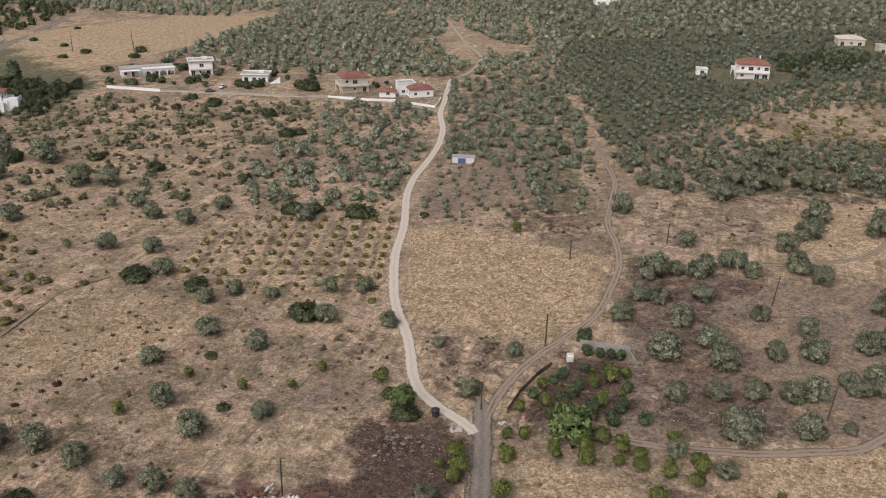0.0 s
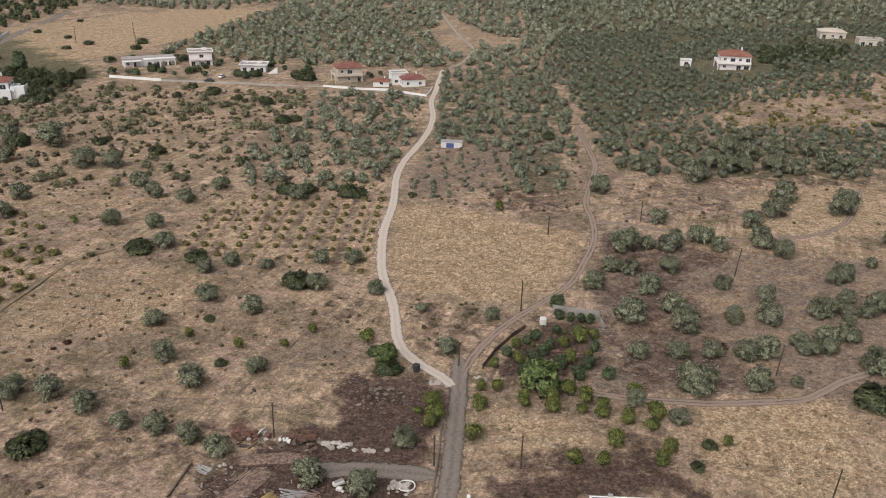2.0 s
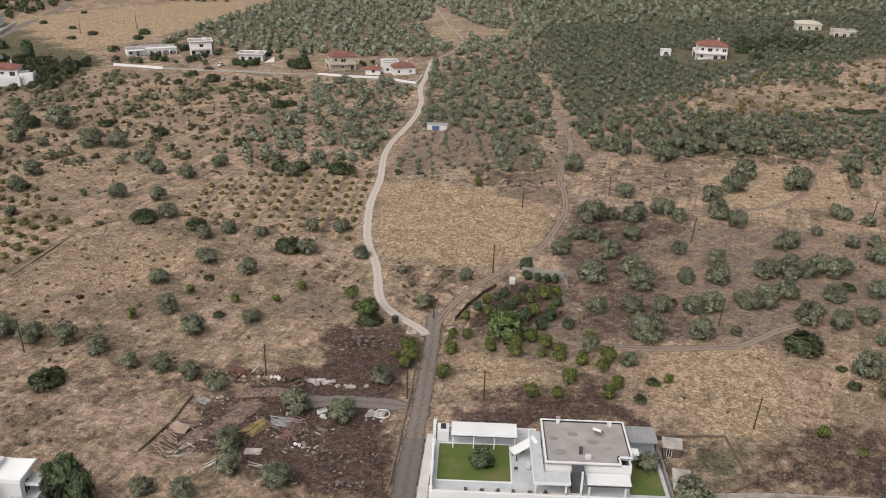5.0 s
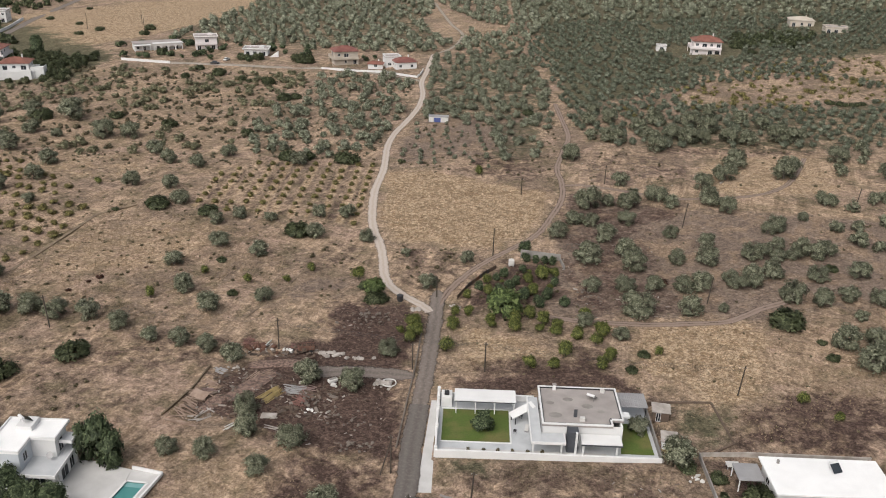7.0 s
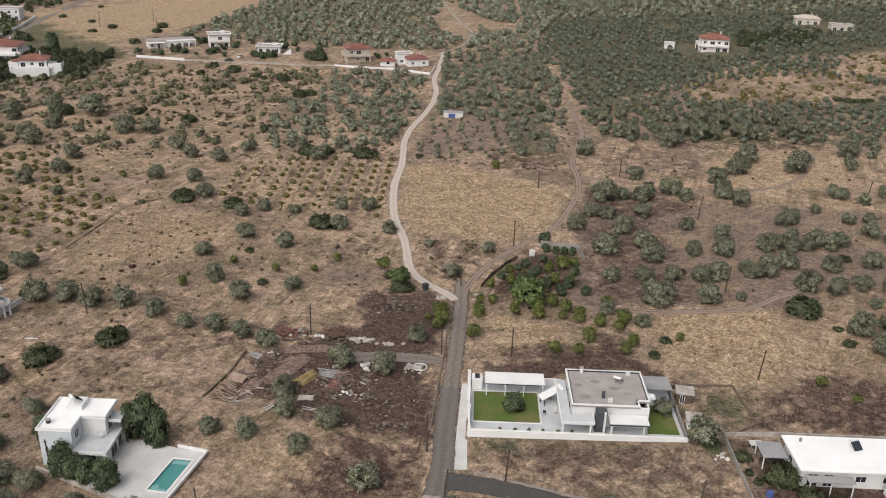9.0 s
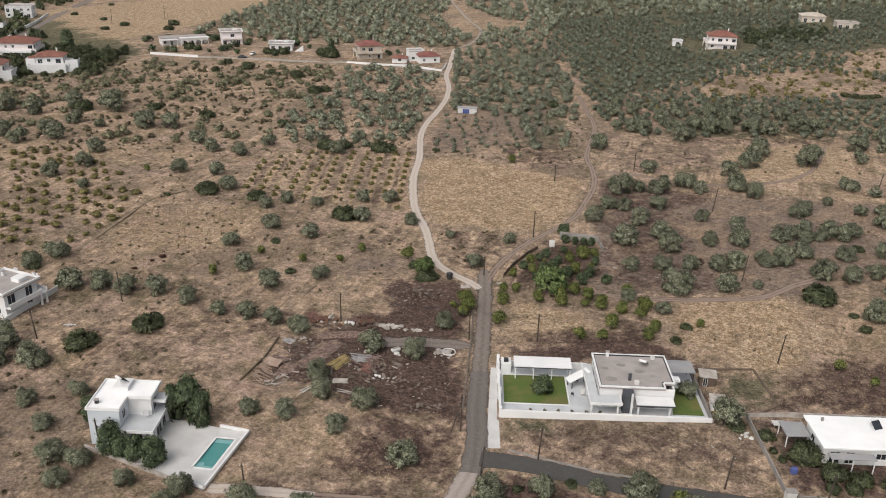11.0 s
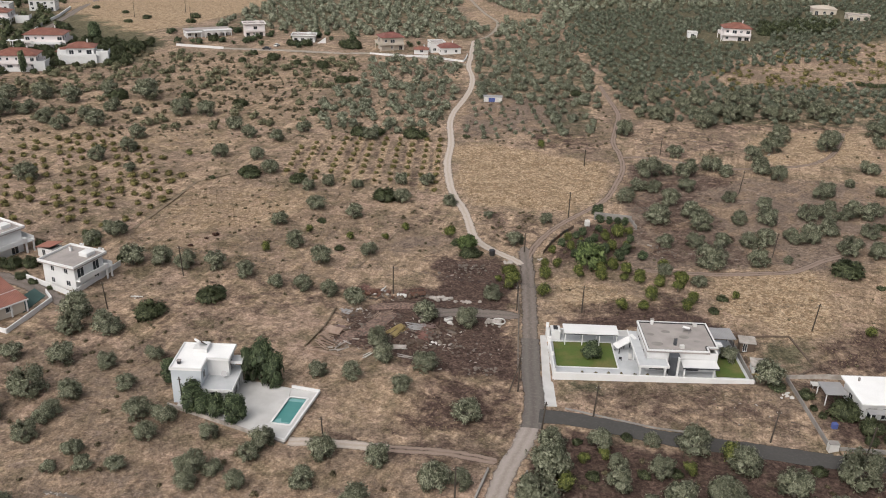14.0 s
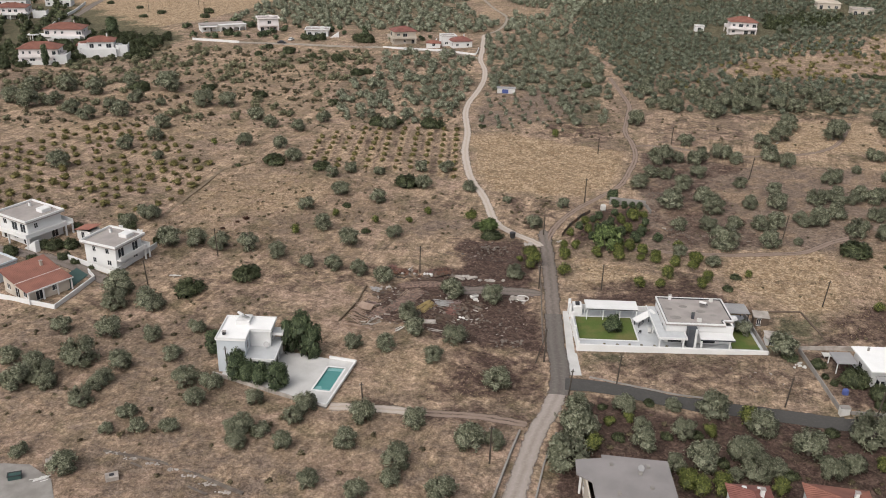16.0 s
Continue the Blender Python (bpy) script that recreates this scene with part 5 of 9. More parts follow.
# small brush and grass tufts
BRUSH = clear_of(rows_in([(-125, 90), (-60, 95), (-10, 95), (-13, 0), (-30, -12), (-60, -60), (-100, -100), (-125, -100), (-125, -20)], 3.6, 3.6, 25, 1.6, 0.55, 31), 0.6, KNOWN)
woods("low_brush", BRUSH, (0.25, 0.7), M_BRUSH, "low brown brush scattered over dry grass", "brush", BUSH, 32, 0.8)
BRUSH = clear_of(rows_in([(12, 10), (37, 34), (44, 65), (120, 60), (120, -50), (48, -50), (46, -36), (12, -36)], 4.6, 4.6, 15, 1.9, 0.4, 33), 0.6, KNOWN)
woods("orchard_weeds", BRUSH, (0.2, 0.55), M_BRUSH, "low dull weeds between the orchard trees", "weeds", BUSH, 34, 0.8)


def tufts(name, poly, step, seed, size, material, label):
    """Dry grass as one mesh of leaning blades."""
    rng = random.Random(seed)
    verts, faces = [], []
    places = clear_of(rows_in(poly, step, step, 13, step * 0.4, 0.95, seed))
    p = np.array(places)
    p = p[rough(p[:, 0], p[:, 1], 3.2, seed, 2) > 0.42]
    places = [tuple(q) for q in p]
    z = ground_z(p[:, 0], p[:, 1])
    for (x, y), h in zip(places, z):
        s = rng.uniform(*size)
        for k in range(5):
            a = rng.uniform(0, 6.28)
            c, d = math.cos(a), math.sin(a)
            n0, w, lean = len(verts), s * 0.28, s * rng.uniform(0.3, 0.9)
            verts += [(x - d * w, y + c * w, h - 0.03), (x + d * w, y - c * w, h - 0.03), (x + c * lean, y + d * lean, h + s * rng.uniform(0.5, 1.0))]
            faces.append((n0, n0 + 1, n0 + 2))
    me = mesh_of(name, verts, faces, material)
    return tagged(new(name, me), label, "grass", kind="stuff")


EAST_SIDE = clear_of(rows_in([(118, 70), (150, 60), (230, 150), (170, 100), (125, 100)], 7.5, 7.5, 8, 2.0, 0.7, 61) + rows_in([(96, -10), (150, -30), (160, 60), (118, 62), (104, 40)], 7.5, 7.5, 8, 1.5, 0.75, 62), 1.0, KNOWN)
woods("eastern_grove", EAST_SIDE, (1.9, 3.0), M_OLIVE, "olive trees on the slope beyond the orchard", "olive grove", MID, 63)
BRUSH = clear_of(rows_in([(44, 70), (118, 66), (120, 100), (60, 104), (46, 98)], 4.0, 4.0, 15, 1.7, 0.5, 64) + rows_in([(-10, 80), (40, 74), (44, 140), (-4, 140)], 3.4, 3.4, 15, 1.4, 0.5, 65) + rows_in([(-9, 30), (12, 27), (8, 6), (-4, 14)], 2.2, 2.2, 15, 0.9, 0.6, 66) + rows_in([(-24, 27), (-11, 26), (-8, 10), (-22, 14)], 3.0, 3.0, 15, 0.9, 0.6, 67), 0.4, KNOWN)
UNDER = clear_of(rows_in([(8, -72), (60, -82), (66, -108), (0, -108), (4, -84)], 2.6, 2.6, 15, 1.0, 0.5, 71) + rows_in([(-90, -50), (-60, -46), (-55, -72), (-30, -80), (-6, -82), (-12, -108), (-100, -108)], 6.0, 6.0, 15, 2.2, 0.5, 72), 0.2, KNOWN)
woods("grove_undergrowth", UNDER, (0.3, 0.9), M_BRUSH, "dull undergrowth between the lower olive trees", "undergrowth", BUSH, 73, 0.8)
woods("field_weeds", BRUSH, (0.3, 0.8), M_BRUSH, "dull green and brown weeds on the rough ground", "weeds", BUSH, 68, 0.8)


tufts("straw_field", [(-9, 79), (-8, 50), (-3.5, 33), (13, 29.5), (20, 28), (29, 36), (34, 50), (36, 65), (23, 72), (3.6, 79)], 0.62, 41, (0.15, 0.38), M_STRAW, "tall straw-coloured grass of the ungrazed field")
tufts("plot_grass", [(10, -56), (44, -55.5), (49, -71), (30, -68), (12, -62.5)], 0.8, 42, (0.12, 0.3), M_BRUSH, "dry yellow grass on the empty plot")
tufts("meadow_grass", [(44, -12), (72, -12), (100, -3), (100, -32), (60, -50), (47, -38), (45, -28)], 0.8, 43, (0.18, 0.38), M_STRAW, "dry yellow grass on the meadow above the house")
tufts("slope_grass", [(-88, 18), (-79, 45), (-55, 42), (-30, 30), (-26, 8), (-50, -22), (-84, -8)], 0.7, 44, (0.16, 0.36), M_STRAW, "short dry grass on the western slope")
tufts("south_grass", [(-70, -40), (-58, -40), (-38, -50), (-6, -60), (-3, -72), (-30, -72), (-56, -72), (-80, -60), (-88, -100), (-6, -100), (-8, -80), (-60, -80)], 1.0, 45, (0.12, 0.28), M_STRAW, "thin dry grass between the southern olive trees")
plant("olive_tree", OLIVE, 6.4, -80.6, 3.6, "broad old olive tree beside the concrete lane", "olive tree", "", 1.0)
plant("green_shrub", FIG, -6.0, 3.0, 2.6, "rounded green shrub at the bend of the gravel road", "shrub", "", 0.9)


# ---- houses ----
def wall_mesh(length, high, thick, openings):
    """A wall along +x from 0, its outer face on y = 0, with openings (x0, x1, z0, z1) cut through it."""
    bm = bmesh.new()
    xs = sorted({0.0, length, *(v for o in openings for v in o[:2])})
    zs = sorted({0.0, high, *(v for o in openings for v in o[2:])})
    solid = lambda i, j: 0 <= i < len(xs) - 1 and 0 <= j < len(zs) - 1 and not any(
        o[0] - 1e-4 <= xs[i] and xs[i + 1] <= o[1] + 1e-4 and o[2] - 1e-4 <= zs[j] and zs[j + 1] <= o[3] + 1e-4 for o in openings)
    for i in range(len(xs) - 1):
        for j in range(len(zs) - 1):
            if not solid(i, j):
                continue
            a, b, c, d = xs[i], xs[i + 1], zs[j], zs[j + 1]
            quads = [((a, 0, c), (b, 0, c), (b, 0, d), (a, 0, d)), ((b, thick, c), (a, thick, c), (a, thick, d), (b, thick, d))]
            if not solid(i - 1, j):
                quads.append(((a, thick, c), (a, 0, c), (a, 0, d), (a, thick, d)))
            if not solid(i + 1, j):
                quads.append(((b, 0, c), (b, thick, c), (b, thick, d), (b, 0, d)))
            if not solid(i, j - 1):
                quads.append(((a, thick, c), (b, thick, c), (b, 0, c), (a, 0, c)))
            if not solid(i, j + 1):
                quads.append(((a, 0, d), (b, 0, d), (b, thick, d), (a, thick, d)))
            for q in quads:
                bm.faces.new([bm.verts.new(v) for v in q])
    bmesh.ops.remove_doubles(bm, verts=bm.verts[:], dist=1e-4)
    return bm


def frame_mesh(o, depth=0.09, bar=0.07, y=0.05):
    x0, x1, z0, z1 = o
    return boxes((x0, x1, y, y + depth, z0, z0 + bar), (x0, x1, y, y + depth, z1 - bar, z1),
                 (x0, x0 + bar, y, y + depth, z0 + bar, z1 - bar), (x1 - bar, x1, y, y + depth, z0 + bar, z1 - bar),
                 ((x0 + x1) / 2 - 0.03, (x0 + x1) / 2 + 0.03, y, y + depth, z0 + bar, z1 - bar))


def shell(house, x0, y0, w, d, z0, high, material, openings=(), trim=None, thick=0.25):
    """Four walls with their windows under the house; openings are (side, from, to, sill, head, kind), sides 0 south, 1 east, 2 north, 3 west."""
    sides = ((x0, y0, 0, w), (x0 + w, y0, 90, d), (x0 + w, y0 + d, 180, w), (x0, y0 + d, 270, d))
    for k, (x, y, turn, length) in enumerate(sides):
        mine = [o[1:5] for o in openings if o[0] == k]
        cut = 0 if k in (0, 2) else thick + 0.003
        bm = wall_mesh(length - 2 * cut, high, thick, [(a - cut, b - cut, c, e) for a, b, c, e in mine])
        m = pose(x, y, z0, 0, 0, turn) @ pose(cut, 0, 0)
        bm.transform(m)
        part("wall", bm, material, house)
        for o in [o for o in openings if o[0] == k]:
            hole = (o[1] - cut, o[2] - cut, o[3], o[4])
            kind = o[5] if len(o) > 5 else "window"
            f = frame_mesh(hole)
            f.transform(m)
            win = part(kind, f, trim or M_WHITE, house)
            g = boxes((hole[0] + 0.06, hole[1] - 0.06, 0.085, 0.1, hole[2] + 0.06, hole[3] - 0.06))
            g.transform(m)
            part("pane", g, M_GLASS, win)
            if kind == "window":
                s = boxes((hole[0] - 0.08, hole[1] + 0.08, -0.07, 0.045, hole[2] - 0.07, hole[2] - 0.003))
                s.transform(m)
                part("sill", s, M_WHITE, win)


def parapet(x0, y0, w, d, z, high=0.35, thick=0.25):
    return boxes((x0, x0 + w, y0, y0 + thick, z, z + high), (x0, x0 + w, y0 + d - thick, y0 + d, z, z + high),
                 (x0, x0 + thick, y0 + thick + 0.002, y0 + d - thick - 0.002, z, z + high), (x0 + w - thick, x0 + w, y0 + thick + 0.002, y0 + d - thick - 0.002, z, z + high))


def hip_roof(house, x0, y0, w, d, z, rise, material, over=0.45, label="red clay tile roof"):
    """A hipped roof of ribbed tile courses with its ridge along the longer side."""
    x0, y0, w, d = x0 - over, y0 - over, w + 2 * over, d + 2 * over
    bm = bmesh.new()
    long_x = w >= d
    run = (d if long_x else w) / 2
    corner = [(x0, y0), (x0 + w, y0), (x0 + w, y0 + d), (x0, y0 + d)]
    ridge = [(x0 + run, y0 + d / 2), (x0 + w - run, y0 + d / 2)] if long_x else [(x0 + w / 2, y0 + run), (x0 + w / 2, y0 + d - run)]
    v = [bm.verts.new((*c, z)) for c in corner] + [bm.verts.new((*c, z + rise)) for c in ridge]
    u = [bm.verts.new((*c, z - 0.14)) for c in corner]
    if long_x:
        faces = [(0, 1, 5, 4), (1, 2, 5), (2, 3, 4, 5), (3, 0, 4)]
    else:
        faces = [(0, 1, 4), (1, 2, 5, 4), (2, 3, 5), (3, 0, 4, 5)]
    for f in faces:
        bm.faces.new([v[k] for k in f])
    for k in range(4):
        bm.faces.new((u[k], u[(k + 1) % 4], v[(k + 1) % 4], v[k]))
    bm.faces.new(u[::-1])
    roof = part("roof", bm, material, house, label)
    for a, b in ((0, 4), (3, 4), (1, 5), (2, 5), (4, 5)) if long_x else ((0, 4), (1, 4), (2, 5), (3, 5), (4, 5)):
        p, q = [(*corner[k], z) if k < 4 else (*ridge[k - 4], z + rise) for k in (a, b)]
        caps = bmesh.new()
        tube(caps, p, q, 0.11, 0.11, 6)
        part("ridge", caps, material, roof)
    courses = bmesh.new()
    for side in ((0, 1), (3, 2)) if long_x else ((1, 2), (0, 3)):
        a, b = Vector(corner[side[0]]), Vector(corner[side[1]])
        n = int((b - a).length / 0.42)
        mid_a, mid_b = Vector(ridge[0]), Vector(ridge[1])
        axis = (b - a).normalized()
        inward = Vector((-axis.y, axis.x)) if (mid_a - a).dot(Vector((-axis.y, axis.x))) > 0 else Vector((axis.y, -axis.x))
        for k in range(1, n):
            s = (b - a).length * k / n
            h = min(1.0, s / run, ((b - a).length - s) / run)
            e = a + axis * s
            t = e + inward * run * h
            tube(courses, (e.x, e.y, z + 0.015), (t.x, t.y, z + rise * h + 0.015), 0.065, 0.065, 4)
    tagged(part("tile_ribs", courses, material, roof), kind="stuff")
    return roof


def chimney(house, x, y, z, high=1.2, material=None):
    c = part("chimney", boxes((x - 0.25, x + 0.25, y - 0.25, y + 0.25, z, z + high), bevel=0.02), material or M_WHITE, house)
    part("cap", boxes((x - 0.34, x + 0.34, y - 0.34, y + 0.34, z + high + 0.003, z + high + 0.1), bevel=0.02), M_SCREED, c)


def solar_heater(house, x, y, z, turn=0.0):
    """A roof water heater: tilted dark panel and lying tank on a frame."""
    m = pose(x, y, z, 0, 0, turn) @ Matrix.Scale(0.8, 4)
    panel = boxes((-0.95, 0.95, -0.9, 0.9, -0.04, 0.04), bevel=0.015)
    panel.transform(m @ pose(0, 0, 0.75, 38, 0, 0))
    p = part("solar_panel", panel, M_GLASS, house, "dark tilted solar panel")
    tank = bmesh.new()
    tube(tank, (-0.8, 0.95, 1.45), (0.8, 0.95, 1.45), 0.28, 0.28, 12)
    tank.transform(m)
    part("water_tank", tank, M_WHITE, p)
    legs = bmesh.new()
    for sx in (-0.7, 0.7):
        tube(legs, (sx, 0.9, 0), (sx, 0.9, 1.3), 0.03, 0.03, 4)
        tube(legs, (sx, -0.65, 0), (sx, -0.65, 0.3), 0.03, 0.03, 4)
    legs.transform(m)
    part("stand", legs, M_SHEET, p)


def railing(house, x0, x1, y, z, high=0.95, along_y=False):
    bm = bmesh.new()
    at = (lambda s, h: (y, s, h)) if along_y else (lambda s, h: (s, y, h))
    tube(bm, at(x0, z + high), at(x1, z + high), 0.03, 0.03, 4)
    n = max(2, int((x1 - x0) / 0.35))
    for k in range(n + 1):
        s = x0 + (x1 - x0) * k / n
        tube(bm, at(s, z), at(s, z + high), 0.018, 0.018, 4)
    return part("railing", bm, M_WHITE, house)


def plain_house(x, y, turn, w, d, high, label, roof="flat", wall=None, tiles=None, storeys=1, balcony=False, seed=0, extra_roof=None, rise=1.6, heater=True):
    """A villa with rows of windows on every side."""
    wall, tiles = wall or M_WHITE, tiles or M_REDTILE
    rng = random.Random(seed + 900)
    base = min(ground_at(x + a, y + b) for a in (-w / 2, w / 2) for b in (-d / 2, d / 2)) - 0.1
    h = thing("house", pose(x, y, base, 0, 0, turn), label, "house")
    storey = high / storeys
    openings = []
    for side, length in ((0, w), (1, d), (2, w), (3, d)):
        n = max(1, int(length / 3.3))
        for s in range(storeys):
            for k in range(n):
                c = length * (k + 0.5) / n + rng.uniform(-0.3, 0.3)
                door = side == 0 and rng.random() < 0.45
                half = 0.85 if door else rng.uniform(0.5, 0.75)
                z = s * storey
                openings.append((side, c - half, c + half, z + (0.12 if door else 1.0), z + 2.25, "glass_door" if door else "window"))
    shell(h, -w / 2, -d / 2, w, d, 0, high, wall, openings)
    part("floor_slab", boxes((-w / 2 - 0.3, w / 2 + 0.3, -d / 2 - 0.3, d / 2 + 0.3, -0.6, -0.004)), M_CONCRETE, h)
    if roof == "flat":
        r = part("roof", boxes((-w / 2 - 0.12, w / 2 + 0.12, -d / 2 - 0.12, d / 2 + 0.12, high + 0.003, high + 0.22)), M_SCREED, h)
        part("parapet", parapet(-w / 2 - 0.12, -d / 2 - 0.12, w + 0.24, d + 0.24, high + 0.224, 0.4), wall, r)
        if heater:
            solar_heater(h, w * 0.2, d * 0.1, high + 0.224, 150 - turn)
    else:
        part("ceiling_slab", boxes((-w / 2 + 0.02, w / 2 - 0.02, -d / 2 + 0.02, d / 2 - 0.02, high + 0.003, high + 0.1)), wall, h)
        r = hip_roof(h, -w / 2, -d / 2, w, d, high + 0.16, rise, tiles)
        chimney(h, w * 0.2, d * 0.12, high + rise * 0.5, rise * 0.5 + 0.9, wall)
    if balcony:
        for s in range(1, storeys):
            b = part("balcony", boxes((-w / 2, w / 2, -d / 2 - 1.6, -d / 2 - 0.004, s * storey - 0.18, s * storey), bevel=0.02), wall, h)
            part("balustrade", boxes((-w / 2, w / 2, -d / 2 - 1.6, -d / 2 - 1.48, s * storey + 0.003, s * storey + 0.85)), wall, b)
            for px in (-w / 2 + 0.2, 0, w / 2 - 0.2):
                part("pillar", boxes((px - 0.14, px + 0.14, -d / 2 - 1.5, -d / 2 - 1.22, 0, s * storey - 0.184)), wall, b)
    return h


def garden_wall(name, pts, high, thick, material, label, below=0.5):
    """A wall along a line of places, its foot following the ground."""
    bm = bmesh.new()
    for k, ((ax, ay), (bx, by)) in enumerate(zip(pts, pts[1:])):
        n = max(1, int(math.hypot(bx - ax, by - ay) / 4))
        d = Vector((bx - ax, by - ay)).normalized()
        s = Vector((-d.y, d.x)) * thick / 2
        for j in range(n):
            p, q = Vector((ax + (bx - ax) * j / n, ay + (by - ay) * j / n)), Vector((ax + (bx - ax) * (j + 1) / n, ay + (by - ay) * (j + 1) / n))
            z0, z1 = float(height(p.x, p.y)), float(height(q.x, q.y))
            low = [bm.verts.new((*c, z - below)) for c, z in ((p - s, z0), (q - s, z1), (q + s, z1), (p + s, z0))]
            top = [bm.verts.new((*c, z + high)) for c, z in ((p - s, z0), (q - s, z1), (q + s, z1), (p + s, z0))]
            bm.faces.new(top)
            for i in range(4):
                m = (i + 1) % 4
                bm.faces.new((low[i], low[m], top[m], top[i]))
    bmesh.ops.remove_doubles(bm, verts=bm.verts[:], dist=0.02)
    ob = mesh_object(name, bm, material)
    return tagged(ob, label, "wall")


def ribbed_slope(m, w, d, rise, thick=0.12):
    """A tiled roof slope that rises along +x, ribbed along its fall."""
    bm = bmesh.new()
    n = int(d / 0.3)
    for k in range(n):
        y = d * k / n
        v = [bm.verts.new(p) for p in ((0, y, 0), (w, y, rise), (w, y + d / n * 0.5, rise + 0.07), (0, y + d / n * 0.5, 0.07), (w, y + d / n, rise), (0, y + d / n, 0))]
        bm.faces.new((v[0], v[1], v[2], v[3]))
        bm.faces.new((v[3], v[2], v[4], v[5]))
    v = [bm.verts.new(p) for p in ((0, 0, -thick), (w, 0, rise - thick), (w, d, rise - thick), (0, d, -thick))]
    bm.faces.new(v[::-1])
    bmesh.ops.remove_doubles(bm, verts=bm.verts[:], dist=1e-4)
    bm.transform(m)
    return bm


def band_house(x, y, turn, w, d, storeys, label, sides=(0, 1), roof="flat", wall=None, tiles=None, rise=1.6, seed=0, deep=1.5, group="", pots=0, stair=None, storey=3.05):
    """A villa with deep white balconies running round its upper floors."""
    wall, tiles, rng = wall or M_WHITE, tiles or M_TERRACOTTA, random.Random(seed + 700)
    base = min(ground_at(x + a, y + b) for a in (-w / 2, w / 2) for b in (-d / 2, d / 2)) - 0.05
    h = thing("house", pose(x, y, base, 0, 0, turn), label, "house", group)
    high = storey * storeys
    openings = []
    for side, length in ((0, w), (1, d), (2, w), (3, d)):
        n = max(1, int(length / 3.0))
        for s in range(storeys):
            for k in range(n):
                c, z = length * (k + 0.5) / n + rng.uniform(-0.4, 0.4), s * storey
                if rng.random() < 0.18:
                    continue
                door = side in sides and rng.random() < 0.6
                half = rng.uniform(0.7, 1.1) if door else rng.uniform(0.45, 0.7)
                openings.append((side, c - half, c + half, z + (0.12 if door else 1.0), z + 2.2, "glass_door" if door else "window"))
    shell(h, -w / 2, -d / 2, w, d, 0, high, wall, openings)
    part("floor_slab", boxes((-w / 2 - 0.3, w / 2 + 0.3, -d / 2 - 0.3, d / 2 + 0.3, -0.6, -0.004)), M_CONCRETE, h)
    east, west = deep if 1 in sides else 0.0, deep if 3 in sides else 0.0
    for s in range(1, storeys):
        z = s * storey
        for side in sides:
            if side in (0, 2):
                g = -1 if side == 0 else 1
                slab = (-w / 2 - west, w / 2 + east, *sorted((g * (d / 2 + 0.004), g * (d / 2 + deep))), z - 0.2, z)
                rim = [(slab[0], slab[1], *sorted((g * (d / 2 + deep - 0.16), g * (d / 2 + deep))), z + 0.003, z + 0.95)]
                posts = [(v, g * (d / 2 + deep - 0.25)) for v in (slab[0] + 0.25, 0, slab[1] - 0.25)]
            else:
                g = -1 if side == 3 else 1
                slab = (*sorted((g * (w / 2 + 0.004), g * (w / 2 + deep))), -d / 2 + 0.004, d / 2, z - 0.2, z)
                rim = [(*sorted((g * (w / 2 + deep - 0.16), g * (w / 2 + deep))), -d / 2 - (deep - 0.165 if 0 in sides else 0), d / 2, z + 0.003, z + 0.95), (slab[0], slab[1] - 0.17 * (g > 0), d / 2 - 0.16, d / 2, z + 0.003, z + 0.95)]
                posts = [(g * (w / 2 + deep - 0.25), d / 2 - 0.25)]
            b = part("balcony", boxes(slab, bevel=0.03), wall, h)
            for r in rim:
                part("balustrade", boxes(r, bevel=0.04), wall, b)
            for px, py in posts:
                part("pillar", boxes((px - 0.16, px + 0.16, py - 0.16, py + 0.16, 0 if s == 1 else z - storey, z - 0.204)), wall, b)
    if roof == "flat":
        o = 0.7
        r = part("roof", boxes((-w / 2 - o, w / 2 + o, -d / 2 - o, d / 2 + o, high + 0.003, high + 0.25), bevel=0.03), M_SCREED, h, "flat roof of worn pinkish grey screed")
        for k, (a, b, c, e) in enumerate(((-w / 2 - o, w / 2 + o, -d / 2 - o, -d / 2 - o + 0.3), (-w / 2 - o, w / 2 + o, d / 2 + o - 0.3, d / 2 + o), (-w / 2 - o, -w / 2 - o + 0.3, -d / 2 - o + 0.303, d / 2 + o - 0.303), (w / 2 + o - 0.3, w / 2 + o, -d / 2 - o + 0.303, d / 2 + o - 0.303))):
            part("parapet", boxes((a, b, c, e, high + 0.254, high + 0.75), bevel=0.05), wall, r)
        part("stair_tower", boxes((w * 0.1, w * 0.1 + 2.2, d * 0.12, d * 0.12 + 2.4, high + 0.254, high + 1.1), bevel=0.04), wall, r)
        chimney(h, -w * 0.3, d * 0.28, high + 0.254, 1.0, wall)
        for k in range(pots):
            a = rng.uniform(-w / 2, w / 2)
            bm = bmesh.new()
            tube(bm, (a, d / 2 + o - 0.15, high + 0.755), (a, d / 2 + o - 0.15, high + 1.2), 0.16, 0.26, 8)
            part("flower_pot", bm, wall, r)
    else:
        part("ceiling_slab", boxes((-w / 2 + 0.02, w / 2 - 0.02, -d / 2 + 0.02, d / 2 - 0.02, high + 0.003, high + 0.1)), wall, h)
        hip_roof(h, -w / 2, -d / 2, w, d, high + 0.16, rise, tiles, 0.7)
        chimney(h, w * 0.22, d * 0.1, high + rise * 0.55, rise * 0.5 + 1.0, wall)
    if stair:
        sx, sy, run = stair
        n = int(storey / 0.18)
        for k in range(n):
            part("step", boxes((sx + run * k / n, sx + run * (k + 1) / n - 0.003, sy, sy + 1.1, 0, storey * (k + 1) / n)), wall, h)
    return h


# the new house with its lawn
PLOT_Z = float(height(26, -46)) + 0.12


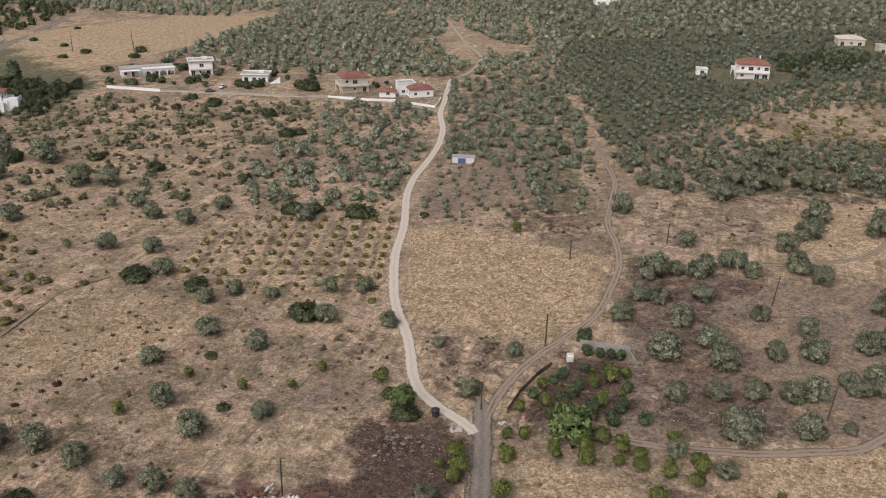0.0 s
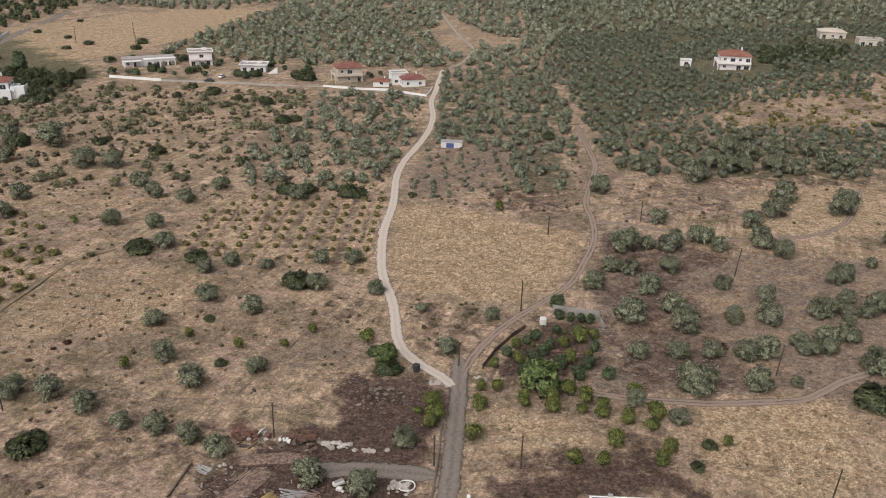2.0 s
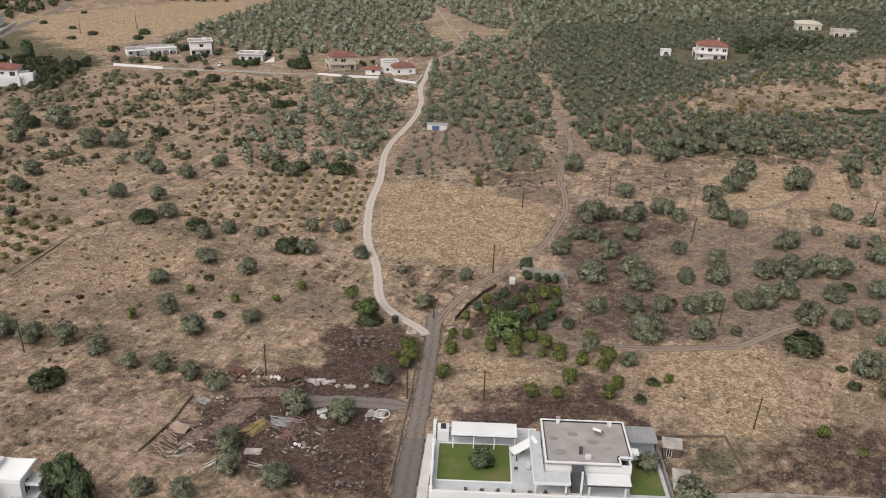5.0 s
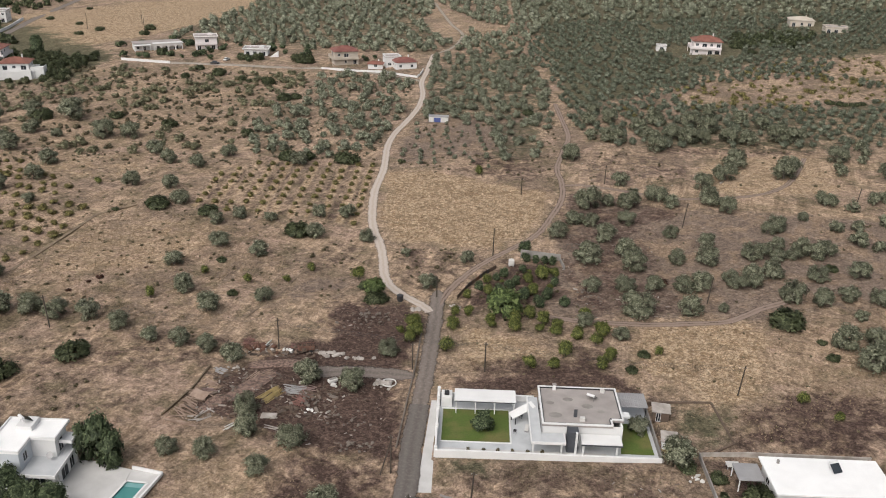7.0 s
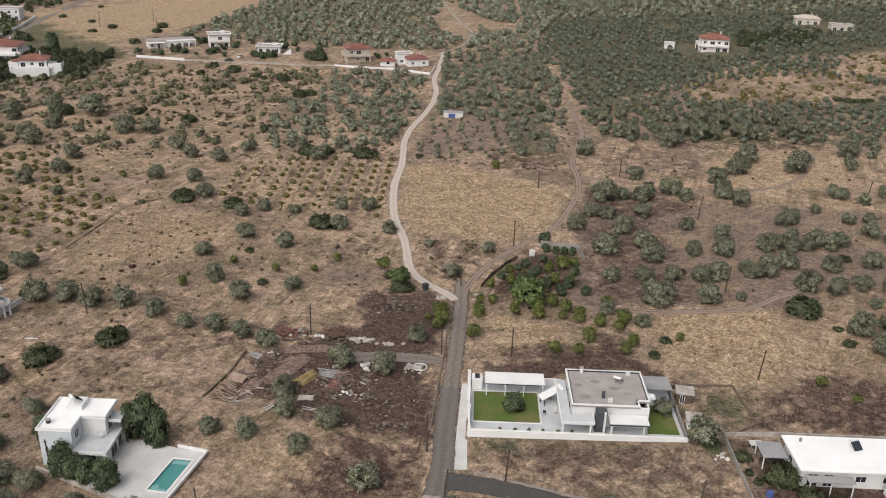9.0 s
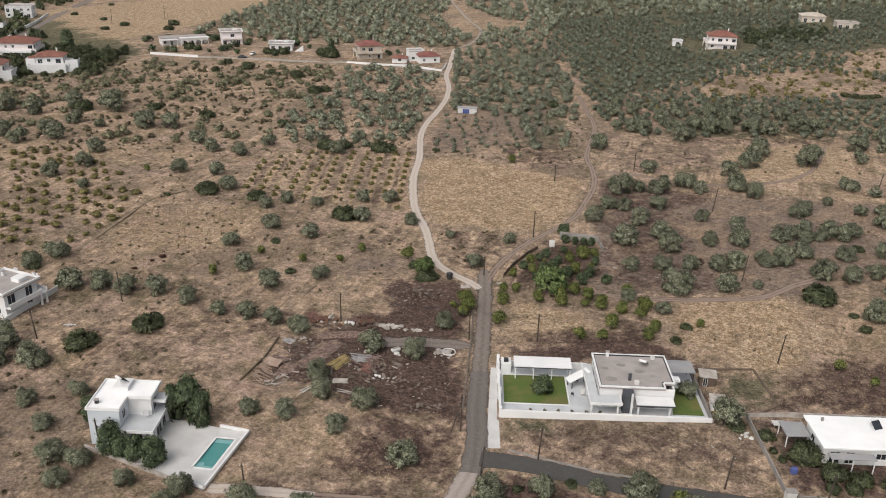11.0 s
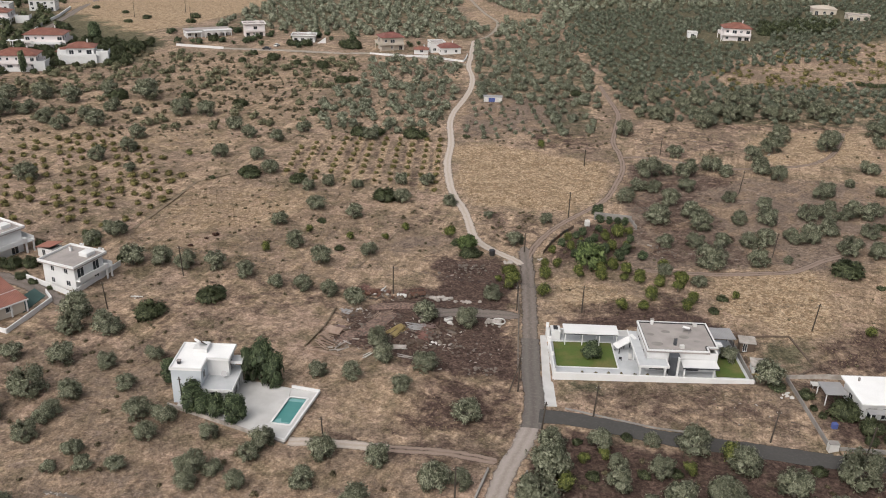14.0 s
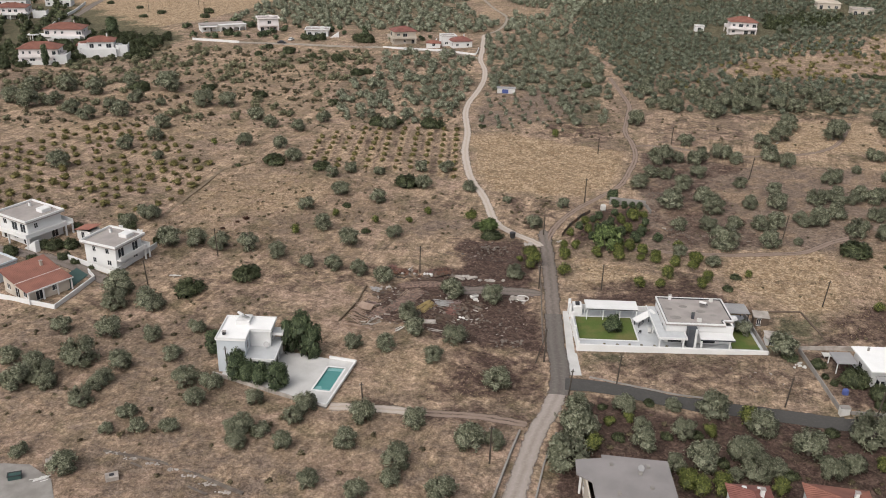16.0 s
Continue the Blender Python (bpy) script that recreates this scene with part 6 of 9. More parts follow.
def new_house():
    plot = thing("house_plot", pose(0, 0, PLOT_Z), "paved house plot with pale tiles and a low edge", "terrace")
    for a, b in ((9.6, 21.45), (21.453, 26.0), (26.003, 38.6), (38.603, 44.2)):
        for c, d in ((-53.85, -51.0), (-50.997, -46.0), (-45.997, -41.2), (-41.197, -38.4)):
            part("paving", boxes((a, b, c, d, -0.7, 0.1)), M_PAVING, plot)
    lawn = thing("lawn", pose(0, 0, PLOT_Z + 0.105), "mown green lawn, yellowing at one corner", "lawn")
    part("turf", prism([(10.2, -50.4), (21.1, -50.2), (21.2, -41.4), (10.3, -41.6)], 0, 0.06), M_LAWN, lawn)
    part("kerb", boxes((10.05, 21.3, -50.62, -50.42, 0, 0.1), (21.22, 21.4, -50.4, -41.2, 0, 0.1), (10.05, 21.3, -41.36, -41.2, 0, 0.1)), M_WHITE, lawn)
    lawn = thing("side_lawn", pose(0, 0, PLOT_Z + 0.105), "small green lawn beside the house", "lawn")
    part("turf", prism([(38.4, -52), (43.6, -52), (43.6, -43.8), (39.6, -43.8)], 0, 0.06), M_LAWN, lawn)
    w = thing("plot_wall", pose(0, 0, PLOT_Z), "white rendered boundary wall round the house plot", "wall")
    part("south_wall", boxes((9.4, 44.3, -54.3, -53.9, -0.9, 1.1), bevel=0.02), M_WHITE, w)
    part("west_wall", boxes((9.3, 9.58, -53.9, -43.5, -0.9, 1.5), bevel=0.02), M_WHITE, w)
    part("west_wall", boxes((9.3, 9.58, -40.5, -38.3, -0.9, 1.8), bevel=0.02), M_WHITE, w)
    part("north_wall", boxes((9.6, 25.6, -38.32, -38.05, -0.9, 1.2), bevel=0.02), M_WHITE, w)
    part("east_wall", boxes((44.32, 44.55, -54.2, -38.4, -0.9, 0.9), bevel=0.02), M_CONCRETE, w)
    for px, py, pz in ((9.44, -53.9, 1.6), (9.44, -43.4, 2.2), (9.44, -40.6, 2.2), (9.44, -38.4, 2.4), (9.44, -48.6, 2.0)):
        part("pillar", boxes((px - 0.26, px + 0.26, py - 0.26, py + 0.26, -0.9, pz), bevel=0.03), M_WHITE, w)
    g = thing("sliding_gate", pose(9.44, -42, PLOT_Z), "white metal driveway gate", "gate")
    part("gate_frame", boxes((-0.04, 0.04, -1.1, 1.1, 0.12, 0.2), (-0.04, 0.04, -1.1, 1.1, 1.5, 1.58)), M_WHITE, g)
    for k in range(9):
        part("bar", boxes((-0.02, 0.02, -1.05 + k * 0.26, -0.98 + k * 0.26, 0.203, 1.497)), M_WHITE, g)
    planter = thing("border_planting", pose(0, 0, PLOT_Z + 0.1), "pale planting strip along the wall with small shrubs", "planter")
    part("edging", boxes((10.4, 36, -53.2, -52.4, 0, 0.18), bevel=0.02), M_POOLDECK, planter)
    for k in range(6):
        me = LITTLE[k % 3][0]
        s = new("shrub", me)
        s.parent = planter
        s.matrix_basis = pose(14.5 + 2.3 * k, -52.8, 0.15) @ Matrix.Scale(0.45, 4)

    per = thing("carport", pose(0, 0, PLOT_Z + 0.1), "long white flat-roofed carport on slim posts", "carport")
    part("roof", boxes((12.1, 22.3, -42.9, -39.4, 2.55, 2.8), bevel=0.03), M_WHITE, per)
    for px in (12.4, 15.6, 18.8, 22.0):
        for py in (-42.6, -39.7):
            part("post", boxes((px - 0.08, px + 0.08, py - 0.08, py + 0.08, 0, 2.546)), M_WHITE, per)
    part("beam", boxes((12.2, 22.2, -42.7, -42.5, 2.3, 2.546)), M_DARKMETAL, per)
    bbq = thing("garden_oven", pose(0, 0, PLOT_Z + 0.1), "small white masonry oven house with a dark top opening", "oven")
    part("body", boxes((9.9, 11.7, -40.9, -38.6, 0, 1.9), bevel=0.03), M_WHITE, bbq)
    part("flue", boxes((10.4, 11.2, -40.3, -39.3, 1.903, 2.3), bevel=0.02), M_DARKMETAL, bbq)

    h = thing("house", pose(0, 0, PLOT_Z + 0.1), "modern white single-storey house with flat terrace roofs and dark cladding", "house")
    ops = [(0, 0.6, 3.2, 0.1, 2.1, "glass_door"), (0, 7.0, 9.4, 0.1, 2.1, "glass_door"), (0, 10.2, 11.6, 1.0, 2.1), (1, 2.0, 3.4, 1.0, 2.3), (1, 7.0, 8.6, 1.0, 2.3),
           (2, 2.0, 3.4, 1.0, 2.3), (2, 6.0, 7.4, 1.0, 2.3), (2, 10, 11, 1.2, 2.3), (3, 1.6, 3.6, 0.1, 2.3, "glass_door"), (3, 6.4, 7.8, 1.0, 2.3)]
    shell(h, 26.1, -50.4, 12.5, 10.3, 0, 3.75, M_WHITE, ops, M_DARKMETAL)
    roof = part("roof", prism([(25.9, -50.7), (37.0, -50.7), (37.0, -49.0), (38.9, -49.0), (38.9, -39.8), (25.9, -39.8)], 3.754, 4.05), M_SCREED, h, "grey flat roof with stained screed")
    rim = [(25.9, 37.0, -50.72, -50.42), (36.7, 37.0, -50.41, -49.02), (37.0, 38.9, -49.02, -48.72), (38.6, 38.9, -48.7, -39.8), (26.2, 38.59, -40.1, -39.8), (25.9, 26.2, -50.41, -39.8)]
    for a, b, c, d in rim:
        part("parapet", boxes((a, b, c, d, 4.054, 4.3), bevel=0.02), M_WHITE, roof)
    # Thin dark strips along the inner face of each parapet.
    for a, b, c, d in ((26.21, 36.69, -50.4, -50.28), (36.57, 36.69, -50.27, -48.9), (36.7, 38.58, -48.71, -48.59), (38.47, 38.59, -48.58, -40.12), (26.33, 38.46, -40.23, -40.11), (26.21, 26.32, -50.27, -40.11)):
        part("flashing", boxes((a, b, c, d, 4.056, 4.24)), M_DARKMETAL, roof, "dark strip inside the parapet")
    for x, y, r in ((28.2, -48.0, 0.9), (30.6, -43.4, 0.7), (33.6, -45.2, 0.8), (27.6, -44.6, 0.6), (35.6, -46.6, 0.5)):
        stain = bmesh.new()
        bmesh.ops.create_circle(stain, cap_ends=True, segments=14, radius=r, matrix=pose(x, y, 4.058) @ Matrix.Diagonal((1.2, 0.8, 1, 1)))
        part("patch", stain, M_CONCRETE, roof, "grey repair patch on the screed")
    part("roof_step", boxes((39.0, 40.1, -47.4, -46.1, 3.5, 3.9), bevel=0.02), M_WHITE, h)
    c = part("west_canopy", boxes((24.3, 25.86, -53.3, -40.8, 2.3, 2.55), (25.87, 29.3, -53.3, -50.75, 2.3, 2.55), bevel=0.02), M_PAVING, h, "pale white-edged terrace canopy")
    part("edge", boxes((24.1, 24.28, -53.5, -40.6, 2.25, 2.68), (24.29, 29.5, -53.5, -53.32, 2.25, 2.68), (29.32, 29.5, -53.31, -50.76, 2.25, 2.68)), M_WHITE, c)
    for px, py in ((24.5, -53.0), (28.9, -53.0), (24.5, -47), (24.5, -41.4)):
        part("column", boxes((px - 0.14, px + 0.14, py - 0.14, py + 0.14, 0, 2.246)), M_WHITE, c)
    c = part("east_canopy", boxes((31.9, 38.2, -53.4, -50.76, 2.3, 2.62), bevel=0.03), M_WHITE, h)
    part("edge", boxes((31.85, 38.25, -53.5, -53.43, 2.25, 2.5)), M_DARKCLAD, c)
    for px in (32.3, 37.5):
        part("column", boxes((px - 0.14, px + 0.14, -53.0, -52.7, 0, 2.296)), M_WHITE, c)
    part("cladding_wall", boxes((29.8, 31.5, -52.4, -50.74, 0, 3.9), bevel=0.02), M_DARKCLAD, h, "dark slate-clad entrance wall")
    part("white_fin", boxes((31.0, 31.3, -53.0, -52.45, 0, 4.1), bevel=0.02), M_WHITE, h)
    chimney(h, 31.3, -48.2, 4.054, 1.5, M_DARKCLAD)
    chimney(h, 28.6, -40.6, 4.054, 1.0)
    solar_heater(h, 34.6, -43.0, 4.054, 150)
    part("roof_unit", boxes((31.9, 32.7, -49.6, -49.0, 4.054, 4.7), bevel=0.03), M_PLASTIC, h)
    part("roof_unit", boxes((36.2, 36.9, -41.2, -40.6, 4.054, 4.6), bevel=0.03), M_PLASTIC, h)

    a = thing("lean_to", pose(0, 0, PLOT_Z + 0.1), "lean-to with a grey metal sheet roof against the house", "lean-to")
    bm = ribbed_slope(pose(39.2, -38.7, 2.75, 0, 0, -90), 4.5, 4.76, 0.12, 0.05)
    part("roof", bm, M_SHEET, a)
    for px, py in ((39.4, -38.9), (43.6, -38.9), (43.6, -43.0), (39.4, -43.0)):
        part("post", boxes((px - 0.06, px + 0.06, py - 0.06, py + 0.06, 0, 2.716)), M_DARKMETAL, a)
    s = thing("sloping_canopy", pose(0, 0, PLOT_Z + 0.1), "white sloping canopy slab over the terrace", "canopy")
    bm = boxes((0, 4.3, -0.9, 0.9, -0.09, 0.09), bevel=0.03)
    bm.transform(pose(21.4, -44.6, 1.2, 0, 0, 22) @ pose(0, 0, 0, 0, -20, 0))
    part("slab", bm, M_WHITE, s)
    for px, py, pz in ((21.6, -43.9, 1.1), (22.2, -45.2, 1.1), (24.6, -42.6, 2.35), (25.2, -44.0, 2.35)):
        part("post", boxes((px - 0.07, px + 0.07, py - 0.07, py + 0.07, 0, pz)), M_DARKMETAL, s)
    for x, y in ((22.6, -41.6), (23.2, -43.2), (22.0, -47.6)):
        ch = thing("patio_chair", pose(x, y, PLOT_Z + 0.1, 0, 0, x * 57), "dark patio chair on the pale paving", "chair", "patio chairs")
        part("seat", boxes((-0.25, 0.25, -0.25, 0.25, 0.42, 0.47), bevel=0.01), M_DARKMETAL, ch)
        part("backrest", boxes((-0.25, 0.25, 0.21, 0.25, 0.473, 0.92), bevel=0.01), M_DARKMETAL, ch)
        for lx in (-0.22, 0.22):
            for ly in (-0.22, 0.22):
                part("leg", boxes((lx - 0.02, lx + 0.02, ly - 0.02, ly + 0.02, 0, 0.417)), M_DARKMETAL, ch)
    for x, y in ((23.0, -42.4), (24.0, -46.5)):
        t = thing("sun_bed", pose(x, y, PLOT_Z + 0.1, 0, 0, 80), "white garden sun bed", "sun bed", "sun beds")
        part("mattress", boxes((-0.9, 0.9, -0.32, 0.32, 0.3, 0.42), bevel=0.03), M_PLASTIC, t)
        for lx in (-0.8, 0.8):
            part("leg", boxes((lx - 0.03, lx + 0.03, -0.28, 0.28, 0, 0.297)), M_SHEET, t)


new_house()
plant("lawn_tree", CYPRESS, 16.9, -47.0, 2.1, "small dense round tree on the green lawn", "tree", "", 0.8)
plant("lawn_tree", OLIVE, 42.1, -45.8, 2.0, "grey-green olive tree on the small side lawn", "olive tree", "")
garden_wall("farm_wall", [(44.9, -38.0), (55.7, -38.0), (56.5, -49.6), (51.6, -52.6)], 0.35, 0.3, M_OLDTIMBER, "low dark timber fence line round the scruffy yard")
plant("olive_tree", OLIVE, 46.5, -54.6, 3.1, "broad grey-green olive tree at the plot corner", "olive tree", "", 0.9)


# the pool house
VZ = float(height(-45, -65)) + 0.1


def pool_house():
    h = thing("villa", pose(0, 0, VZ), "white two-storey flat-roofed villa with pale blue side wall", "villa")
    # All four walls of this block take the pale blue colour.
    shell(h, -54.2, -65.4, 4.9, 8.0, 0, 6.3, M_BLUEWHITE, [(1, 1.2, 2.4, 3.9, 5.4), (2, 1.5, 2.8, 1.0, 2.4), (2, 1.5, 2.8, 4.0, 5.4)])
    r = part("roof", prism([(-54.4, -65.6), (-49.1, -65.6), (-49.1, -62.1), (-45.4, -62.1), (-45.4, -57.2), (-54.4, -57.2)], 6.308, 6.55), M_WHITE_LIT, h, "bright white flat roof")
    for a, b, c, d in ((-54.4, -49.1, -65.6, -65.38), (-49.32, -49.1, -65.37, -61.9), (-49.09, -45.4, -62.1, -61.9), (-45.62, -45.4, -61.89, -57.2), (-54.17, -45.63, -57.42, -57.2), (-54.4, -54.18, -65.37, -57.2)):
        part("parapet", boxes((a, b, c, d, 6.553, 6.78), bevel=0.02), M_WHITE, r)
    part("stair_tower", boxes((-52.0, -49.6, -60.4, -57.7, 6.557, 7.3), bevel=0.03), M_WHITE, r)
    chimney(h, -53.2, -63.9, 6.557, 0.6, M_DARKMETAL)
    solar_heater(h, -50.8, -59.0, 7.303, 140)
    shell(h, -49.28, -64.2, 4.7, 5.6, 0, 3.0, M_WHITE, [(0, 0.8, 2.6, 0.1, 2.3, "glass_door"), (1, 0.8, 3.0, 0.1, 2.3, "glass_door"), (1, 3.6, 5.0, 0.1, 2.3, "glass_door")])
    t = part("terrace", boxes((-49.28, -44.2, -66.2, -58.2, 3.003, 3.25), bevel=0.02), M_PAVING, h, "pale grey first-floor terrace slab")
    part("terrace_edge", boxes((-49.28, -44.0, -66.36, -66.22, 2.9, 3.42), (-44.18, -44.04, -66.2, -58.2, 2.9, 3.42)), M_WHITE, t)
    for px, py in ((-44.5, -65.9), (-44.5, -58.6), (-48.9, -65.9)):
        part("column", boxes((px - 0.15, px + 0.15, py - 0.15, py + 0.15, 0, 2.896)), M_WHITE, t)
    shell(h, -49.28, -61.8, 3.6, 3.6, 3.254, 3.05, M_WHITE, [(1, 1.0, 2.4, 0.1, 2.2, "glass_door")])
    part("upper_terrace", boxes((-45.66, -43.9, -60.6, -58.2, 5.0, 5.2), bevel=0.02), M_PAVING, h)
    part("upper_parapet", boxes((-45.66, -43.75, -60.75, -60.62, 4.95, 5.45), (-43.88, -43.75, -60.6, -58.2, 4.95, 5.45)), M_WHITE, h)
    bm = bmesh.new()
    tube(bm, (-46.3, -62.5, 3.254), (-46.3, -62.5, 4.0), 0.04, 0.04, 6)
    bmesh.ops.create_cone(bm, segments=14, radius1=0.15, radius2=0.5, depth=0.2, cap_ends=True, matrix=pose(-46.3, -62.6, 4.15, 55, 0, 0))
    part("satellite_dish", bm, M_SHEET, h)

    d = thing("pool_deck", pose(0, 0, VZ), "pale paved pool terrace with a raised rim", "terrace")
    part("paving", prism([(-53.4, -66.2), (-44, -70.5), (-37.3, -73.4), (-37.3, -70.3), (-35.75, -62.5), (-35.7, -60.0), (-43.5, -58.0), (-54.4, -57.0)], -0.8, 0.12), M_POOLDECK, d)
    part("paving", prism([(-35.69, -60.0), (-35.7, -62.5), (-32.3, -62.8), (-33.9, -70.7), (-37.28, -70.4), (-37.28, -73.4), (-34.2, -74.9), (-31.0, -61.0)], -0.8, 0.12), M_POOLDECK, d)
    rimpts = [(-37.3, -73.6), (-34.0, -75.0), (-30.8, -60.9), (-35.7, -59.8)]
    rim = bmesh.new()
    for (ax, ay), (bx, by) in zip(rimpts, rimpts[1:]):
        e = Vector((bx - ax, by - ay)).normalized()
        s = Vector((-e.y, e.x)) * 0.14
        prism([(ax - s.x, ay - s.y), (ax + s.x, ay + s.y), (bx + s.x, by + s.y), (bx - s.x, by - s.y)][::-1], 0.124, 0.62, rim)
    part("rim_wall", rim, M_WHITE, d)
    part("retaining_wall", prism([(-37.2, -73.75), (-34.0, -75.15), (-33.95, -75.0), (-37.15, -73.6)], -0.9, 0.1), M_CONCRETE, d)
    p = thing("swimming_pool", pose(0, 0, VZ), "rectangular swimming pool with still teal water", "pool")
    c = [(-35.6, -62.6), (-32.4, -62.9), (-34.0, -70.6), (-37.2, -70.2)][::-1]
    part("water", prism(c, -0.9, -0.08), M_WATER, p)
    part("pool_steps", prism([(-37.1, -70.1), (-34.0, -70.5), (-33.85, -69.7), (-35.6, -69.5), (-35.8, -68.6), (-36.8, -68.8)], -0.2, -0.075), M_SHALLOW, p, "pale shallow step under water")
    part("pool_steps", prism([(-35.75, -63.6), (-32.65, -63.9), (-32.45, -63.0), (-35.6, -62.7)], -0.2, -0.075), M_SHALLOW, p, "pale shallow step under water")
    cp = bmesh.new()
    for (ax, ay), (bx, by) in zip(c, c[1:] + c[:1]):
        e = Vector((bx - ax, by - ay)).normalized()
        s = Vector((-e.y, e.x)) * 0.16
        prism([(ax - s.x, ay - s.y), (bx - s.x, by - s.y), (bx + s.x, by + s.y), (ax + s.x, ay + s.y)], 0.125, 0.19, cp)
    part("coping", cp, M_WHITE, p)
    garden_wall("villa_wall", [(-55, -66.2), (-44.2, -70.9), (-37.5, -73.8)], 0.55, 0.25, M_WHITESTONE, "low pale stone wall in front of the pool house")


pool_house()
for x, y, r, q, kind in ((-50.6, -67.4, 2.2, 1.15, "a"), (-48.4, -68.0, 1.9, 1.1, "a"), (-46.2, -68.8, 1.9, 1.05, "a"), (-42.9, -69.7, 2.4, 1.0, "a"), (-56.6, -59.4, 1.9, 1.3, "a")):
    plant("garden_tree", CYPRESS if kind == "a" else OLIVE, x, y, r, "dense dark green garden tree by the villa wall", "tree", "villa garden trees", q)
for x, y, r in ((-43.0, -58.3, 2.2), (-40.8, -58.4, 2.6), (-38.7, -59.2, 2.1)):
    plant("conifer", CYPRESS, x, y, r, "tall dense dark green conifer behind the pool terrace", "conifer", "conifers by the pool", 1.55)

# houses to the west
band_house(-88.7, -22.2, -21, 8.4, 8.0, 2, "white two-storey house with rounded parapets and a worn grey roof", (1, 2), seed=1, pots=5, deep=1.3, storey=2.65)
annex = thing("garden_annex", pose(-99.2, -10.5, ground_at(-99.2, -10.5), 0, 0, -21), "low annex with a faded red tiled slope", "annex")
shell(annex, -2, -1.6, 4, 3.2, 0, 2.3, M_WHITE, [(0, 1.2, 2.2, 0.1, 2.0, "door")])
part("roof", ribbed_slope(pose(-2.4, -2.0, 2.35), 4.8, 4.0, 0.9), M_TERRACOTTA, annex, "faded red tile slope")
garden_wall("house_wall", [(-99, -22.5), (-86.3, -29.7), (-82.2, -14.0)], 1.1, 0.22, M_WHITE, "white garden wall round a corner plot")
band_house(-112.6, -10.2, -29, 10.2, 8.8, 2, "large white two-storey house with deep balconies", (0, 1, 2), seed=2, deep=1.8, stair=(5.2, -6.0, 4.2), storey=2.8)
for x, y, r in ((-103.9, -17.6, 2.3), (-106.9, -17.2, 1.9), (-92.1, -3.2, 2.2), (-82.4, -11.6, 1.7), (-96.6, -24.4, 1.3), (-92.2, -26.6, 1.0), (-112.4, -21.6, 2.2), (-101.0, -16.2, 2.0), (-95.5, 1.3, 1.8), (-103.5, -6.4, 1.7), (-100.2, -22.2, 1.6), (-106, -25, 1.6)):
    plant("garden_shrub", SHRUB, x, y, r, "dense dark green garden shrub beside the white houses", "shrub", "garden shrubs of the white houses", 1.15)


def stepped_house():
    h = thing("house", pose(-98.4, -37.9, ground_at(-98.4, -37.9) - 0.1, 0, 0, -34.6), "low cream house under two stepped red tile slopes", "house")
    shell(h, -4.9, -4.4, 9.0, 8.8, 0, 2.7, M_CREAM, [(0, 1, 2.4, 1, 2.2), (0, 4, 5.6, 0.1, 2.2, "glass_door"), (0, 7, 8.4, 1, 2.2), (1, 1.5, 3, 0.1, 2.2, "glass_door"), (1, 5, 6.4, 1, 2.2), (3, 2, 3.4, 1, 2.2)])
    for profile in (((-4.9, 2.704), (0.1, 2.704), (0.1, 3.3), (-4.9, 4.45)), ((0.104, 2.704), (4.0, 2.704), (0.104, 3.0))):
        bm = bmesh.new()
        ends = [[bm.verts.new((a, b, c)) for a, c in profile] for b in (-4.4, 4.4)]
        bm.faces.new(ends[0])
        bm.faces.new(ends[1][::-1])
        for k in range(len(profile)):
            m = (k + 1) % len(profile)
            bm.faces.new((ends[0][m], ends[0][k], ends[1][k], ends[1][m]))
        part("upper_wall", bm, M_CREAM, h)
    part("roof", ribbed_slope(pose(0.45, 5.0, 3.4, 0, 0, 180), 5.9, 10, 1.4), M_TERRACOTTA, h, "upper red clay tile slope")
    part("roof", ribbed_slope(pose(4.7, 5.0, 2.8, 0, 0, 180), 4.5, 10, 0.62), M_TERRACOTTA, h, "lower red clay tile slope")
    part("fascia", boxes((0.46, 0.58, -5.0, 5.0, 3.12, 3.46), bevel=0.02), M_WHITE, h)
    chimney(h, -2.4, 2.5, 3.9, 1.2, M_CREAM)
    part("eaves", boxes((4.7, 4.82, -5.0, 5.0, 2.5, 2.8), bevel=0.02), M_WHITE, h)
    for py in (-4.6, -1.5, 1.5, 4.6):
        part("column", boxes((4.4, 4.65, py - 0.12, py + 0.12, 0, 2.6)), M_WHITE, h)


stepped_house()
garden_wall("house_wall", [(-106, -41.4), (-91.9, -45.4), (-89.4, -32.0), (-92, -28.8)], 1.0, 0.22, M_WHITE, "white garden wall round the red-roofed house")
court = thing("ball_court", pose(0, 0, float(height(-94, -32))), "dark green court floor behind the white wall", "court")
part("floor", prism([(-97.0, -34.8), (-92.6, -37.2), (-91.6, -30.0), (-95.4, -26.8)][::1], -0.3, 0.12), M_GREENNET, court)
plain_house(-110.5, -32.5, 60, 7, 7, 3.4, "small pale blue flat-roofed house", seed=4, wall=M_BLUEWHITE)

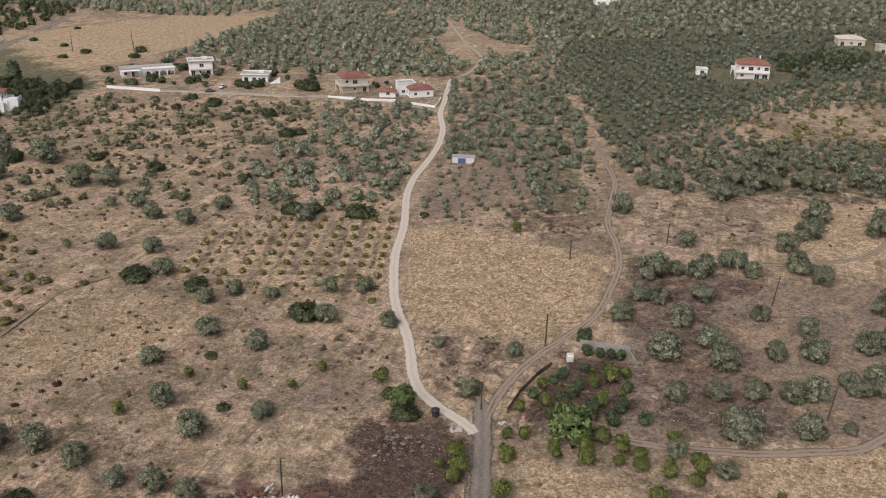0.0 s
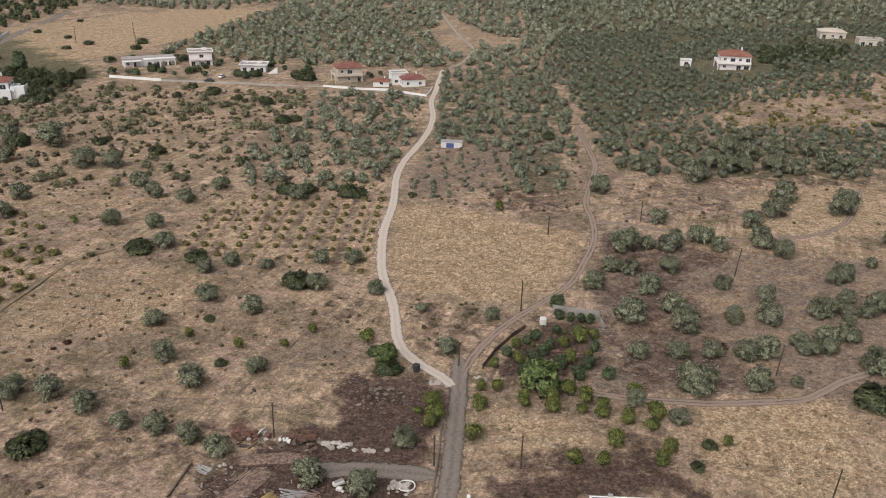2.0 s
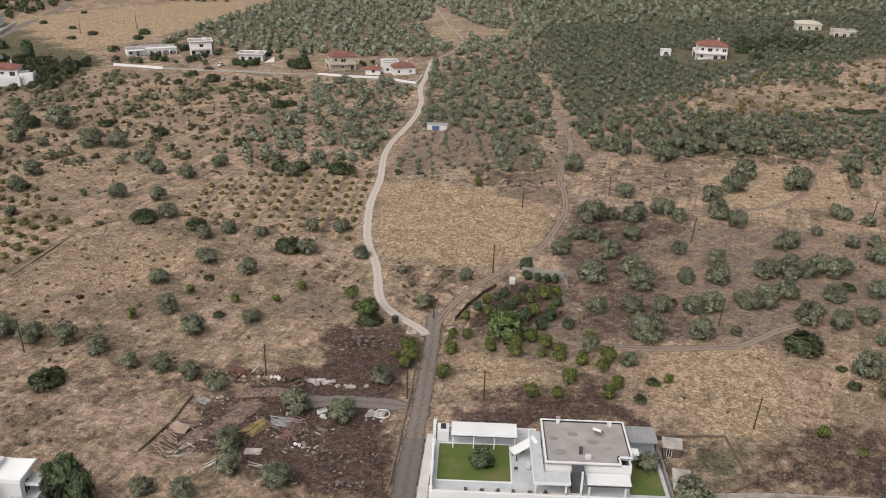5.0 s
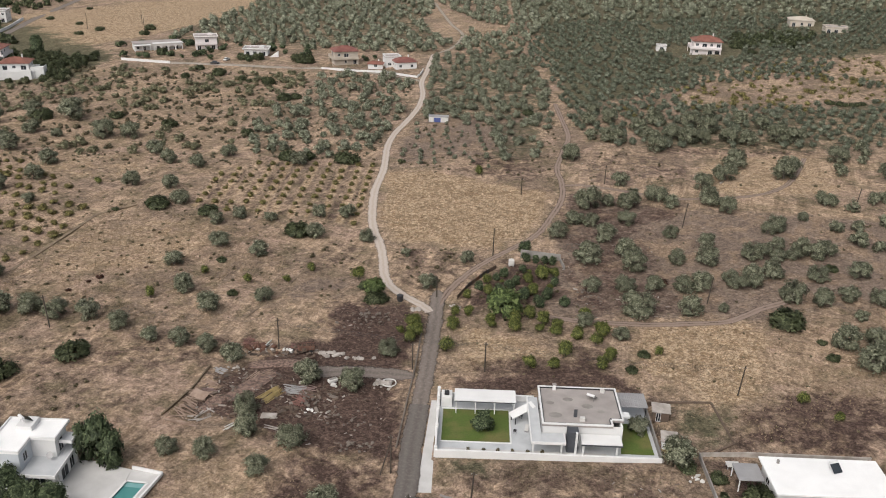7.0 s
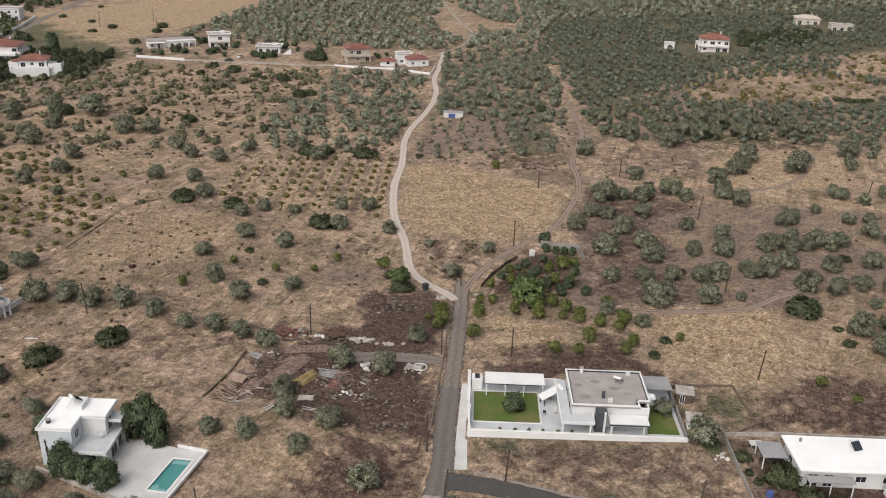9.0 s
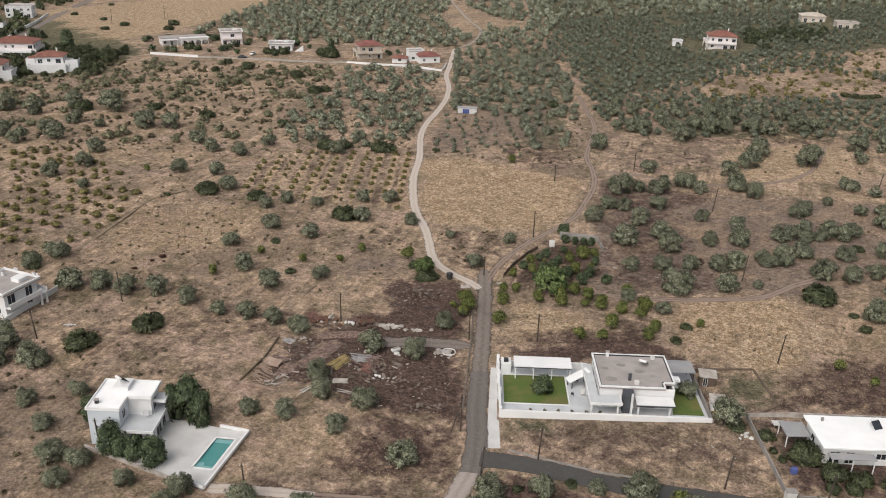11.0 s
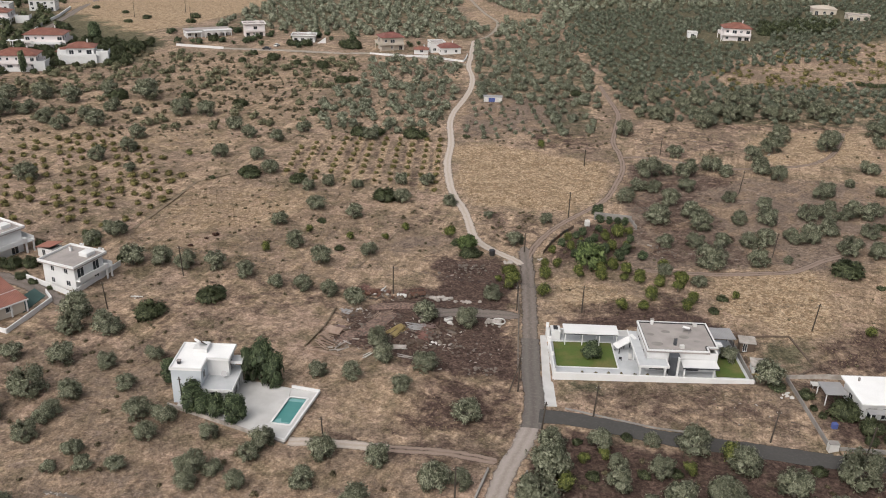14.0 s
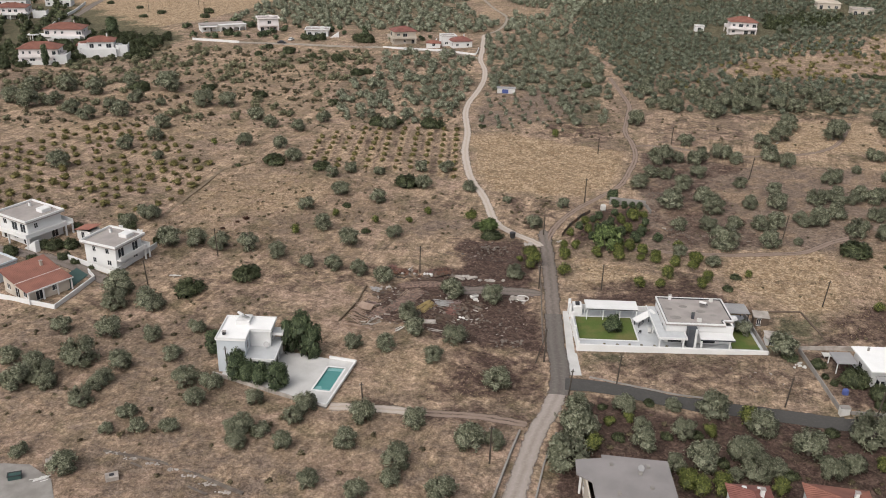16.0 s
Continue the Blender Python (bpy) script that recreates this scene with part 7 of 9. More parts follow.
# long white house to the east
def long_house():
    z = float(height(62, -60)) + 0.05
    h = thing("house", pose(0, 0, z), "long low white house with a bright white flat roof", "house")
    shell(h, 58.0, -65.0, 16.0, 7.2, 0, 3.2, M_WHITE, [(0, 1.0, 2.6, 0.1, 2.2, "glass_door"), (0, 3.4, 4.8, 0.1, 2.2, "glass_door"), (0, 8.0, 9.6, 1.0, 2.1), (0, 12, 13.4, 1.0, 2.1), (3, 2, 3.4, 1.0, 2.1), (2, 3, 4.2, 1.0, 2.1)])
    r = part("roof", boxes((57.4, 74.6, -65.8, -57.2, 3.203, 3.5), bevel=0.03), M_WHITE_LIT, h, "bright white roof slab")
    solar_heater(h, 67.6, -60.2, 3.503, 20)
    part("vent", boxes((59.6, 59.9, -58.9, -58.6, 3.503, 4.1)), M_CONCRETE, r)
    part("wing", boxes((70, 76, -68.6, -65.85, 0, 3.0), bevel=0.03), M_WHITE, h)
    c = part("porch_roof", boxes((53.6, 57.38, -61.4, -57.4, 2.1, 2.26), bevel=0.02), M_SHEET, h, "grey sheet porch roof")
    for px, py in ((53.8, -61.2), (53.8, -57.6)):
        part("post", boxes((px - 0.07, px + 0.07, py - 0.07, py + 0.07, 0, 2.096)), M_WHITE, c)
    c = part("front_awning", boxes((58.2, 65.0, -67.4, -65.84, 2.5, 2.62)), M_SHEET, h)
    for px in (58.5, 61.6, 64.8):
        part("post", boxes((px - 0.07, px + 0.07, -67.3, -67.16, 0, 2.496)), M_WHITE, c)
    garden_wall("yard_wall", [(50.2, -53.0), (50.3, -72.6)], 0.9, 0.2, M_CONCRETE, "grey concrete yard wall")
    garden_wall("yard_wall", [(50.2, -52.9), (57.5, -52.6), (76, -53.6)], 0.9, 0.2, M_WHITESTONE, "pale block wall behind the yard")
    garden_wall("yard_wall", [(51.6, -73.4), (64, -74.4), (80, -75.6)], 0.9, 0.2, M_CONCRETE, "grey concrete wall along the asphalt road")
    g = thing("gate_pillar", pose(50.6, -73.2, float(height(50.6, -73.2))), "white block gate pillar at the road", "gate pillar")
    part("pillar", boxes((-0.75, 0.75, -0.5, 0.5, -0.3, 1.5), bevel=0.03), M_PLASTIC, g)
    part("cap", boxes((-0.82, 0.82, -0.57, 0.57, 1.503, 1.6), bevel=0.02), M_CONCRETE, g)
    b = thing("blue_cover", pose(53.0, -67.5, float(height(53, -67.5))), "blue cloth cover over a garden swing", "cover")
    part("cloth", boxes((-0.5, 0.5, -0.4, 0.4, 0.0, 1.3), bevel=0.2), M_BLUE, b)
    c = thing("garden_table", pose(54.6, -55.4, float(height(54.6, -55.4))), "white-covered garden table in the yard", "table")
    part("top", boxes((-1.0, 1.0, -0.7, 0.7, 0.72, 0.8), bevel=0.02), M_PLASTIC, c)
    for px in (-0.85, 0.85):
        for py in (-0.55, 0.55):
            part("leg", boxes((px - 0.04, px + 0.04, py - 0.04, py + 0.04, 0, 0.717)), M_SHEET, c)


long_house()
for x, y, r in ((55.8, -63.9, 3.1), (58.6, -68.2, 2.3), (51.6, -58.9, 1.6), (51.4, -62.6, 0.8), (52.2, -64.6, 0.9), (62.4, -69.4, 2.0), (66.5, -70.5, 1.9), (57.2, -71.4, 1.4), (60.2, -71.6, 1.5)):
    plant("garden_shrub", SHRUB, x, y, r, "dark green garden shrub in front of the long house", "shrub", "garden shrubs", 1.1)


# roofs at the lower edge
def south_houses():
    z = float(height(11, -97))
    h = thing("house", pose(0, 0, z), "low house with a wide bare grey concrete roof", "house")
    shell(h, 5.6, -103, 11.2, 12.2, 0, 3.6, M_CREAM, [(0, 2, 3.4, 1, 2.2), (3, 3, 4.4, 1, 2.2), (3, 8, 9.4, 1, 2.2), (2, 3, 4.4, 1, 2.2)])
    r = part("roof", prism([(4.4, -94.6), (6.4, -96.2), (6.4, -104), (17.6, -104), (17.9, -91.0), (8.5, -90.0), (8.5, -90.8), (4.6, -91.4)], 3.604, 3.85), M_SCREED_GREY, h, "grey concrete roof slab with small vents")
    for x, y in ((9.6, -92.4), (13.4, -94.2), (14.5, -97.2), (9.8, -98.6), (14.8, -92.6)):
        part("roof_vent", boxes((x - 0.25, x + 0.25, y - 0.25, y + 0.25, 3.854, 4.25), bevel=0.03), M_CONCRETE, r)
    bm = bmesh.new()
    bmesh.ops.create_cone(bm, segments=14, radius1=0.15, radius2=0.5, depth=0.2, cap_ends=True, matrix=pose(13.6, -93.4, 4.3, 50, 0, 20))
    tube(bm, (13.6, -93.3, 3.854), (13.6, -93.3, 4.3), 0.04, 0.04, 6)
    part("satellite_dish", bm, M_SHEET, r)
    part("pillar", boxes((5.0, 5.3, -94.2, -93.9, 0, 3.6)), M_WHITE, h)
    h = plain_house(28.0, -99.2, -3, 5.2, 7.6, 3.3, "small house under dark red ribbed tiles", roof="hip", tiles=M_REDTILE, seed=8, rise=1.3)
    for px in (-0.9, 1.2):
        part("skylight", boxes((px - 0.3, px + 0.3, 2.2, 2.9, 4.0, 4.35), bevel=0.03), M_WHITE, h)
    plain_house(39.8, -99.6, -8, 8.0, 8.6, 3.4, "white house under an orange tiled roof", roof="hip", tiles=M_TERRACOTTA, seed=9, rise=1.5)


south_houses()

# far villas to the north
def arched_bay(x0, x1, y, thick, top, spring):
    """One bay of an arcade: the wall over a round arch from x0 to x1, its sides down to the ground."""
    bm = bmesh.new()
    side, n = 0.3, 10
    r, c = (x1 - x0) / 2 - side, (x0 + x1) / 2
    inner = [(x0 + side, 0.0)] + [(c - r * math.cos(math.pi * k / n), spring + r * 0.75 * math.sin(math.pi * k / n)) for k in range(n + 1)] + [(x1 - side, 0.0)]
    outer = [(x0, 0.0)] + [(x0 + (x1 - x0) * k / n, top) for k in range(n + 1)] + [(x1, 0.0)]
    rings = [[bm.verts.new((a, b, z)) for a, z in line] for b in (y, y + thick) for line in (inner, outer)]
    for k in range(len(inner) - 1):
        bm.faces.new((rings[0][k], rings[0][k + 1], rings[1][k + 1], rings[1][k]))
        bm.faces.new((rings[3][k], rings[3][k + 1], rings[2][k + 1], rings[2][k]))
        bm.faces.new((rings[2][k], rings[2][k + 1], rings[0][k + 1], rings[0][k]))
        bm.faces.new((rings[1][k], rings[1][k + 1], rings[3][k + 1], rings[3][k]))
    return bm


def arched_villa():
    base = min(ground_at(-139 + a, 258 + b) for a in (-9, 9) for b in (-7, 5)) - 0.05
    h = thing("house", pose(-139, 258, base, 0, 0, 28), "long low white villa with an arcade of round arches", "house")
    shell(h, -11, -2, 22, 6.5, 0, 3.5, M_WHITE, [(0, 1.0, 2.4, 0.9, 2.2), (0, 4.0, 5.4, 0.1, 2.2, "glass_door"), (0, 10.5, 12.5, 0.1, 2.2, "glass_door"), (0, 14.5, 16.5, 0.1, 2.2, "glass_door"), (0, 18.5, 20.5, 0.1, 2.2, "glass_door"), (2, 4, 5.4, 1.0, 2.2), (2, 14, 15.4, 1.0, 2.2), (1, 2, 3.4, 1.0, 2.2), (3, 2, 3.4, 1.0, 2.2)])
    for k in range(4):
        part("arch", arched_bay(-2.2 + 3.35 * k, -2.2 + 3.35 * k + 3.346, -5.0, 0.35, 3.5, 1.5), M_WHITE, h)
    part("roof", boxes((-11.4, 11.4, -2.3, 4.9, 3.504, 3.75), bevel=0.03), M_SCREED, h, "pale flat roof with a low rim")
    part("veranda_roof", boxes((-2.6, 11.6, -5.4, -2.31, 3.504, 3.8), bevel=0.03), M_WHITE, h)
    part("porch_roof", boxes((-11.3, -3.4, -4.8, -2.31, 2.9, 3.1), bevel=0.03), M_WHITE, h)
    for px in (-11.0, -7.3, -3.8):
        part("column", boxes((px - 0.15, px + 0.15, -4.6, -4.3, 0, 2.896)), M_WHITE, h)


arched_villa()
band_house(-116, 262, 20, 10, 7, 2, "pale two-storey villa with terraces", (0,), wall=M_PALEPINK, seed=12)
band_house(-88, 249, 4, 11, 7, 1, "white flat-roofed villa with a wide overhanging rim", (0,), seed=13, stair=(6.6, -6.5, 4.5))
band_house(-43.5, 231, 20, 10.5, 8.0, 2, "cream two-storey house under a red hipped roof", (0, 3), roof="hip", wall=M_CREAM, tiles=M_REDTILE, seed=14, rise=1.9)
plain_house(-15.5, 222, 18, 9.5, 7, 3.2, "low white house under a red hipped roof", roof="hip", tiles=M_REDTILE, seed=15)
plain_house(-21.5, 226, 18, 7, 6, 4.6, "white flat-roofed block beside the red-roofed house", seed=16, heater=False)
plain_house(-28.3, 221, 0, 6.5, 4, 2.2, "low garden house under a red tiled roof", roof="hip", tiles=M_TERRACOTTA, seed=17, rise=1.0)
garden_wall("villa_wall", [(-146, 229.4), (-122, 224.4)], 1.1, 0.3, M_WHITE, "low white wall along the villa lane")
garden_wall("lane_edge", [(-122, 224.4), (-96, 222.6), (-71, 218.6), (-52, 217.6)], 0.4, 0.3, M_WHITESTONE, "pale stone edge of the villa lane")
garden_wall("villa_wall", [(-52, 217.6), (-36, 213), (-24, 211.5), (-12, 203.5), (-8.6, 201.8), (-7.6, 206), (-6.8, 216)], 0.9, 0.3, M_WHITE, "white wall curving round the corner villa")
# far houses to the west
band_house(-193, 171, 10, 15.5, 9, 2, "pinkish white house with long balconies under a red roof", (0, 1), roof="hip", wall=M_PALEPINK, seed=21, rise=2.2)
band_house(-203, 219, 8, 17, 11, 2, "white house under a broad red hipped roof", (0, 1), roof="hip", wall=M_PALEPINK, seed=22, rise=2.2)
band_house(-175, 191, 14, 11, 8.5, 2, "white two-storey villa with wide terraces and a red roof", (0, 1), roof="hip", seed=23, rise=1.8, deep=2.6)
band_house(-184, 196, 14, 7, 7, 1, "low white wing under a small red roof", (0,), roof="hip", seed=27, rise=1.4)
band_house(-256, 275, 12, 15, 10, 2, "pinkish white house with a pale red roof", (0, 1), roof="hip", wall=M_PALEPINK, seed=24, rise=1.8)
plain_house(-268, 300, 12, 16, 10, 6.0, "white two-storey house with terraces", storeys=2, balcony=True, seed=25)
plain_house(-252, 323, 12, 14, 10, 6.0, "white house at the edge of the straw field", storeys=2, seed=26, heater=False)


def white_terrace(x, y, turn, w, d, high, label, columns=0, rail=True):
    """A raised white terrace or veranda in front of a house."""
    t = thing("terrace", pose(x, y, ground_at(x, y) - 0.3, 0, 0, turn), label, "terrace", "white terraces of the hillside houses")
    if columns:
        for k in range(columns):
            px = -w / 2 + 0.25 + (w - 0.5) * k / (columns - 1)
            for py in (-d / 2 + 0.25, d / 2 - 0.25):
                part("column", boxes((px - 0.15, px + 0.15, py - 0.15, py + 0.15, 0, high - 0.204)), M_WHITE, t)
        part("roof", boxes((-w / 2, w / 2, -d / 2, d / 2, high - 0.2, high), bevel=0.03), M_WHITE, t)
    else:
        part("platform", boxes((-w / 2, w / 2, -d / 2, d / 2, -0.3, high), bevel=0.03), M_WHITE, t)
    if rail:
        part("balustrade", boxes((-w / 2, w / 2, -d / 2, -d / 2 + 0.18, high + 0.003, high + 0.9), bevel=0.03), M_WHITE, t)
        for px in (-w / 2, w / 2 - 0.18):
            part("balustrade", boxes((px, px + 0.18, -d / 2 + 0.183, d / 2, high + 0.003, high + 0.9), bevel=0.03), M_WHITE, t)


white_terrace(-183.6, 170.6, 10, 4.6, 8.0, 3.4, "white flat-topped wing beside the red-roofed house")
white_terrace(-192.5, 164.4, 10, 14, 2.4, 1.2, "low white front terrace of the hillside house")
white_terrace(-174.0, 184.6, 14, 15, 3.4, 3.0, "broad white front terrace with a balustrade")
white_terrace(-165.4, 190.0, 14, 5.0, 6.5, 4.4, "white side terrace with a balustrade")
white_terrace(-181.5, 186.6, 14, 3.6, 4.0, 4.8, "white stair block of the hillside villa")
white_terrace(-213.6, 214.0, 8, 11, 5.0, 3.2, "long white pergola roof on columns", 5, False)
white_terrace(-200.0, 211.8, 8, 13, 3.6, 2.8, "white veranda along the red-roofed house", 4)
white_terrace(-252.0, 268.6, 12, 13, 3.0, 3.0, "white front veranda of the pinkish house", 4)
white_terrace(-243.0, 279.0, 12, 7.0, 6.0, 3.4, "white flat-topped wing of the pinkish house")
garden_wall("lane_wall", [(-217.6, 236), (-225.5, 254), (-230.5, 275), (-233.5, 300), (-240, 330)], 1.5, 0.4, M_WHITE, "white plastered wall along the far lane")
for x, y, r in ((-158.5, 188.0, 2.2), (-160.5, 183.4, 2.6), (-166.4, 179.6, 2.4), (-172.8, 178.6, 2.0), (-179.6, 179.0, 2.2), (-184.2, 181.2, 2.0), (-196.5, 158.6, 2.6), (-202.8, 157.2, 2.8), (-183.4, 162.6, 2.0), (-178.2, 166.4, 2.6), (-206.0, 205.6, 2.2), (-190.6, 205.0, 2.2)):
    plant("garden_shrub", SHRUB, x, y, r, "dense dark green shrub below the hillside houses", "shrub", "garden shrubs of the hillside houses", 1.0)
# far houses to the east
band_house(123, 246, -6, 12.5, 9, 2, "two-storey pinkish house with verandas under a red hipped roof", (0, 3), roof="hip", wall=M_PALEPINK, tiles=M_TERRACOTTA, seed=31, rise=2.1)
plain_house(104, 253, -4, 4.5, 3.5, 2.6, "small white shed among the olive trees", seed=32, heater=False)
plain_house(186, 304, -10, 12, 9, 3.4, "low pale house under a faded tiled roof", roof="hip", wall=M_CREAM, tiles=M_CREAM, seed=33, rise=1.4)
plain_house(196, 283, -10, 11, 8, 3.0, "low pale flat-roofed house", wall=M_CREAM, seed=34, heater=False)
plain_house(93, 464, 0, 16, 10, 4.2, "far white house among the groves", seed=35, heater=False)


def car(x, y, turn, material, label):
    """A parked car with its cabin, windows, lamps and wheels."""
    c = thing("car", pose(x, y, float(height(x, y)) + 0.07, 0, 0, turn), label, "car", "parked cars")
    body = part("body", boxes((-2.1, 2.1, -0.85, 0.85, 0.35, 0.95), bevel=0.14), material, c)
    bm = bmesh.new()
    v = box(bm, -1.3, 1.0, -0.74, 0.74, 0.93, 1.45)
    for k in v[4:]:
        k.co.x = k.co.x * 0.72
        k.co.y *= 0.86
    bmesh.ops.bevel(bm, geom=bm.edges[:], offset=0.06, segments=1, affect="EDGES")
    part("cabin", bm, M_GLASS, c)
    part("roof_panel", boxes((-0.95, 0.72, -0.62, 0.62, 1.453, 1.49), bevel=0.015), material, c)
    for sx in (-1.3, 1.3):
        for sy in (-0.78, 0.78):
            bm = bmesh.new()
            tube(bm, (sx, sy - 0.1, 0.32), (sx, sy + 0.1, 0.32), 0.32, 0.32, 12)
            part("wheel", bm, M_RUBBER, c)
    for sy in (-0.55, 0.55):
        part("headlight", boxes((2.08, 2.12, sy - 0.16, sy + 0.16, 0.62, 0.76)), M_PLASTIC, body)


car(-101.5, 224.8, 5, M_DARKMETAL, "dark car parked on the villa lane")
car(-98.5, 233.0, 80, M_PLASTIC, "white car parked in a villa yard")

# shrubs along the villa lane
for x, y, r in ((-105.0, 213.4, 2.6), (-93.6, 202.6, 3.4), (-106.5, 196.3, 2.5), (-69.4, 187.8, 3.6), (-119.6, 210.9, 1.8), (-81.6, 194.5, 2.2), (-78.1, 191.8, 1.7), (-75.6, 198.7, 1.3), (-132.2, 244.7, 3.4), (-64.8, 232.5, 4.6), (-60.4, 230.5, 4.2), (-91.5, 237.8, 3.4), (-84.6, 238.2, 3.6)):
    plant("lane_shrub", SHRUB, x, y, r, "dull green rounded shrub near the villa lane", "shrub", "shrubs along the villa lane", 0.95)
plant("conifer", CYPRESS, -187.6, 236, 3.9, "dark rounded pine behind the white houses", "conifer", "", 1.2)
plant("conifer", CYPRESS, -187.1, 161.4, 1.9, "slender dark conifer in front of the white house", "conifer", "", 2.6)
# planting along the corner house's wall
for k in range(9):
    x, y = -86.6 + 0.44 * k, -28.6 + 1.55 * k
    plant("potted_shrub", LITTLE, x - 0.9, y + 0.4, 0.5 + 0.12 * (k % 3), "small dark garden plant along the white wall", "shrub", "plants along the corner wall", 1.2)


# ---- poles, sheds and clutter ----
def pole(x, y, high, lean=0.0, toward=0.0, brace=False):
    p = thing("utility_pole", pose(x, y, ground_at(x, y) - 0.05) @ pose(0, 0, 0, 0, lean, toward), "weathered dark wooden utility pole", "utility pole", "utility poles")
    bm = bmesh.new()
    tube(bm, (0, 0, -0.3), (0, 0, high), 0.15, 0.1, 8)
    part("shaft", bm, M_POLE, p)
    bm = boxes((-0.35, 0.35, -0.04, 0.04, high - 0.5, high - 0.42))
    part("crossarm", bm, M_POLE, p)
    for sx in (-0.3, 0.3):
        bm = bmesh.new()
        tube(bm, (sx, 0, high - 0.418), (sx, 0, high - 0.28), 0.035, 0.025, 6)
        part("insulator", bm, M_PLASTIC, p)
    if brace:
        bm = bmesh.new()
        tube(bm, (brace[0], brace[1], -0.2), (0.06, 0.06, high * 0.86), 0.13, 0.1, 8)
        part("brace", bm, M_POLE, p)


for x, y, high, lean, toward, brace in (
    (67.7, 39.2, 6.8, 5, 0, None), (64.1, -1.2, 6.3, 4, 0, None), (61.0, -35.4, 6.0, 4, 0, None), (17.4, -27.9, 6.2, 0, 0, None), (-21.5, -22.0, 6.6, 0, 0, None),
    (20.0, 23.8, 7.0, 0, 0, None), (7.5, 2.2, 5.0, 0, 0, None), (52.6, 70.8, 5.6, 0, 0, None), (-67.0, -18.3, 7.0, -3, 0, None), (-77.2, -34.4, 6.2, -4, 0, None),
    (-27.8, -75.6, 5.6, -3, 0, None), (-7.5, -87.8, 6.8, 0, 0, None), (14.9, -65.2, 6.0, 3, 0, None), (41.8, -71.2, 6.0, 4, 0, None), (5.9, -70.6, 6.2, 4, 0, None),
    (55.0, -75.0, 6.0, 4, 0, None), (-51.8, -67.6, 6.6, -3, 0, None), (2.9, -58.3, 7.0, 0, 0, (-1.6, -0.4)), (4.2, -27.7, 5.6, 0, 0, None), (114.1, 49.2, 6.4, 5, 0, None),
    (28.5, 62, 5.0, 0, 0, None), (-160, 300, 8, 0, 0, None), (-172, 330, 8, 0, 0, None), (-195, 310, 8, 0, 0, None)):
    pole(x, y, high, lean, toward, brace)


def wires(a, b, high_a, high_b):
    """Four sagging wires between two poles."""
    w = thing("overhead_wires", pose(0, 0, 0), "four thin dark overhead wires strung between poles", "wires", "overhead wires")
    for k in range(4):
        za, zb = ground_at(*a) + high_a - 0.25 * k - 0.3, ground_at(*b) + high_b - 0.25 * k - 0.3
        bm, last = bmesh.new(), None
        for j in range(13):
            u = j / 12
            c = Vector((a[0] + (b[0] - a[0]) * u, a[1] + (b[1] - a[1]) * u, za + (zb - za) * u - 3.2 * u * (1 - u)))
            now = [bm.verts.new(c + Vector((0, 0.016 * math.cos(t), 0.016 * math.sin(t)))) for t in (0.5, 2.6, 4.7)]
            if last:
                for i in range(3):
                    bm.faces.new((last[i], now[i], now[(i + 1) % 3], last[(i + 1) % 3]))
            last = now
        part("wire", bm, M_DARKMETAL, w)


LINE_POLES = [((-67.0, -18.3), 7.0), ((-21.5, -22.0), 6.6), ((17.4, -27.9), 6.2), ((61.0, -35.4), 6.0)]
for (a, ha), (b, hb) in zip(LINE_POLES, LINE_POLES[1:]):
    wires(a, b, ha, hb)


def wheelie_bin(x, y):
    b = thing("rubbish_bin", pose(x, y, ground_at(x, y)), "black plastic rubbish container beside the gravel road", "bin")
    bm = bmesh.new()
    tube(bm, (0, 0, 0.05), (0, 0, 1.35), 0.6, 0.72, 12)
    part("body", bm, M_RUBBER, b)
    bm = bmesh.new()
    tube(bm, (0, 0, 1.353), (0, 0, 1.5), 0.76, 0.55, 12)
    part("lid", bm, M_DARKMETAL, b)


wheelie_bin(-0.2, 0.0)


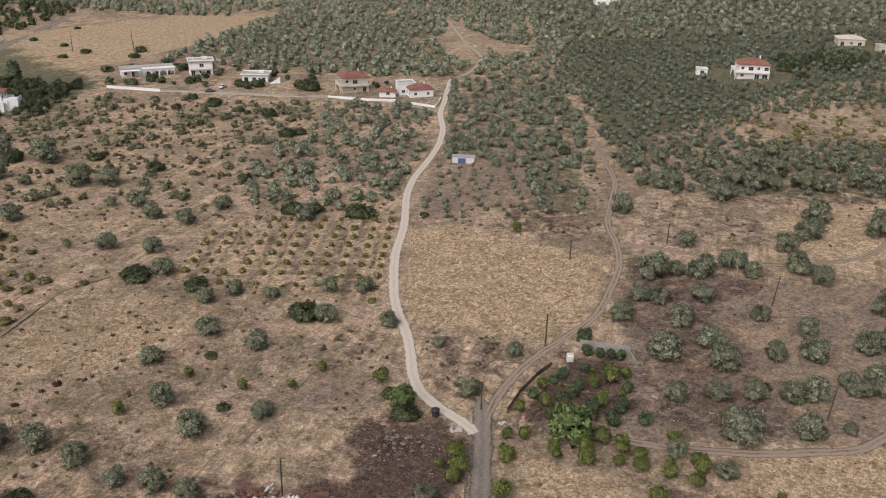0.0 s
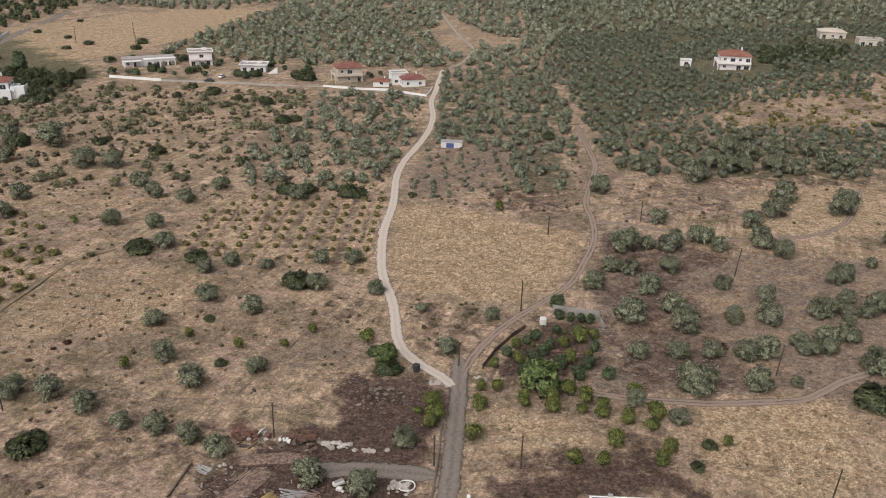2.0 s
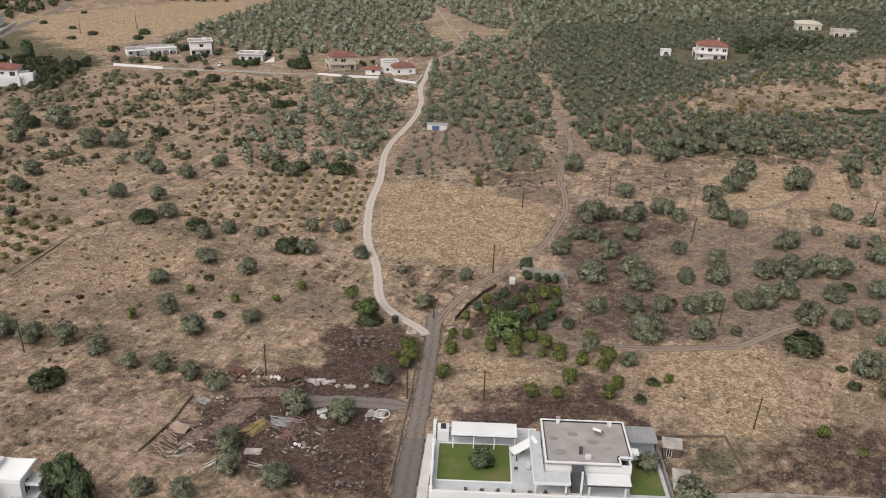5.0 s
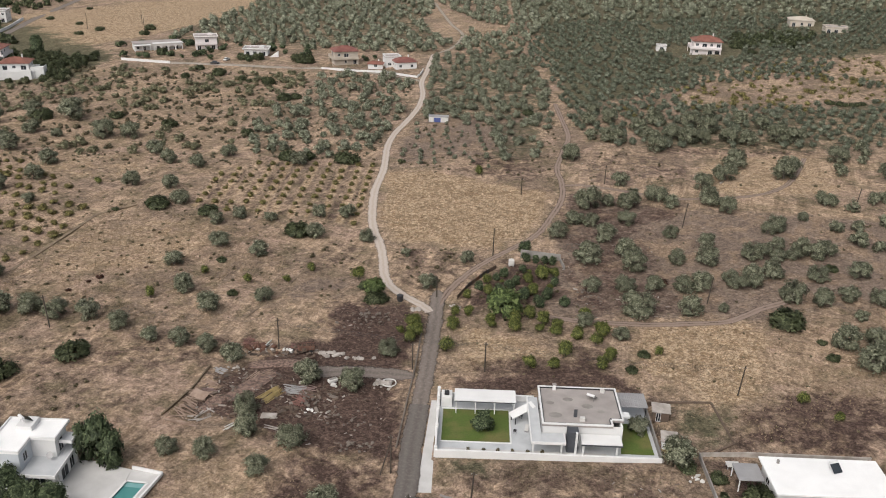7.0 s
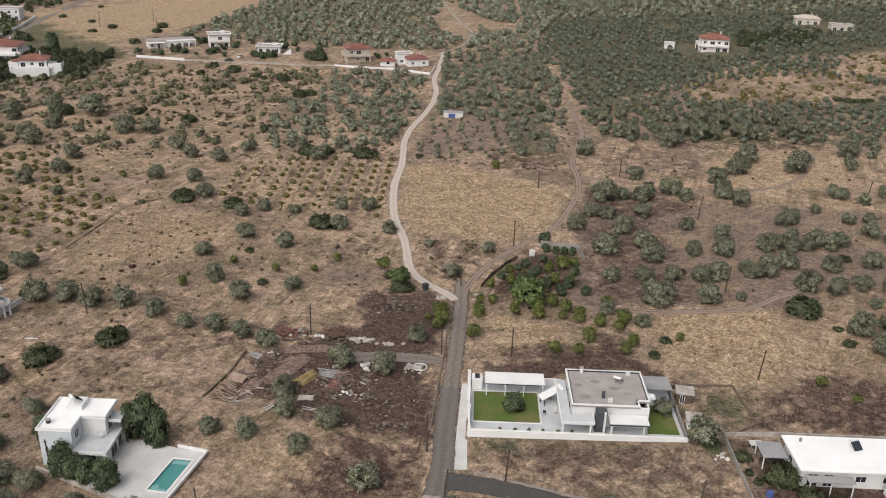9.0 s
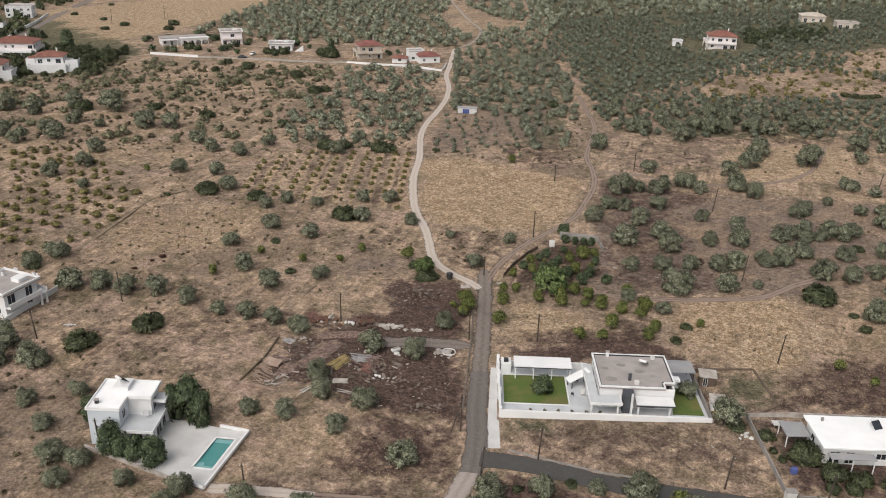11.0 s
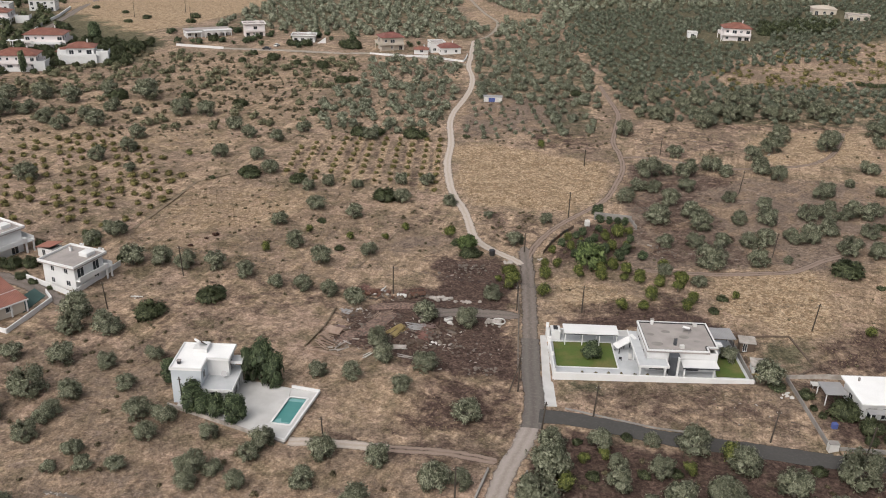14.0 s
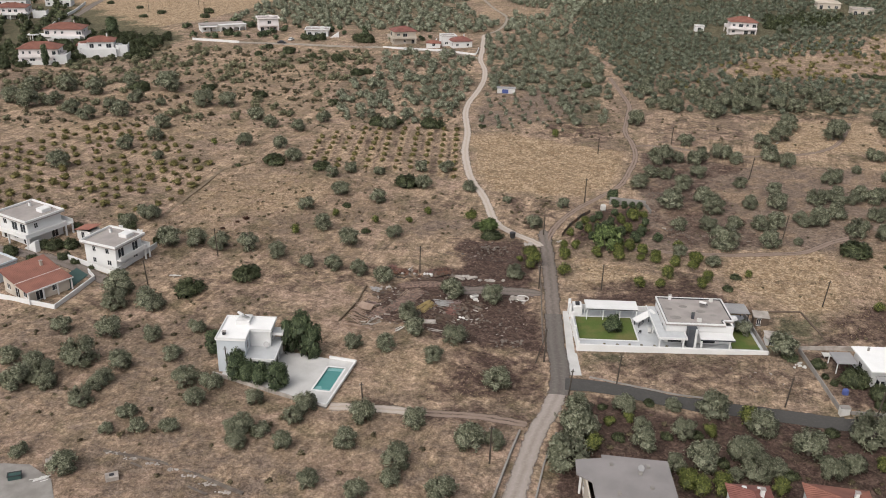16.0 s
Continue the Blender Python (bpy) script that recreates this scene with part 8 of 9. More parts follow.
def garden_plot():
    z = float(height(28, 18))
    w = thing("plot_wall", pose(0, 0, z), "bare grey concrete wall at the top of the garden", "wall")
    bm = wall_mesh(9.4, 2.2, 0.25, [])
    bm.transform(pose(26.4, 22.6, -0.1, 0, 0, -13))
    part("wall", bm, M_CONCRETE, w)
    bm = wall_mesh(4.6, 1.5, 0.22, [])
    bm.transform(pose(35.4, 20.4, -0.1, 0, 0, -83))
    part("side_wall", bm, M_CONCRETE, w)
    t = thing("water_tank", pose(24.1, 18.0, ground_at(24.1, 18.0)), "white plastic water tank standing on blocks", "water tank")
    part("body", boxes((-0.65, 0.65, -0.65, 0.65, 0.16, 1.6), bevel=0.18), M_PLASTIC, t)
    part("neck", boxes((-0.2, 0.2, -0.2, 0.2, 1.603, 1.8), bevel=0.05), M_PLASTIC, t)
    for sx in (-0.45, 0.45):
        part("block", boxes((sx - 0.2, sx + 0.2, -0.6, 0.6, 0, 0.157)), M_CONCRETE, t)
    f = thing("garden_fence", pose(0, 0, 0), "rough dark sheet and netting fence along the track", "fence")
    line = [(11.9, 1.6), (14.2, 7), (17.5, 12.6), (20.6, 16.4)]
    for (ax, ay), (bx, by) in zip(line, line[1:]):
        n = 4
        for k in range(n):
            px, py = ax + (bx - ax) * k / n, ay + (by - ay) * k / n
            qx, qy = ax + (bx - ax) * (k + 1) / n, ay + (by - ay) * (k + 1) / n
            za = ground_at(px, py)
            bm = bmesh.new()
            tube(bm, (px, py, za - 0.2), (px, py, za + 1.3), 0.05, 0.04, 5)
            part("post", bm, M_OLDTIMBER, f)
            d = Vector((qx - px, qy - py))
            bm = boxes((0.06, d.length - 0.06, -0.02, 0.02, 0.1, 1.05))
            bm.transform(pose(px, py, za, 0, 0, math.degrees(math.atan2(d.y, d.x))))
            part("sheet", bm, random.Random(k + ax).choice((M_DARKMETAL, M_OLDTIMBER, M_RUST)), f)


garden_plot()
for x, y, r in ((26.5, 14.5, 1.2), (22.2, 12.6, 1.3), (20.5, 10.6, 1.1), (23.2, 6.4, 1.4), (27.5, 20.4, 1.3), (29.8, 19.6, 1.2), (31.8, 19.2, 1.1), (33.6, 18.6, 1.2), (21.0, 4.6, 1.3), (16.6, 6.2, 1.2), (26.0, 1.8, 1.5), (30.5, 15.0, 1.0),
                (24.8, 9.0, 1.2), (33.2, 8.0, 1.2), (31.2, 2.0, 1.6), (34.5, -1.5, 1.5), (29.0, -2.0, 1.6), (19.0, 0.2, 1.3), (27.6, 25.2, 1.8)):
    plant("garden_bush", CYPRESS, x, y, r, "dark green bush in the fenced garden", "bush", "garden bushes", 0.8)

grng = random.Random(404)
for x, y in clear_of(rows_in([(15, 1), (22, 16), (27, 20), (34, 17), (34, 2), (24, -2)], 2.9, 2.9, 20, 0.7, 0.56, 405), 0.3, [(21.6, -6.2, 3.4), (24.1, 18.0, 1.0)]):
    plant("garden_bush", LITTLE if grng.random() < 0.5 else CITRUS, x, y, grng.uniform(0.6, 1.15), "dull green vegetable bush in the fenced garden", "bush", "garden bushes", 0.8)
c = thing("field_hut", pose(3.0, 133.6, ground_at(3, 133.6) - 0.05, 0, 0, -2), "white box-like hut with a blue tarpaulin side", "hut")
part("body", boxes((-3.4, 3.4, -1.3, 1.3, 0, 1.95), bevel=0.04), M_PLASTIC, c)
part("roof", boxes((-3.55, 3.55, -1.45, 1.45, 1.953, 2.06)), M_SHEET, c)
part("tarpaulin", boxes((-1.6, 0.8, -1.42, -1.31, 0.1, 1.6), bevel=0.04), M_BLUE, c)


# the dump yard
def heap(name, x, y, wide, deep, count, material, label, category, seed, size=(0.3, 0.9), flat=0.5):
    """A heap of broken pieces, each with its own tilt."""
    rng = random.Random(seed)
    h = thing(name, pose(x, y, ground_at(x, y)), label, category)
    for k in range(count):
        s = rng.uniform(*size)
        bm = bmesh.new()
        bmesh.ops.create_icosphere(bm, subdivisions=1, radius=s * 0.5)
        for v in bm.verts:
            v.co *= rng.uniform(0.7, 1.25)
            v.co.z *= flat
        px, py = rng.gauss(0, wide * 0.35), rng.gauss(0, deep * 0.35)
        up = max(0.0, 0.5 * (1 - (px / wide) ** 2 * 3 - (py / deep) ** 2 * 3)) * min(wide, deep) * 0.25
        bm.transform(pose(px, py, up + s * flat * 0.3, rng.uniform(-20, 20), rng.uniform(-20, 20), rng.uniform(0, 360)))
        part("piece", bm, material, h)


def plank_pile(name, x, y, turn, length, count, wide, material, label, seed, messy=8):
    rng = random.Random(seed)
    h = thing(name, pose(x, y, ground_at(x, y), 0, 0, turn), label, "timber pile")
    for k in range(count):
        l, w = length * rng.uniform(0.6, 1.05), rng.uniform(0.1, 0.22)
        bm = boxes((-l / 2, l / 2, -w / 2, w / 2, 0, 0.07))
        bm.transform(pose(rng.gauss(0, 0.25), (k / count - 0.5) * wide + rng.gauss(0, 0.1), 0.02 + 0.075 * (k % 4), rng.uniform(-4, 4), rng.uniform(-2, 2), rng.gauss(0, messy)))
        part("plank", bm, material, h)


def timber_raft():
    """Poles and planks fallen inside a broken timber enclosure."""
    r = thing("timber_raft", pose(0, 0, ground_at(-32, -43)), "pinkish poles and planks fallen inside a broken timber enclosure", "timber pile")
    for x0, y0, x1, y1, lift, high in ((-36.0, -45.8, -33.4, -37.2, 0.05, 0.45), (-33.4, -37.2, -32.5, -29.9, 0.05, 0.35), (-35.1, -46.9, -29.3, -48.7, 0.08, 0.3), (-33.8, -47.4, -30.6, -48.2, 0.4, 0.2)):
        d = math.hypot(x1 - x0, y1 - y0)
        bm = boxes((0, d, -0.14, 0.14, 0, high), bevel=0.03)
        bm.transform(pose(x0, y0, lift, 0, 0, math.degrees(math.atan2(y1 - y0, x1 - x0))) @ pose(0, 0, 0, 14, 0, 0))
        part("beam", bm, M_BANK if high > 0.3 else M_TIMBER, r)
    rng = random.Random(3)
    for k in range(30):
        l, w = rng.uniform(1.8, 4.6), rng.uniform(0.07, 0.15)
        bm = boxes((-l / 2, l / 2, -w, w, 0, 0.1), bevel=0.02)
        bm.transform(pose(-32.6 + rng.gauss(0, 0.5) + 0.03 * k, -46.0 + 0.27 * k, 0.1 + 0.1 * (k % 4), rng.uniform(-8, 8), rng.uniform(-5, 5), rng.gauss(-28, 13)))
        part("plank", bm, M_OLDTIMBER if rng.random() < 0.35 else M_TIMBER, r)
    bm = boxes((-1.5, 1.5, -0.9, 0.9, 0, 0.08), bevel=0.02)
    bm.transform(pose(-31.4, -39.9, 0.55, 14, 4, -24))
    part("panel", bm, M_TIMBER, r, "faded board panel")
    for x, y, l, turn in ((-29.4, -44.6, 3.0, 52), (-28.8, -46.4, 2.6, 40), (-30.2, -46.8, 2.2, 15), (-28.4, -43.9, 1.8, -30), (-29.9, -45.3, 2.4, 70)):
        bm = boxes((-l / 2, l / 2, -0.13, 0.13, 0, 0.1), bevel=0.02)
        bm.transform(pose(x, y, rng.uniform(0.1, 0.4), rng.uniform(-10, 10), rng.uniform(-8, 8), turn))
        part("plank", bm, M_WHITESTONE, r)


def cane_bundle():
    """A sheaf of long canes heaped on a rise, each with its own lie."""
    rng = random.Random(31)
    h = thing("cane_pile", pose(-19.7, -38.2, ground_at(-19.7, -38.2), 0, 0, 58), "heaped sheaf of yellow canes", "cane pile")
    for k in range(34):
        a = rng.uniform(-1, 1)
        y, z, l = a * 1.25, 0.1 + 0.75 * (1 - a * a) * rng.uniform(0.5, 1), rng.uniform(3.2, 4.8)
        bm = bmesh.new()
        tilt = rng.uniform(-0.25, 0.1)
        tube(bm, (-l / 2, y * 1.15, z * 0.7), (l / 2, y * 0.85 + rng.gauss(0, 0.12), z + tilt), 0.055, 0.045, 5)
        part("cane", bm, M_BAMBOO, h)


def dumped_bath(x, y):
    """A white tub tipped on its side, with a rim; a grey plate stands for its shaded inside."""
    b = thing("tipped_tub", pose(x, y, ground_at(x, y), 0, 0, 35), "white tub tipped over beside the olive tree", "tub")
    bm = boxes((-0.9, 0.9, -0.45, 0.45, 0.1, 0.75), bevel=0.16)
    part("shell", bm, M_PLASTIC, b)
    part("hollow", boxes((-0.7, 0.7, -0.3, 0.3, 0.754, 0.78), bevel=0.01), M_CONCRETE, b)
    for sx in (-0.6, 0.6):
        part("foot", boxes((sx - 0.08, sx + 0.08, -0.3, 0.3, 0, 0.097)), M_RUST, b)


def rusty_trailer(x, y):
    """The rusted frame of a small trailer with bent side rails."""
    t = thing("rusty_trailer", pose(x, y, ground_at(x, y), 0, 0, 12), "rusted wreck of a small farm trailer", "trailer")
    part("bed", boxes((-1.5, 1.5, -0.8, 0.8, 0.55, 0.65), bevel=0.02), M_RUST, t)
    for py in (-0.78, 0.78):
        for k in range(5):
            part("stake", boxes((-1.45 + 0.7 * k, -1.37 + 0.7 * k, py - 0.04, py + 0.04, 0.653, 1.35)), M_RUST, t)
        part("rail", boxes((-1.5, 1.5, py - 0.05, py + 0.05, 1.353, 1.43)), M_RUST, t)
        for px in (-0.8, 0.8):
            bm = bmesh.new()
            tube(bm, (px, py - 0.12, 0.3), (px, py + 0.12, 0.3), 0.3, 0.3, 10)
            part("wheel", bm, M_RUBBER, t)


def earth_mound(x, y, turn, long, wide, high, seed):
    """A low ridge of tipped red earth with an uneven foot."""
    m = thing("earth_mound", pose(0, 0, 0), "low mound of tipped reddish earth", "mound")
    bm = bmesh.new()
    c, s = math.cos(radians(turn)), math.sin(radians(turn))
    grid = []
    for i in range(19):
        line = []
        for j in range(11):
            u, v = i / 9 - 1, j / 5 - 1
            lump = noise.noise((u * 2.1 + seed, v * 1.7, 3.1)) * 0.5 + noise.noise((u * 6 + seed, v * 5, 9.3)) * 0.22
            h = max(0.0, 1 - u * u * (1 + 0.4 * lump)) * max(0.0, 1 - v * v) * (0.85 + lump)
            px, py = x + u * long * c - v * wide * s, y + u * long * s + v * wide * c
            line.append(bm.verts.new((px, py, ground_at(px, py) - 0.08 + max(0.0, h) * high)))
        grid.append(line)
    for a, b in zip(grid, grid[1:]):
        for k in range(10):
            bm.faces.new((a[k], b[k], b[k + 1], a[k + 1])).smooth = True
    part("earth", bm, M_REDEARTH, m)


earth_mound(-23.6, -35.2, 62, 6.6, 2.1, 0.42, 1)
earth_mound(-20.8, -27.4, 8, 6.2, 1.7, 0.34, 2)
earth_mound(-28.8, -41.5, 70, 3.8, 1.6, 0.26, 3)
timber_raft()
cane_bundle()
dumped_bath(-9.6, -33.1)
rusty_trailer(-16.2, -22.2)
plank_pile("timber_pile", -30.8, -35.2, -20, 3.2, 6, 1.2, M_TIMBER, "small stack of pinkish boards", 2, 6)
plank_pile("timber_pile", -30.2, -30.9, -30, 2.6, 9, 1.6, M_SHEET, "grey sheets and boards by the yard edge", 45, 14)
plank_pile("timber_pile", -15.8, -36.0, -10, 4.4, 14, 2.6, M_SHEET, "loose grey metal sheets and boards", 4, 16)
plank_pile("timber_pile", -12.8, -37.6, -16, 3.6, 10, 1.6, M_OLDTIMBER, "old dark boards on the ground", 5, 18)
plank_pile("timber_pile", -23.8, -32.0, 58, 3.2, 4, 0.9, M_TIMBER, "a few pale poles lying on earth", 6, 8)
plank_pile("timber_pile", -21.8, -31.0, 40, 2.8, 5, 1.2, M_TIMBER, "short pale poles lying on earth", 7, 14)
plank_pile("timber_pile", -24.2, -48.2, 52, 3.0, 3, 0.8, M_PLASTIC, "white boards dropped on the soil", 8, 5)
plank_pile("timber_pile", -16.8, -48.0, -16, 3.8, 3, 0.5, M_WHITESTONE, "long pale beam pieces on the soil", 10, 4)
plank_pile("timber_pile", -27.4, -20.4, 40, 3.0, 24, 3.6, M_REDBOARD, "heap of dark rusty boards and rails", 61, 38)
plank_pile("timber_pile", -25.6, -21.6, -52, 2.2, 9, 1.8, M_TIMBER, "pinkish boards tipped on the yard edge", 62, 30)
plank_pile("timber_pile", -23.9, -21.0, 66, 2.0, 4, 1.0, M_PLASTIC, "white boards leaning by the pole", 63, 16)
plank_pile("timber_pile", -18.8, -21.6, 10, 2.4, 12, 2.0, M_REDBOARD, "rusty bars and dark boards in a tangle", 64, 34)
plank_pile("timber_pile", -14.0, -39.4, -24, 3.2, 24, 3.4, M_REDBOARD, "reddish brown boards strewn in a heap", 65, 30)
plank_pile("timber_pile", -13.6, -35.4, -8, 3.4, 8, 1.4, M_PINKBOARD, "faded mauve boards lying loose", 66, 10)
plank_pile("timber_pile", -30.4, -38.0, 28, 2.8, 8, 1.8, M_PINKBOARD, "faded pinkish boards lying loose", 67, 12)
plank_pile("timber_pile", -16.6, -43.0, 5, 2.0, 12, 2.4, M_OLDTIMBER, "broken brown boards and branches", 68, 40)
plank_pile("timber_pile", -9.0, -36.3, 5, 2.4, 3, 0.6, M_OLDTIMBER, "short dark boards on the mud", 46, 8)
g = thing("sheet_panel", pose(-18.5, -44.6, ground_at(-18.5, -44.6) + 0.05, 0, 0, -4), "pale rusty sheet panel lying flat", "panel")
part("sheet", ribbed_slope(pose(-1.3, -0.8, 0.1), 2.6, 1.6, 0.12, 0.05), M_WHITESTONE, g)
part("prop", boxes((-1.2, 1.2, -0.2, 0.2, -0.05, 0.04)), M_OLDTIMBER, g)
g = thing("leaning_board", pose(-23.9, -20.9, ground_at(-23.9, -20.9), 0, 0, 50), "white board leaning on scrap", "board")
bm = boxes((-1.1, 1.1, -0.04, 0.04, 0, 1.0), bevel=0.01)
bm.transform(pose(0, 0, 0.1, 35, -25, 0))
part("board", bm, M_PLASTIC, g)
ring = thing("plastic_coil", pose(0.4, -33.0, ground_at(0.4, -33.0) + 0.08), "pale coil of plastic pipe on white rubble", "coil")
bm = bmesh.new()
rings = []
for k in range(24):
    u = 2 * math.pi * k / 24
    mid = Vector((1.25 * math.cos(u), 1.25 * math.sin(u), 0.22 + 0.04 * math.sin(3 * u)))
    out = Vector((math.cos(u), math.sin(u), 0))
    rings.append([bm.verts.new(mid + out * 0.11 * math.cos(j * math.pi / 3) + Vector((0, 0, 0.11 * math.sin(j * math.pi / 3)))) for j in range(6)])
for k in range(24):
    for j in range(6):
        bm.faces.new((rings[k][j], rings[(k + 1) % 24][j], rings[(k + 1) % 24][(j + 1) % 6], rings[k][(j + 1) % 6]))
part("pipe", bm, M_PLASTIC, ring)
heap("scrap_heap", -25.5, -22.4, 5.0, 2.4, 26, M_RUST, "heap of rusty brown scrap and branches", "scrap heap", 11, (0.5, 1.3), 0.8)
heap("scrap_heap", -17.0, -23.2, 5.0, 2.2, 26, M_OLDTIMBER, "heap of broken dark timber and scrap", "scrap heap", 12, (0.4, 1.2), 0.8)
heap("rubble_heap", -24.4, -22.8, 3.0, 1.6, 9, M_WHITESTONE, "white broken bags among scrap", "rubble heap", 13, (0.4, 1.0), 0.7)
heap("rubble_heap", -19.6, -23.0, 1.8, 1.2, 7, M_PLASTIC, "white plastic sheets bundled on scrap", "rubble heap", 14, (0.5, 1.0), 0.8)
heap("rubble_heap", -10.6, -23.4, 4.0, 1.1, 18, M_WHITESTONE, "row of pale broken stone slabs", "rubble heap", 15, (0.5, 1.3), 0.5)
heap("rubble_heap", -6.4, -24.5, 3.2, 0.9, 14, M_WHITESTONE, "pale stones in a low row", "rubble heap", 16, (0.4, 1.2), 0.5)
heap("rubble_heap", -0.9, -33.6, 3.0, 2.4, 30, M_WHITESTONE, "heap of white broken marble", "rubble heap", 17, (0.4, 1.2), 0.6)
heap("rubble_heap", -9.0, -34.0, 1.2, 0.8, 4, M_PLASTIC, "white sacks thrown together", "rubble heap", 18, (0.5, 1.2), 0.7)
heap("rubble_heap", -27.6, -30.6, 3.0, 1.8, 12, M_WHITESTONE, "pale rubble and a white sack", "rubble heap", 19, (0.3, 1.0), 0.5)
heap("rubble_heap", -12.6, -39.6, 5.0, 3.0, 26, M_STONE, "scattered grey-brown rubble on dark soil", "rubble heap", 20, (0.25, 0.8), 0.5)
heap("rubble_heap", -15.3, -42.2, 2.8, 1.6, 24, M_OLDTIMBER, "dark broken branches and boards", "scrap heap", 21, (0.3, 0.9), 0.5)
heap("rubble_heap", -6.4, -45.0, 6.0, 5.0, 34, M_STONE, "clods and stones on dark earth", "rubble heap", 22, (0.2, 0.7), 0.5)
heap("rubble_heap", -3.4, -52.0, 4.0, 3.0, 22, M_STONE, "clods and stones beside the lane", "rubble heap", 23, (0.2, 0.8), 0.5)
heap("rubble_heap", -12.1, -42.3, 1.4, 0.7, 6, M_PLASTIC, "white plastic scraps on bare soil", "rubble heap", 24, (0.3, 0.8), 0.3)
heap("rubble_heap", -6, -9, 9, 6, 60, M_STONE, "stones and clods over dark tipped earth", "rubble heap", 25, (0.25, 0.8), 0.5)
heap("rubble_heap", 3.6, -4.0, 1.6, 1.0, 10, M_WHITESTONE, "broken concrete pieces by the junction", "rubble heap", 26, (0.4, 1.1), 0.6)
heap("rubble_heap", 11.6, -1.8, 1.8, 1.0, 10, M_WHITESTONE, "pale rubble beside the track", "rubble heap", 27, (0.3, 0.9), 0.5)
heap("rubble_heap", 40.5, 28.0, 6, 4, 40, M_STONE, "pale stones cleared into a loose pile", "rubble heap", 28, (0.25, 0.7), 0.5)
heap("rubble_heap", 40, 3.0, 6, 6, 36, M_STONE, "loose stones on bare orchard soil", "rubble heap", 29, (0.2, 0.7), 0.5)
heap("rubble_heap", -73.6, -29.0, 1.6, 1.0, 8, M_PLASTIC, "white plastic litter on dry grass", "litter", 30, (0.3, 0.9), 0.3)
heap("rubble_heap", 48.6, -58.0, 1.6, 0.9, 7, M_PLASTIC, "white blocks dumped at the plot corner", "rubble heap", 31, (0.4, 1.0), 0.6)


def debris(name, poly, count, seed, label, size=(0.15, 0.7)):
    """Loose bits strewn over the ground, too many to count."""
    rng = random.Random(seed)
    bm_v, bm_f = [], []
    places = rows_in(poly, 0.9, 0.9, 10, 0.5, 1.0, seed)
    rng.shuffle(places)
    some = np.array(places[:count])
    for (x, y), z in zip(places[:count], ground_z(some[:, 0], some[:, 1])):
        s = rng.uniform(*size) * rng.choice((0.6, 1, 1, 1.5))
        l, w, h = s * rng.uniform(0.6, 2.4), s * rng.uniform(0.25, 0.7), s * rng.uniform(0.1, 0.45)
        m = pose(x, y, float(z) + h * 0.3, rng.uniform(-15, 15), rng.uniform(-15, 15), rng.uniform(0, 360))
        n0 = len(bm_v)
        bm_v += [m @ Vector((sx * l / 2 * rng.uniform(0.7, 1), sy * w / 2 * rng.uniform(0.7, 1), sz * h / 2)) for sz in (-1, 1) for sx, sy in ((-1, -1), (1, -1), (1, 1), (-1, 1))]
        bm_f += [[n0 + k for k in f] for f in ((0, 3, 2, 1), (4, 5, 6, 7), (0, 1, 5, 4), (1, 2, 6, 5), (2, 3, 7, 6), (3, 0, 4, 7))]
    tagged(new(name, mesh_of(name, bm_v, bm_f, M_DEBRIS)), label, "debris", kind="stuff")


debris("yard_debris", [(-34, -46), (-31, -33), (-27, -29), (-14, -32), (-6, -36), (-8, -44), (-20, -46)], 420, 81, "strewn boards, plastic and rubble in the dump yard")
debris("yard_edge_debris", [(-29, -21), (-14, -21), (-12, -25), (-29, -25)], 260, 82, "branches, sacks and boards along the dump yard edge", (0.2, 0.9))
debris("earth_debris", [(-10, -36), (2, -34), (1, -56), (-12, -52)], 90, 83, "stones and clods on the dark soil", (0.1, 0.36))
debris("tipped_debris", [(-13, -2), (3, -4), (3, -18), (-13, -18)], 130, 84, "stones and clods on the tipped earth", (0.1, 0.36))
debris("orchard_stones", [(34, 12), (56, 12), (60, 36), (38, 36)], 220, 85, "loose pale stones in the orchard", (0.1, 0.4))
debris("grove_stones", [(34, -7), (60, -7), (60, 6), (34, 8)], 160, 86, "loose stones at the grove's foot", (0.1, 0.45))
debris("plot_stones", [(34, -58), (46, -58), (48, -69), (36, -67)], 90, 87, "pale stones scattered on the empty plot", (0.1, 0.35))
debris("northern_stones", [(44, 72), (90, 66), (90, 92), (48, 92)], 160, 88, "stones scattered on the northern field", (0.15, 0.5))
garden_wall("field_wall", [(-31, -10.8), (-26.2, 1), (-22.6, 13.8)], 0.12, 0.3, M_BANK, "low line of earth and stones between two fields", 0.3)
garden_wall("field_bank", [(-86.5, 6), (-84, 22), (-81.3, 40), (-74, 48)], 0.16, 0.9, M_BANK, "low earth and stone bank between two fields", 0.3)
garden_wall("lane_kerb", [(3.2, -52), (3.9, -40), (4.7, -27), (5.2, -10)], 0.3, 0.25, M_STONE, "broken low stone kerb along the lane", 0.3)
garden_wall("lane_wall", [(-2.6, -80), (-4.4, -86), (-7.4, -97), (-12, -112)], 0.6, 0.3, M_CONCRETE, "low weathered concrete wall beside the lane", 0.3)
garden_wall("lane_kerb", [(3.2, -80), (0.6, -88), (-1.2, -96), (-5, -112)], 0.35, 0.25, M_CONCRETE, "broken concrete kerb beside the lane", 0.3)
garden_wall("road_kerb", [(10.5, -63.2), (16, -65.2), (24.6, -68.2), (30, -69.3)], 0.22, 0.25, M_CONCRETE, "raised concrete kerb along the asphalt road", 0.3)
a = thing("lane_apron", pose(0, 0, 0), "pale concrete apron beside the lane", "apron")
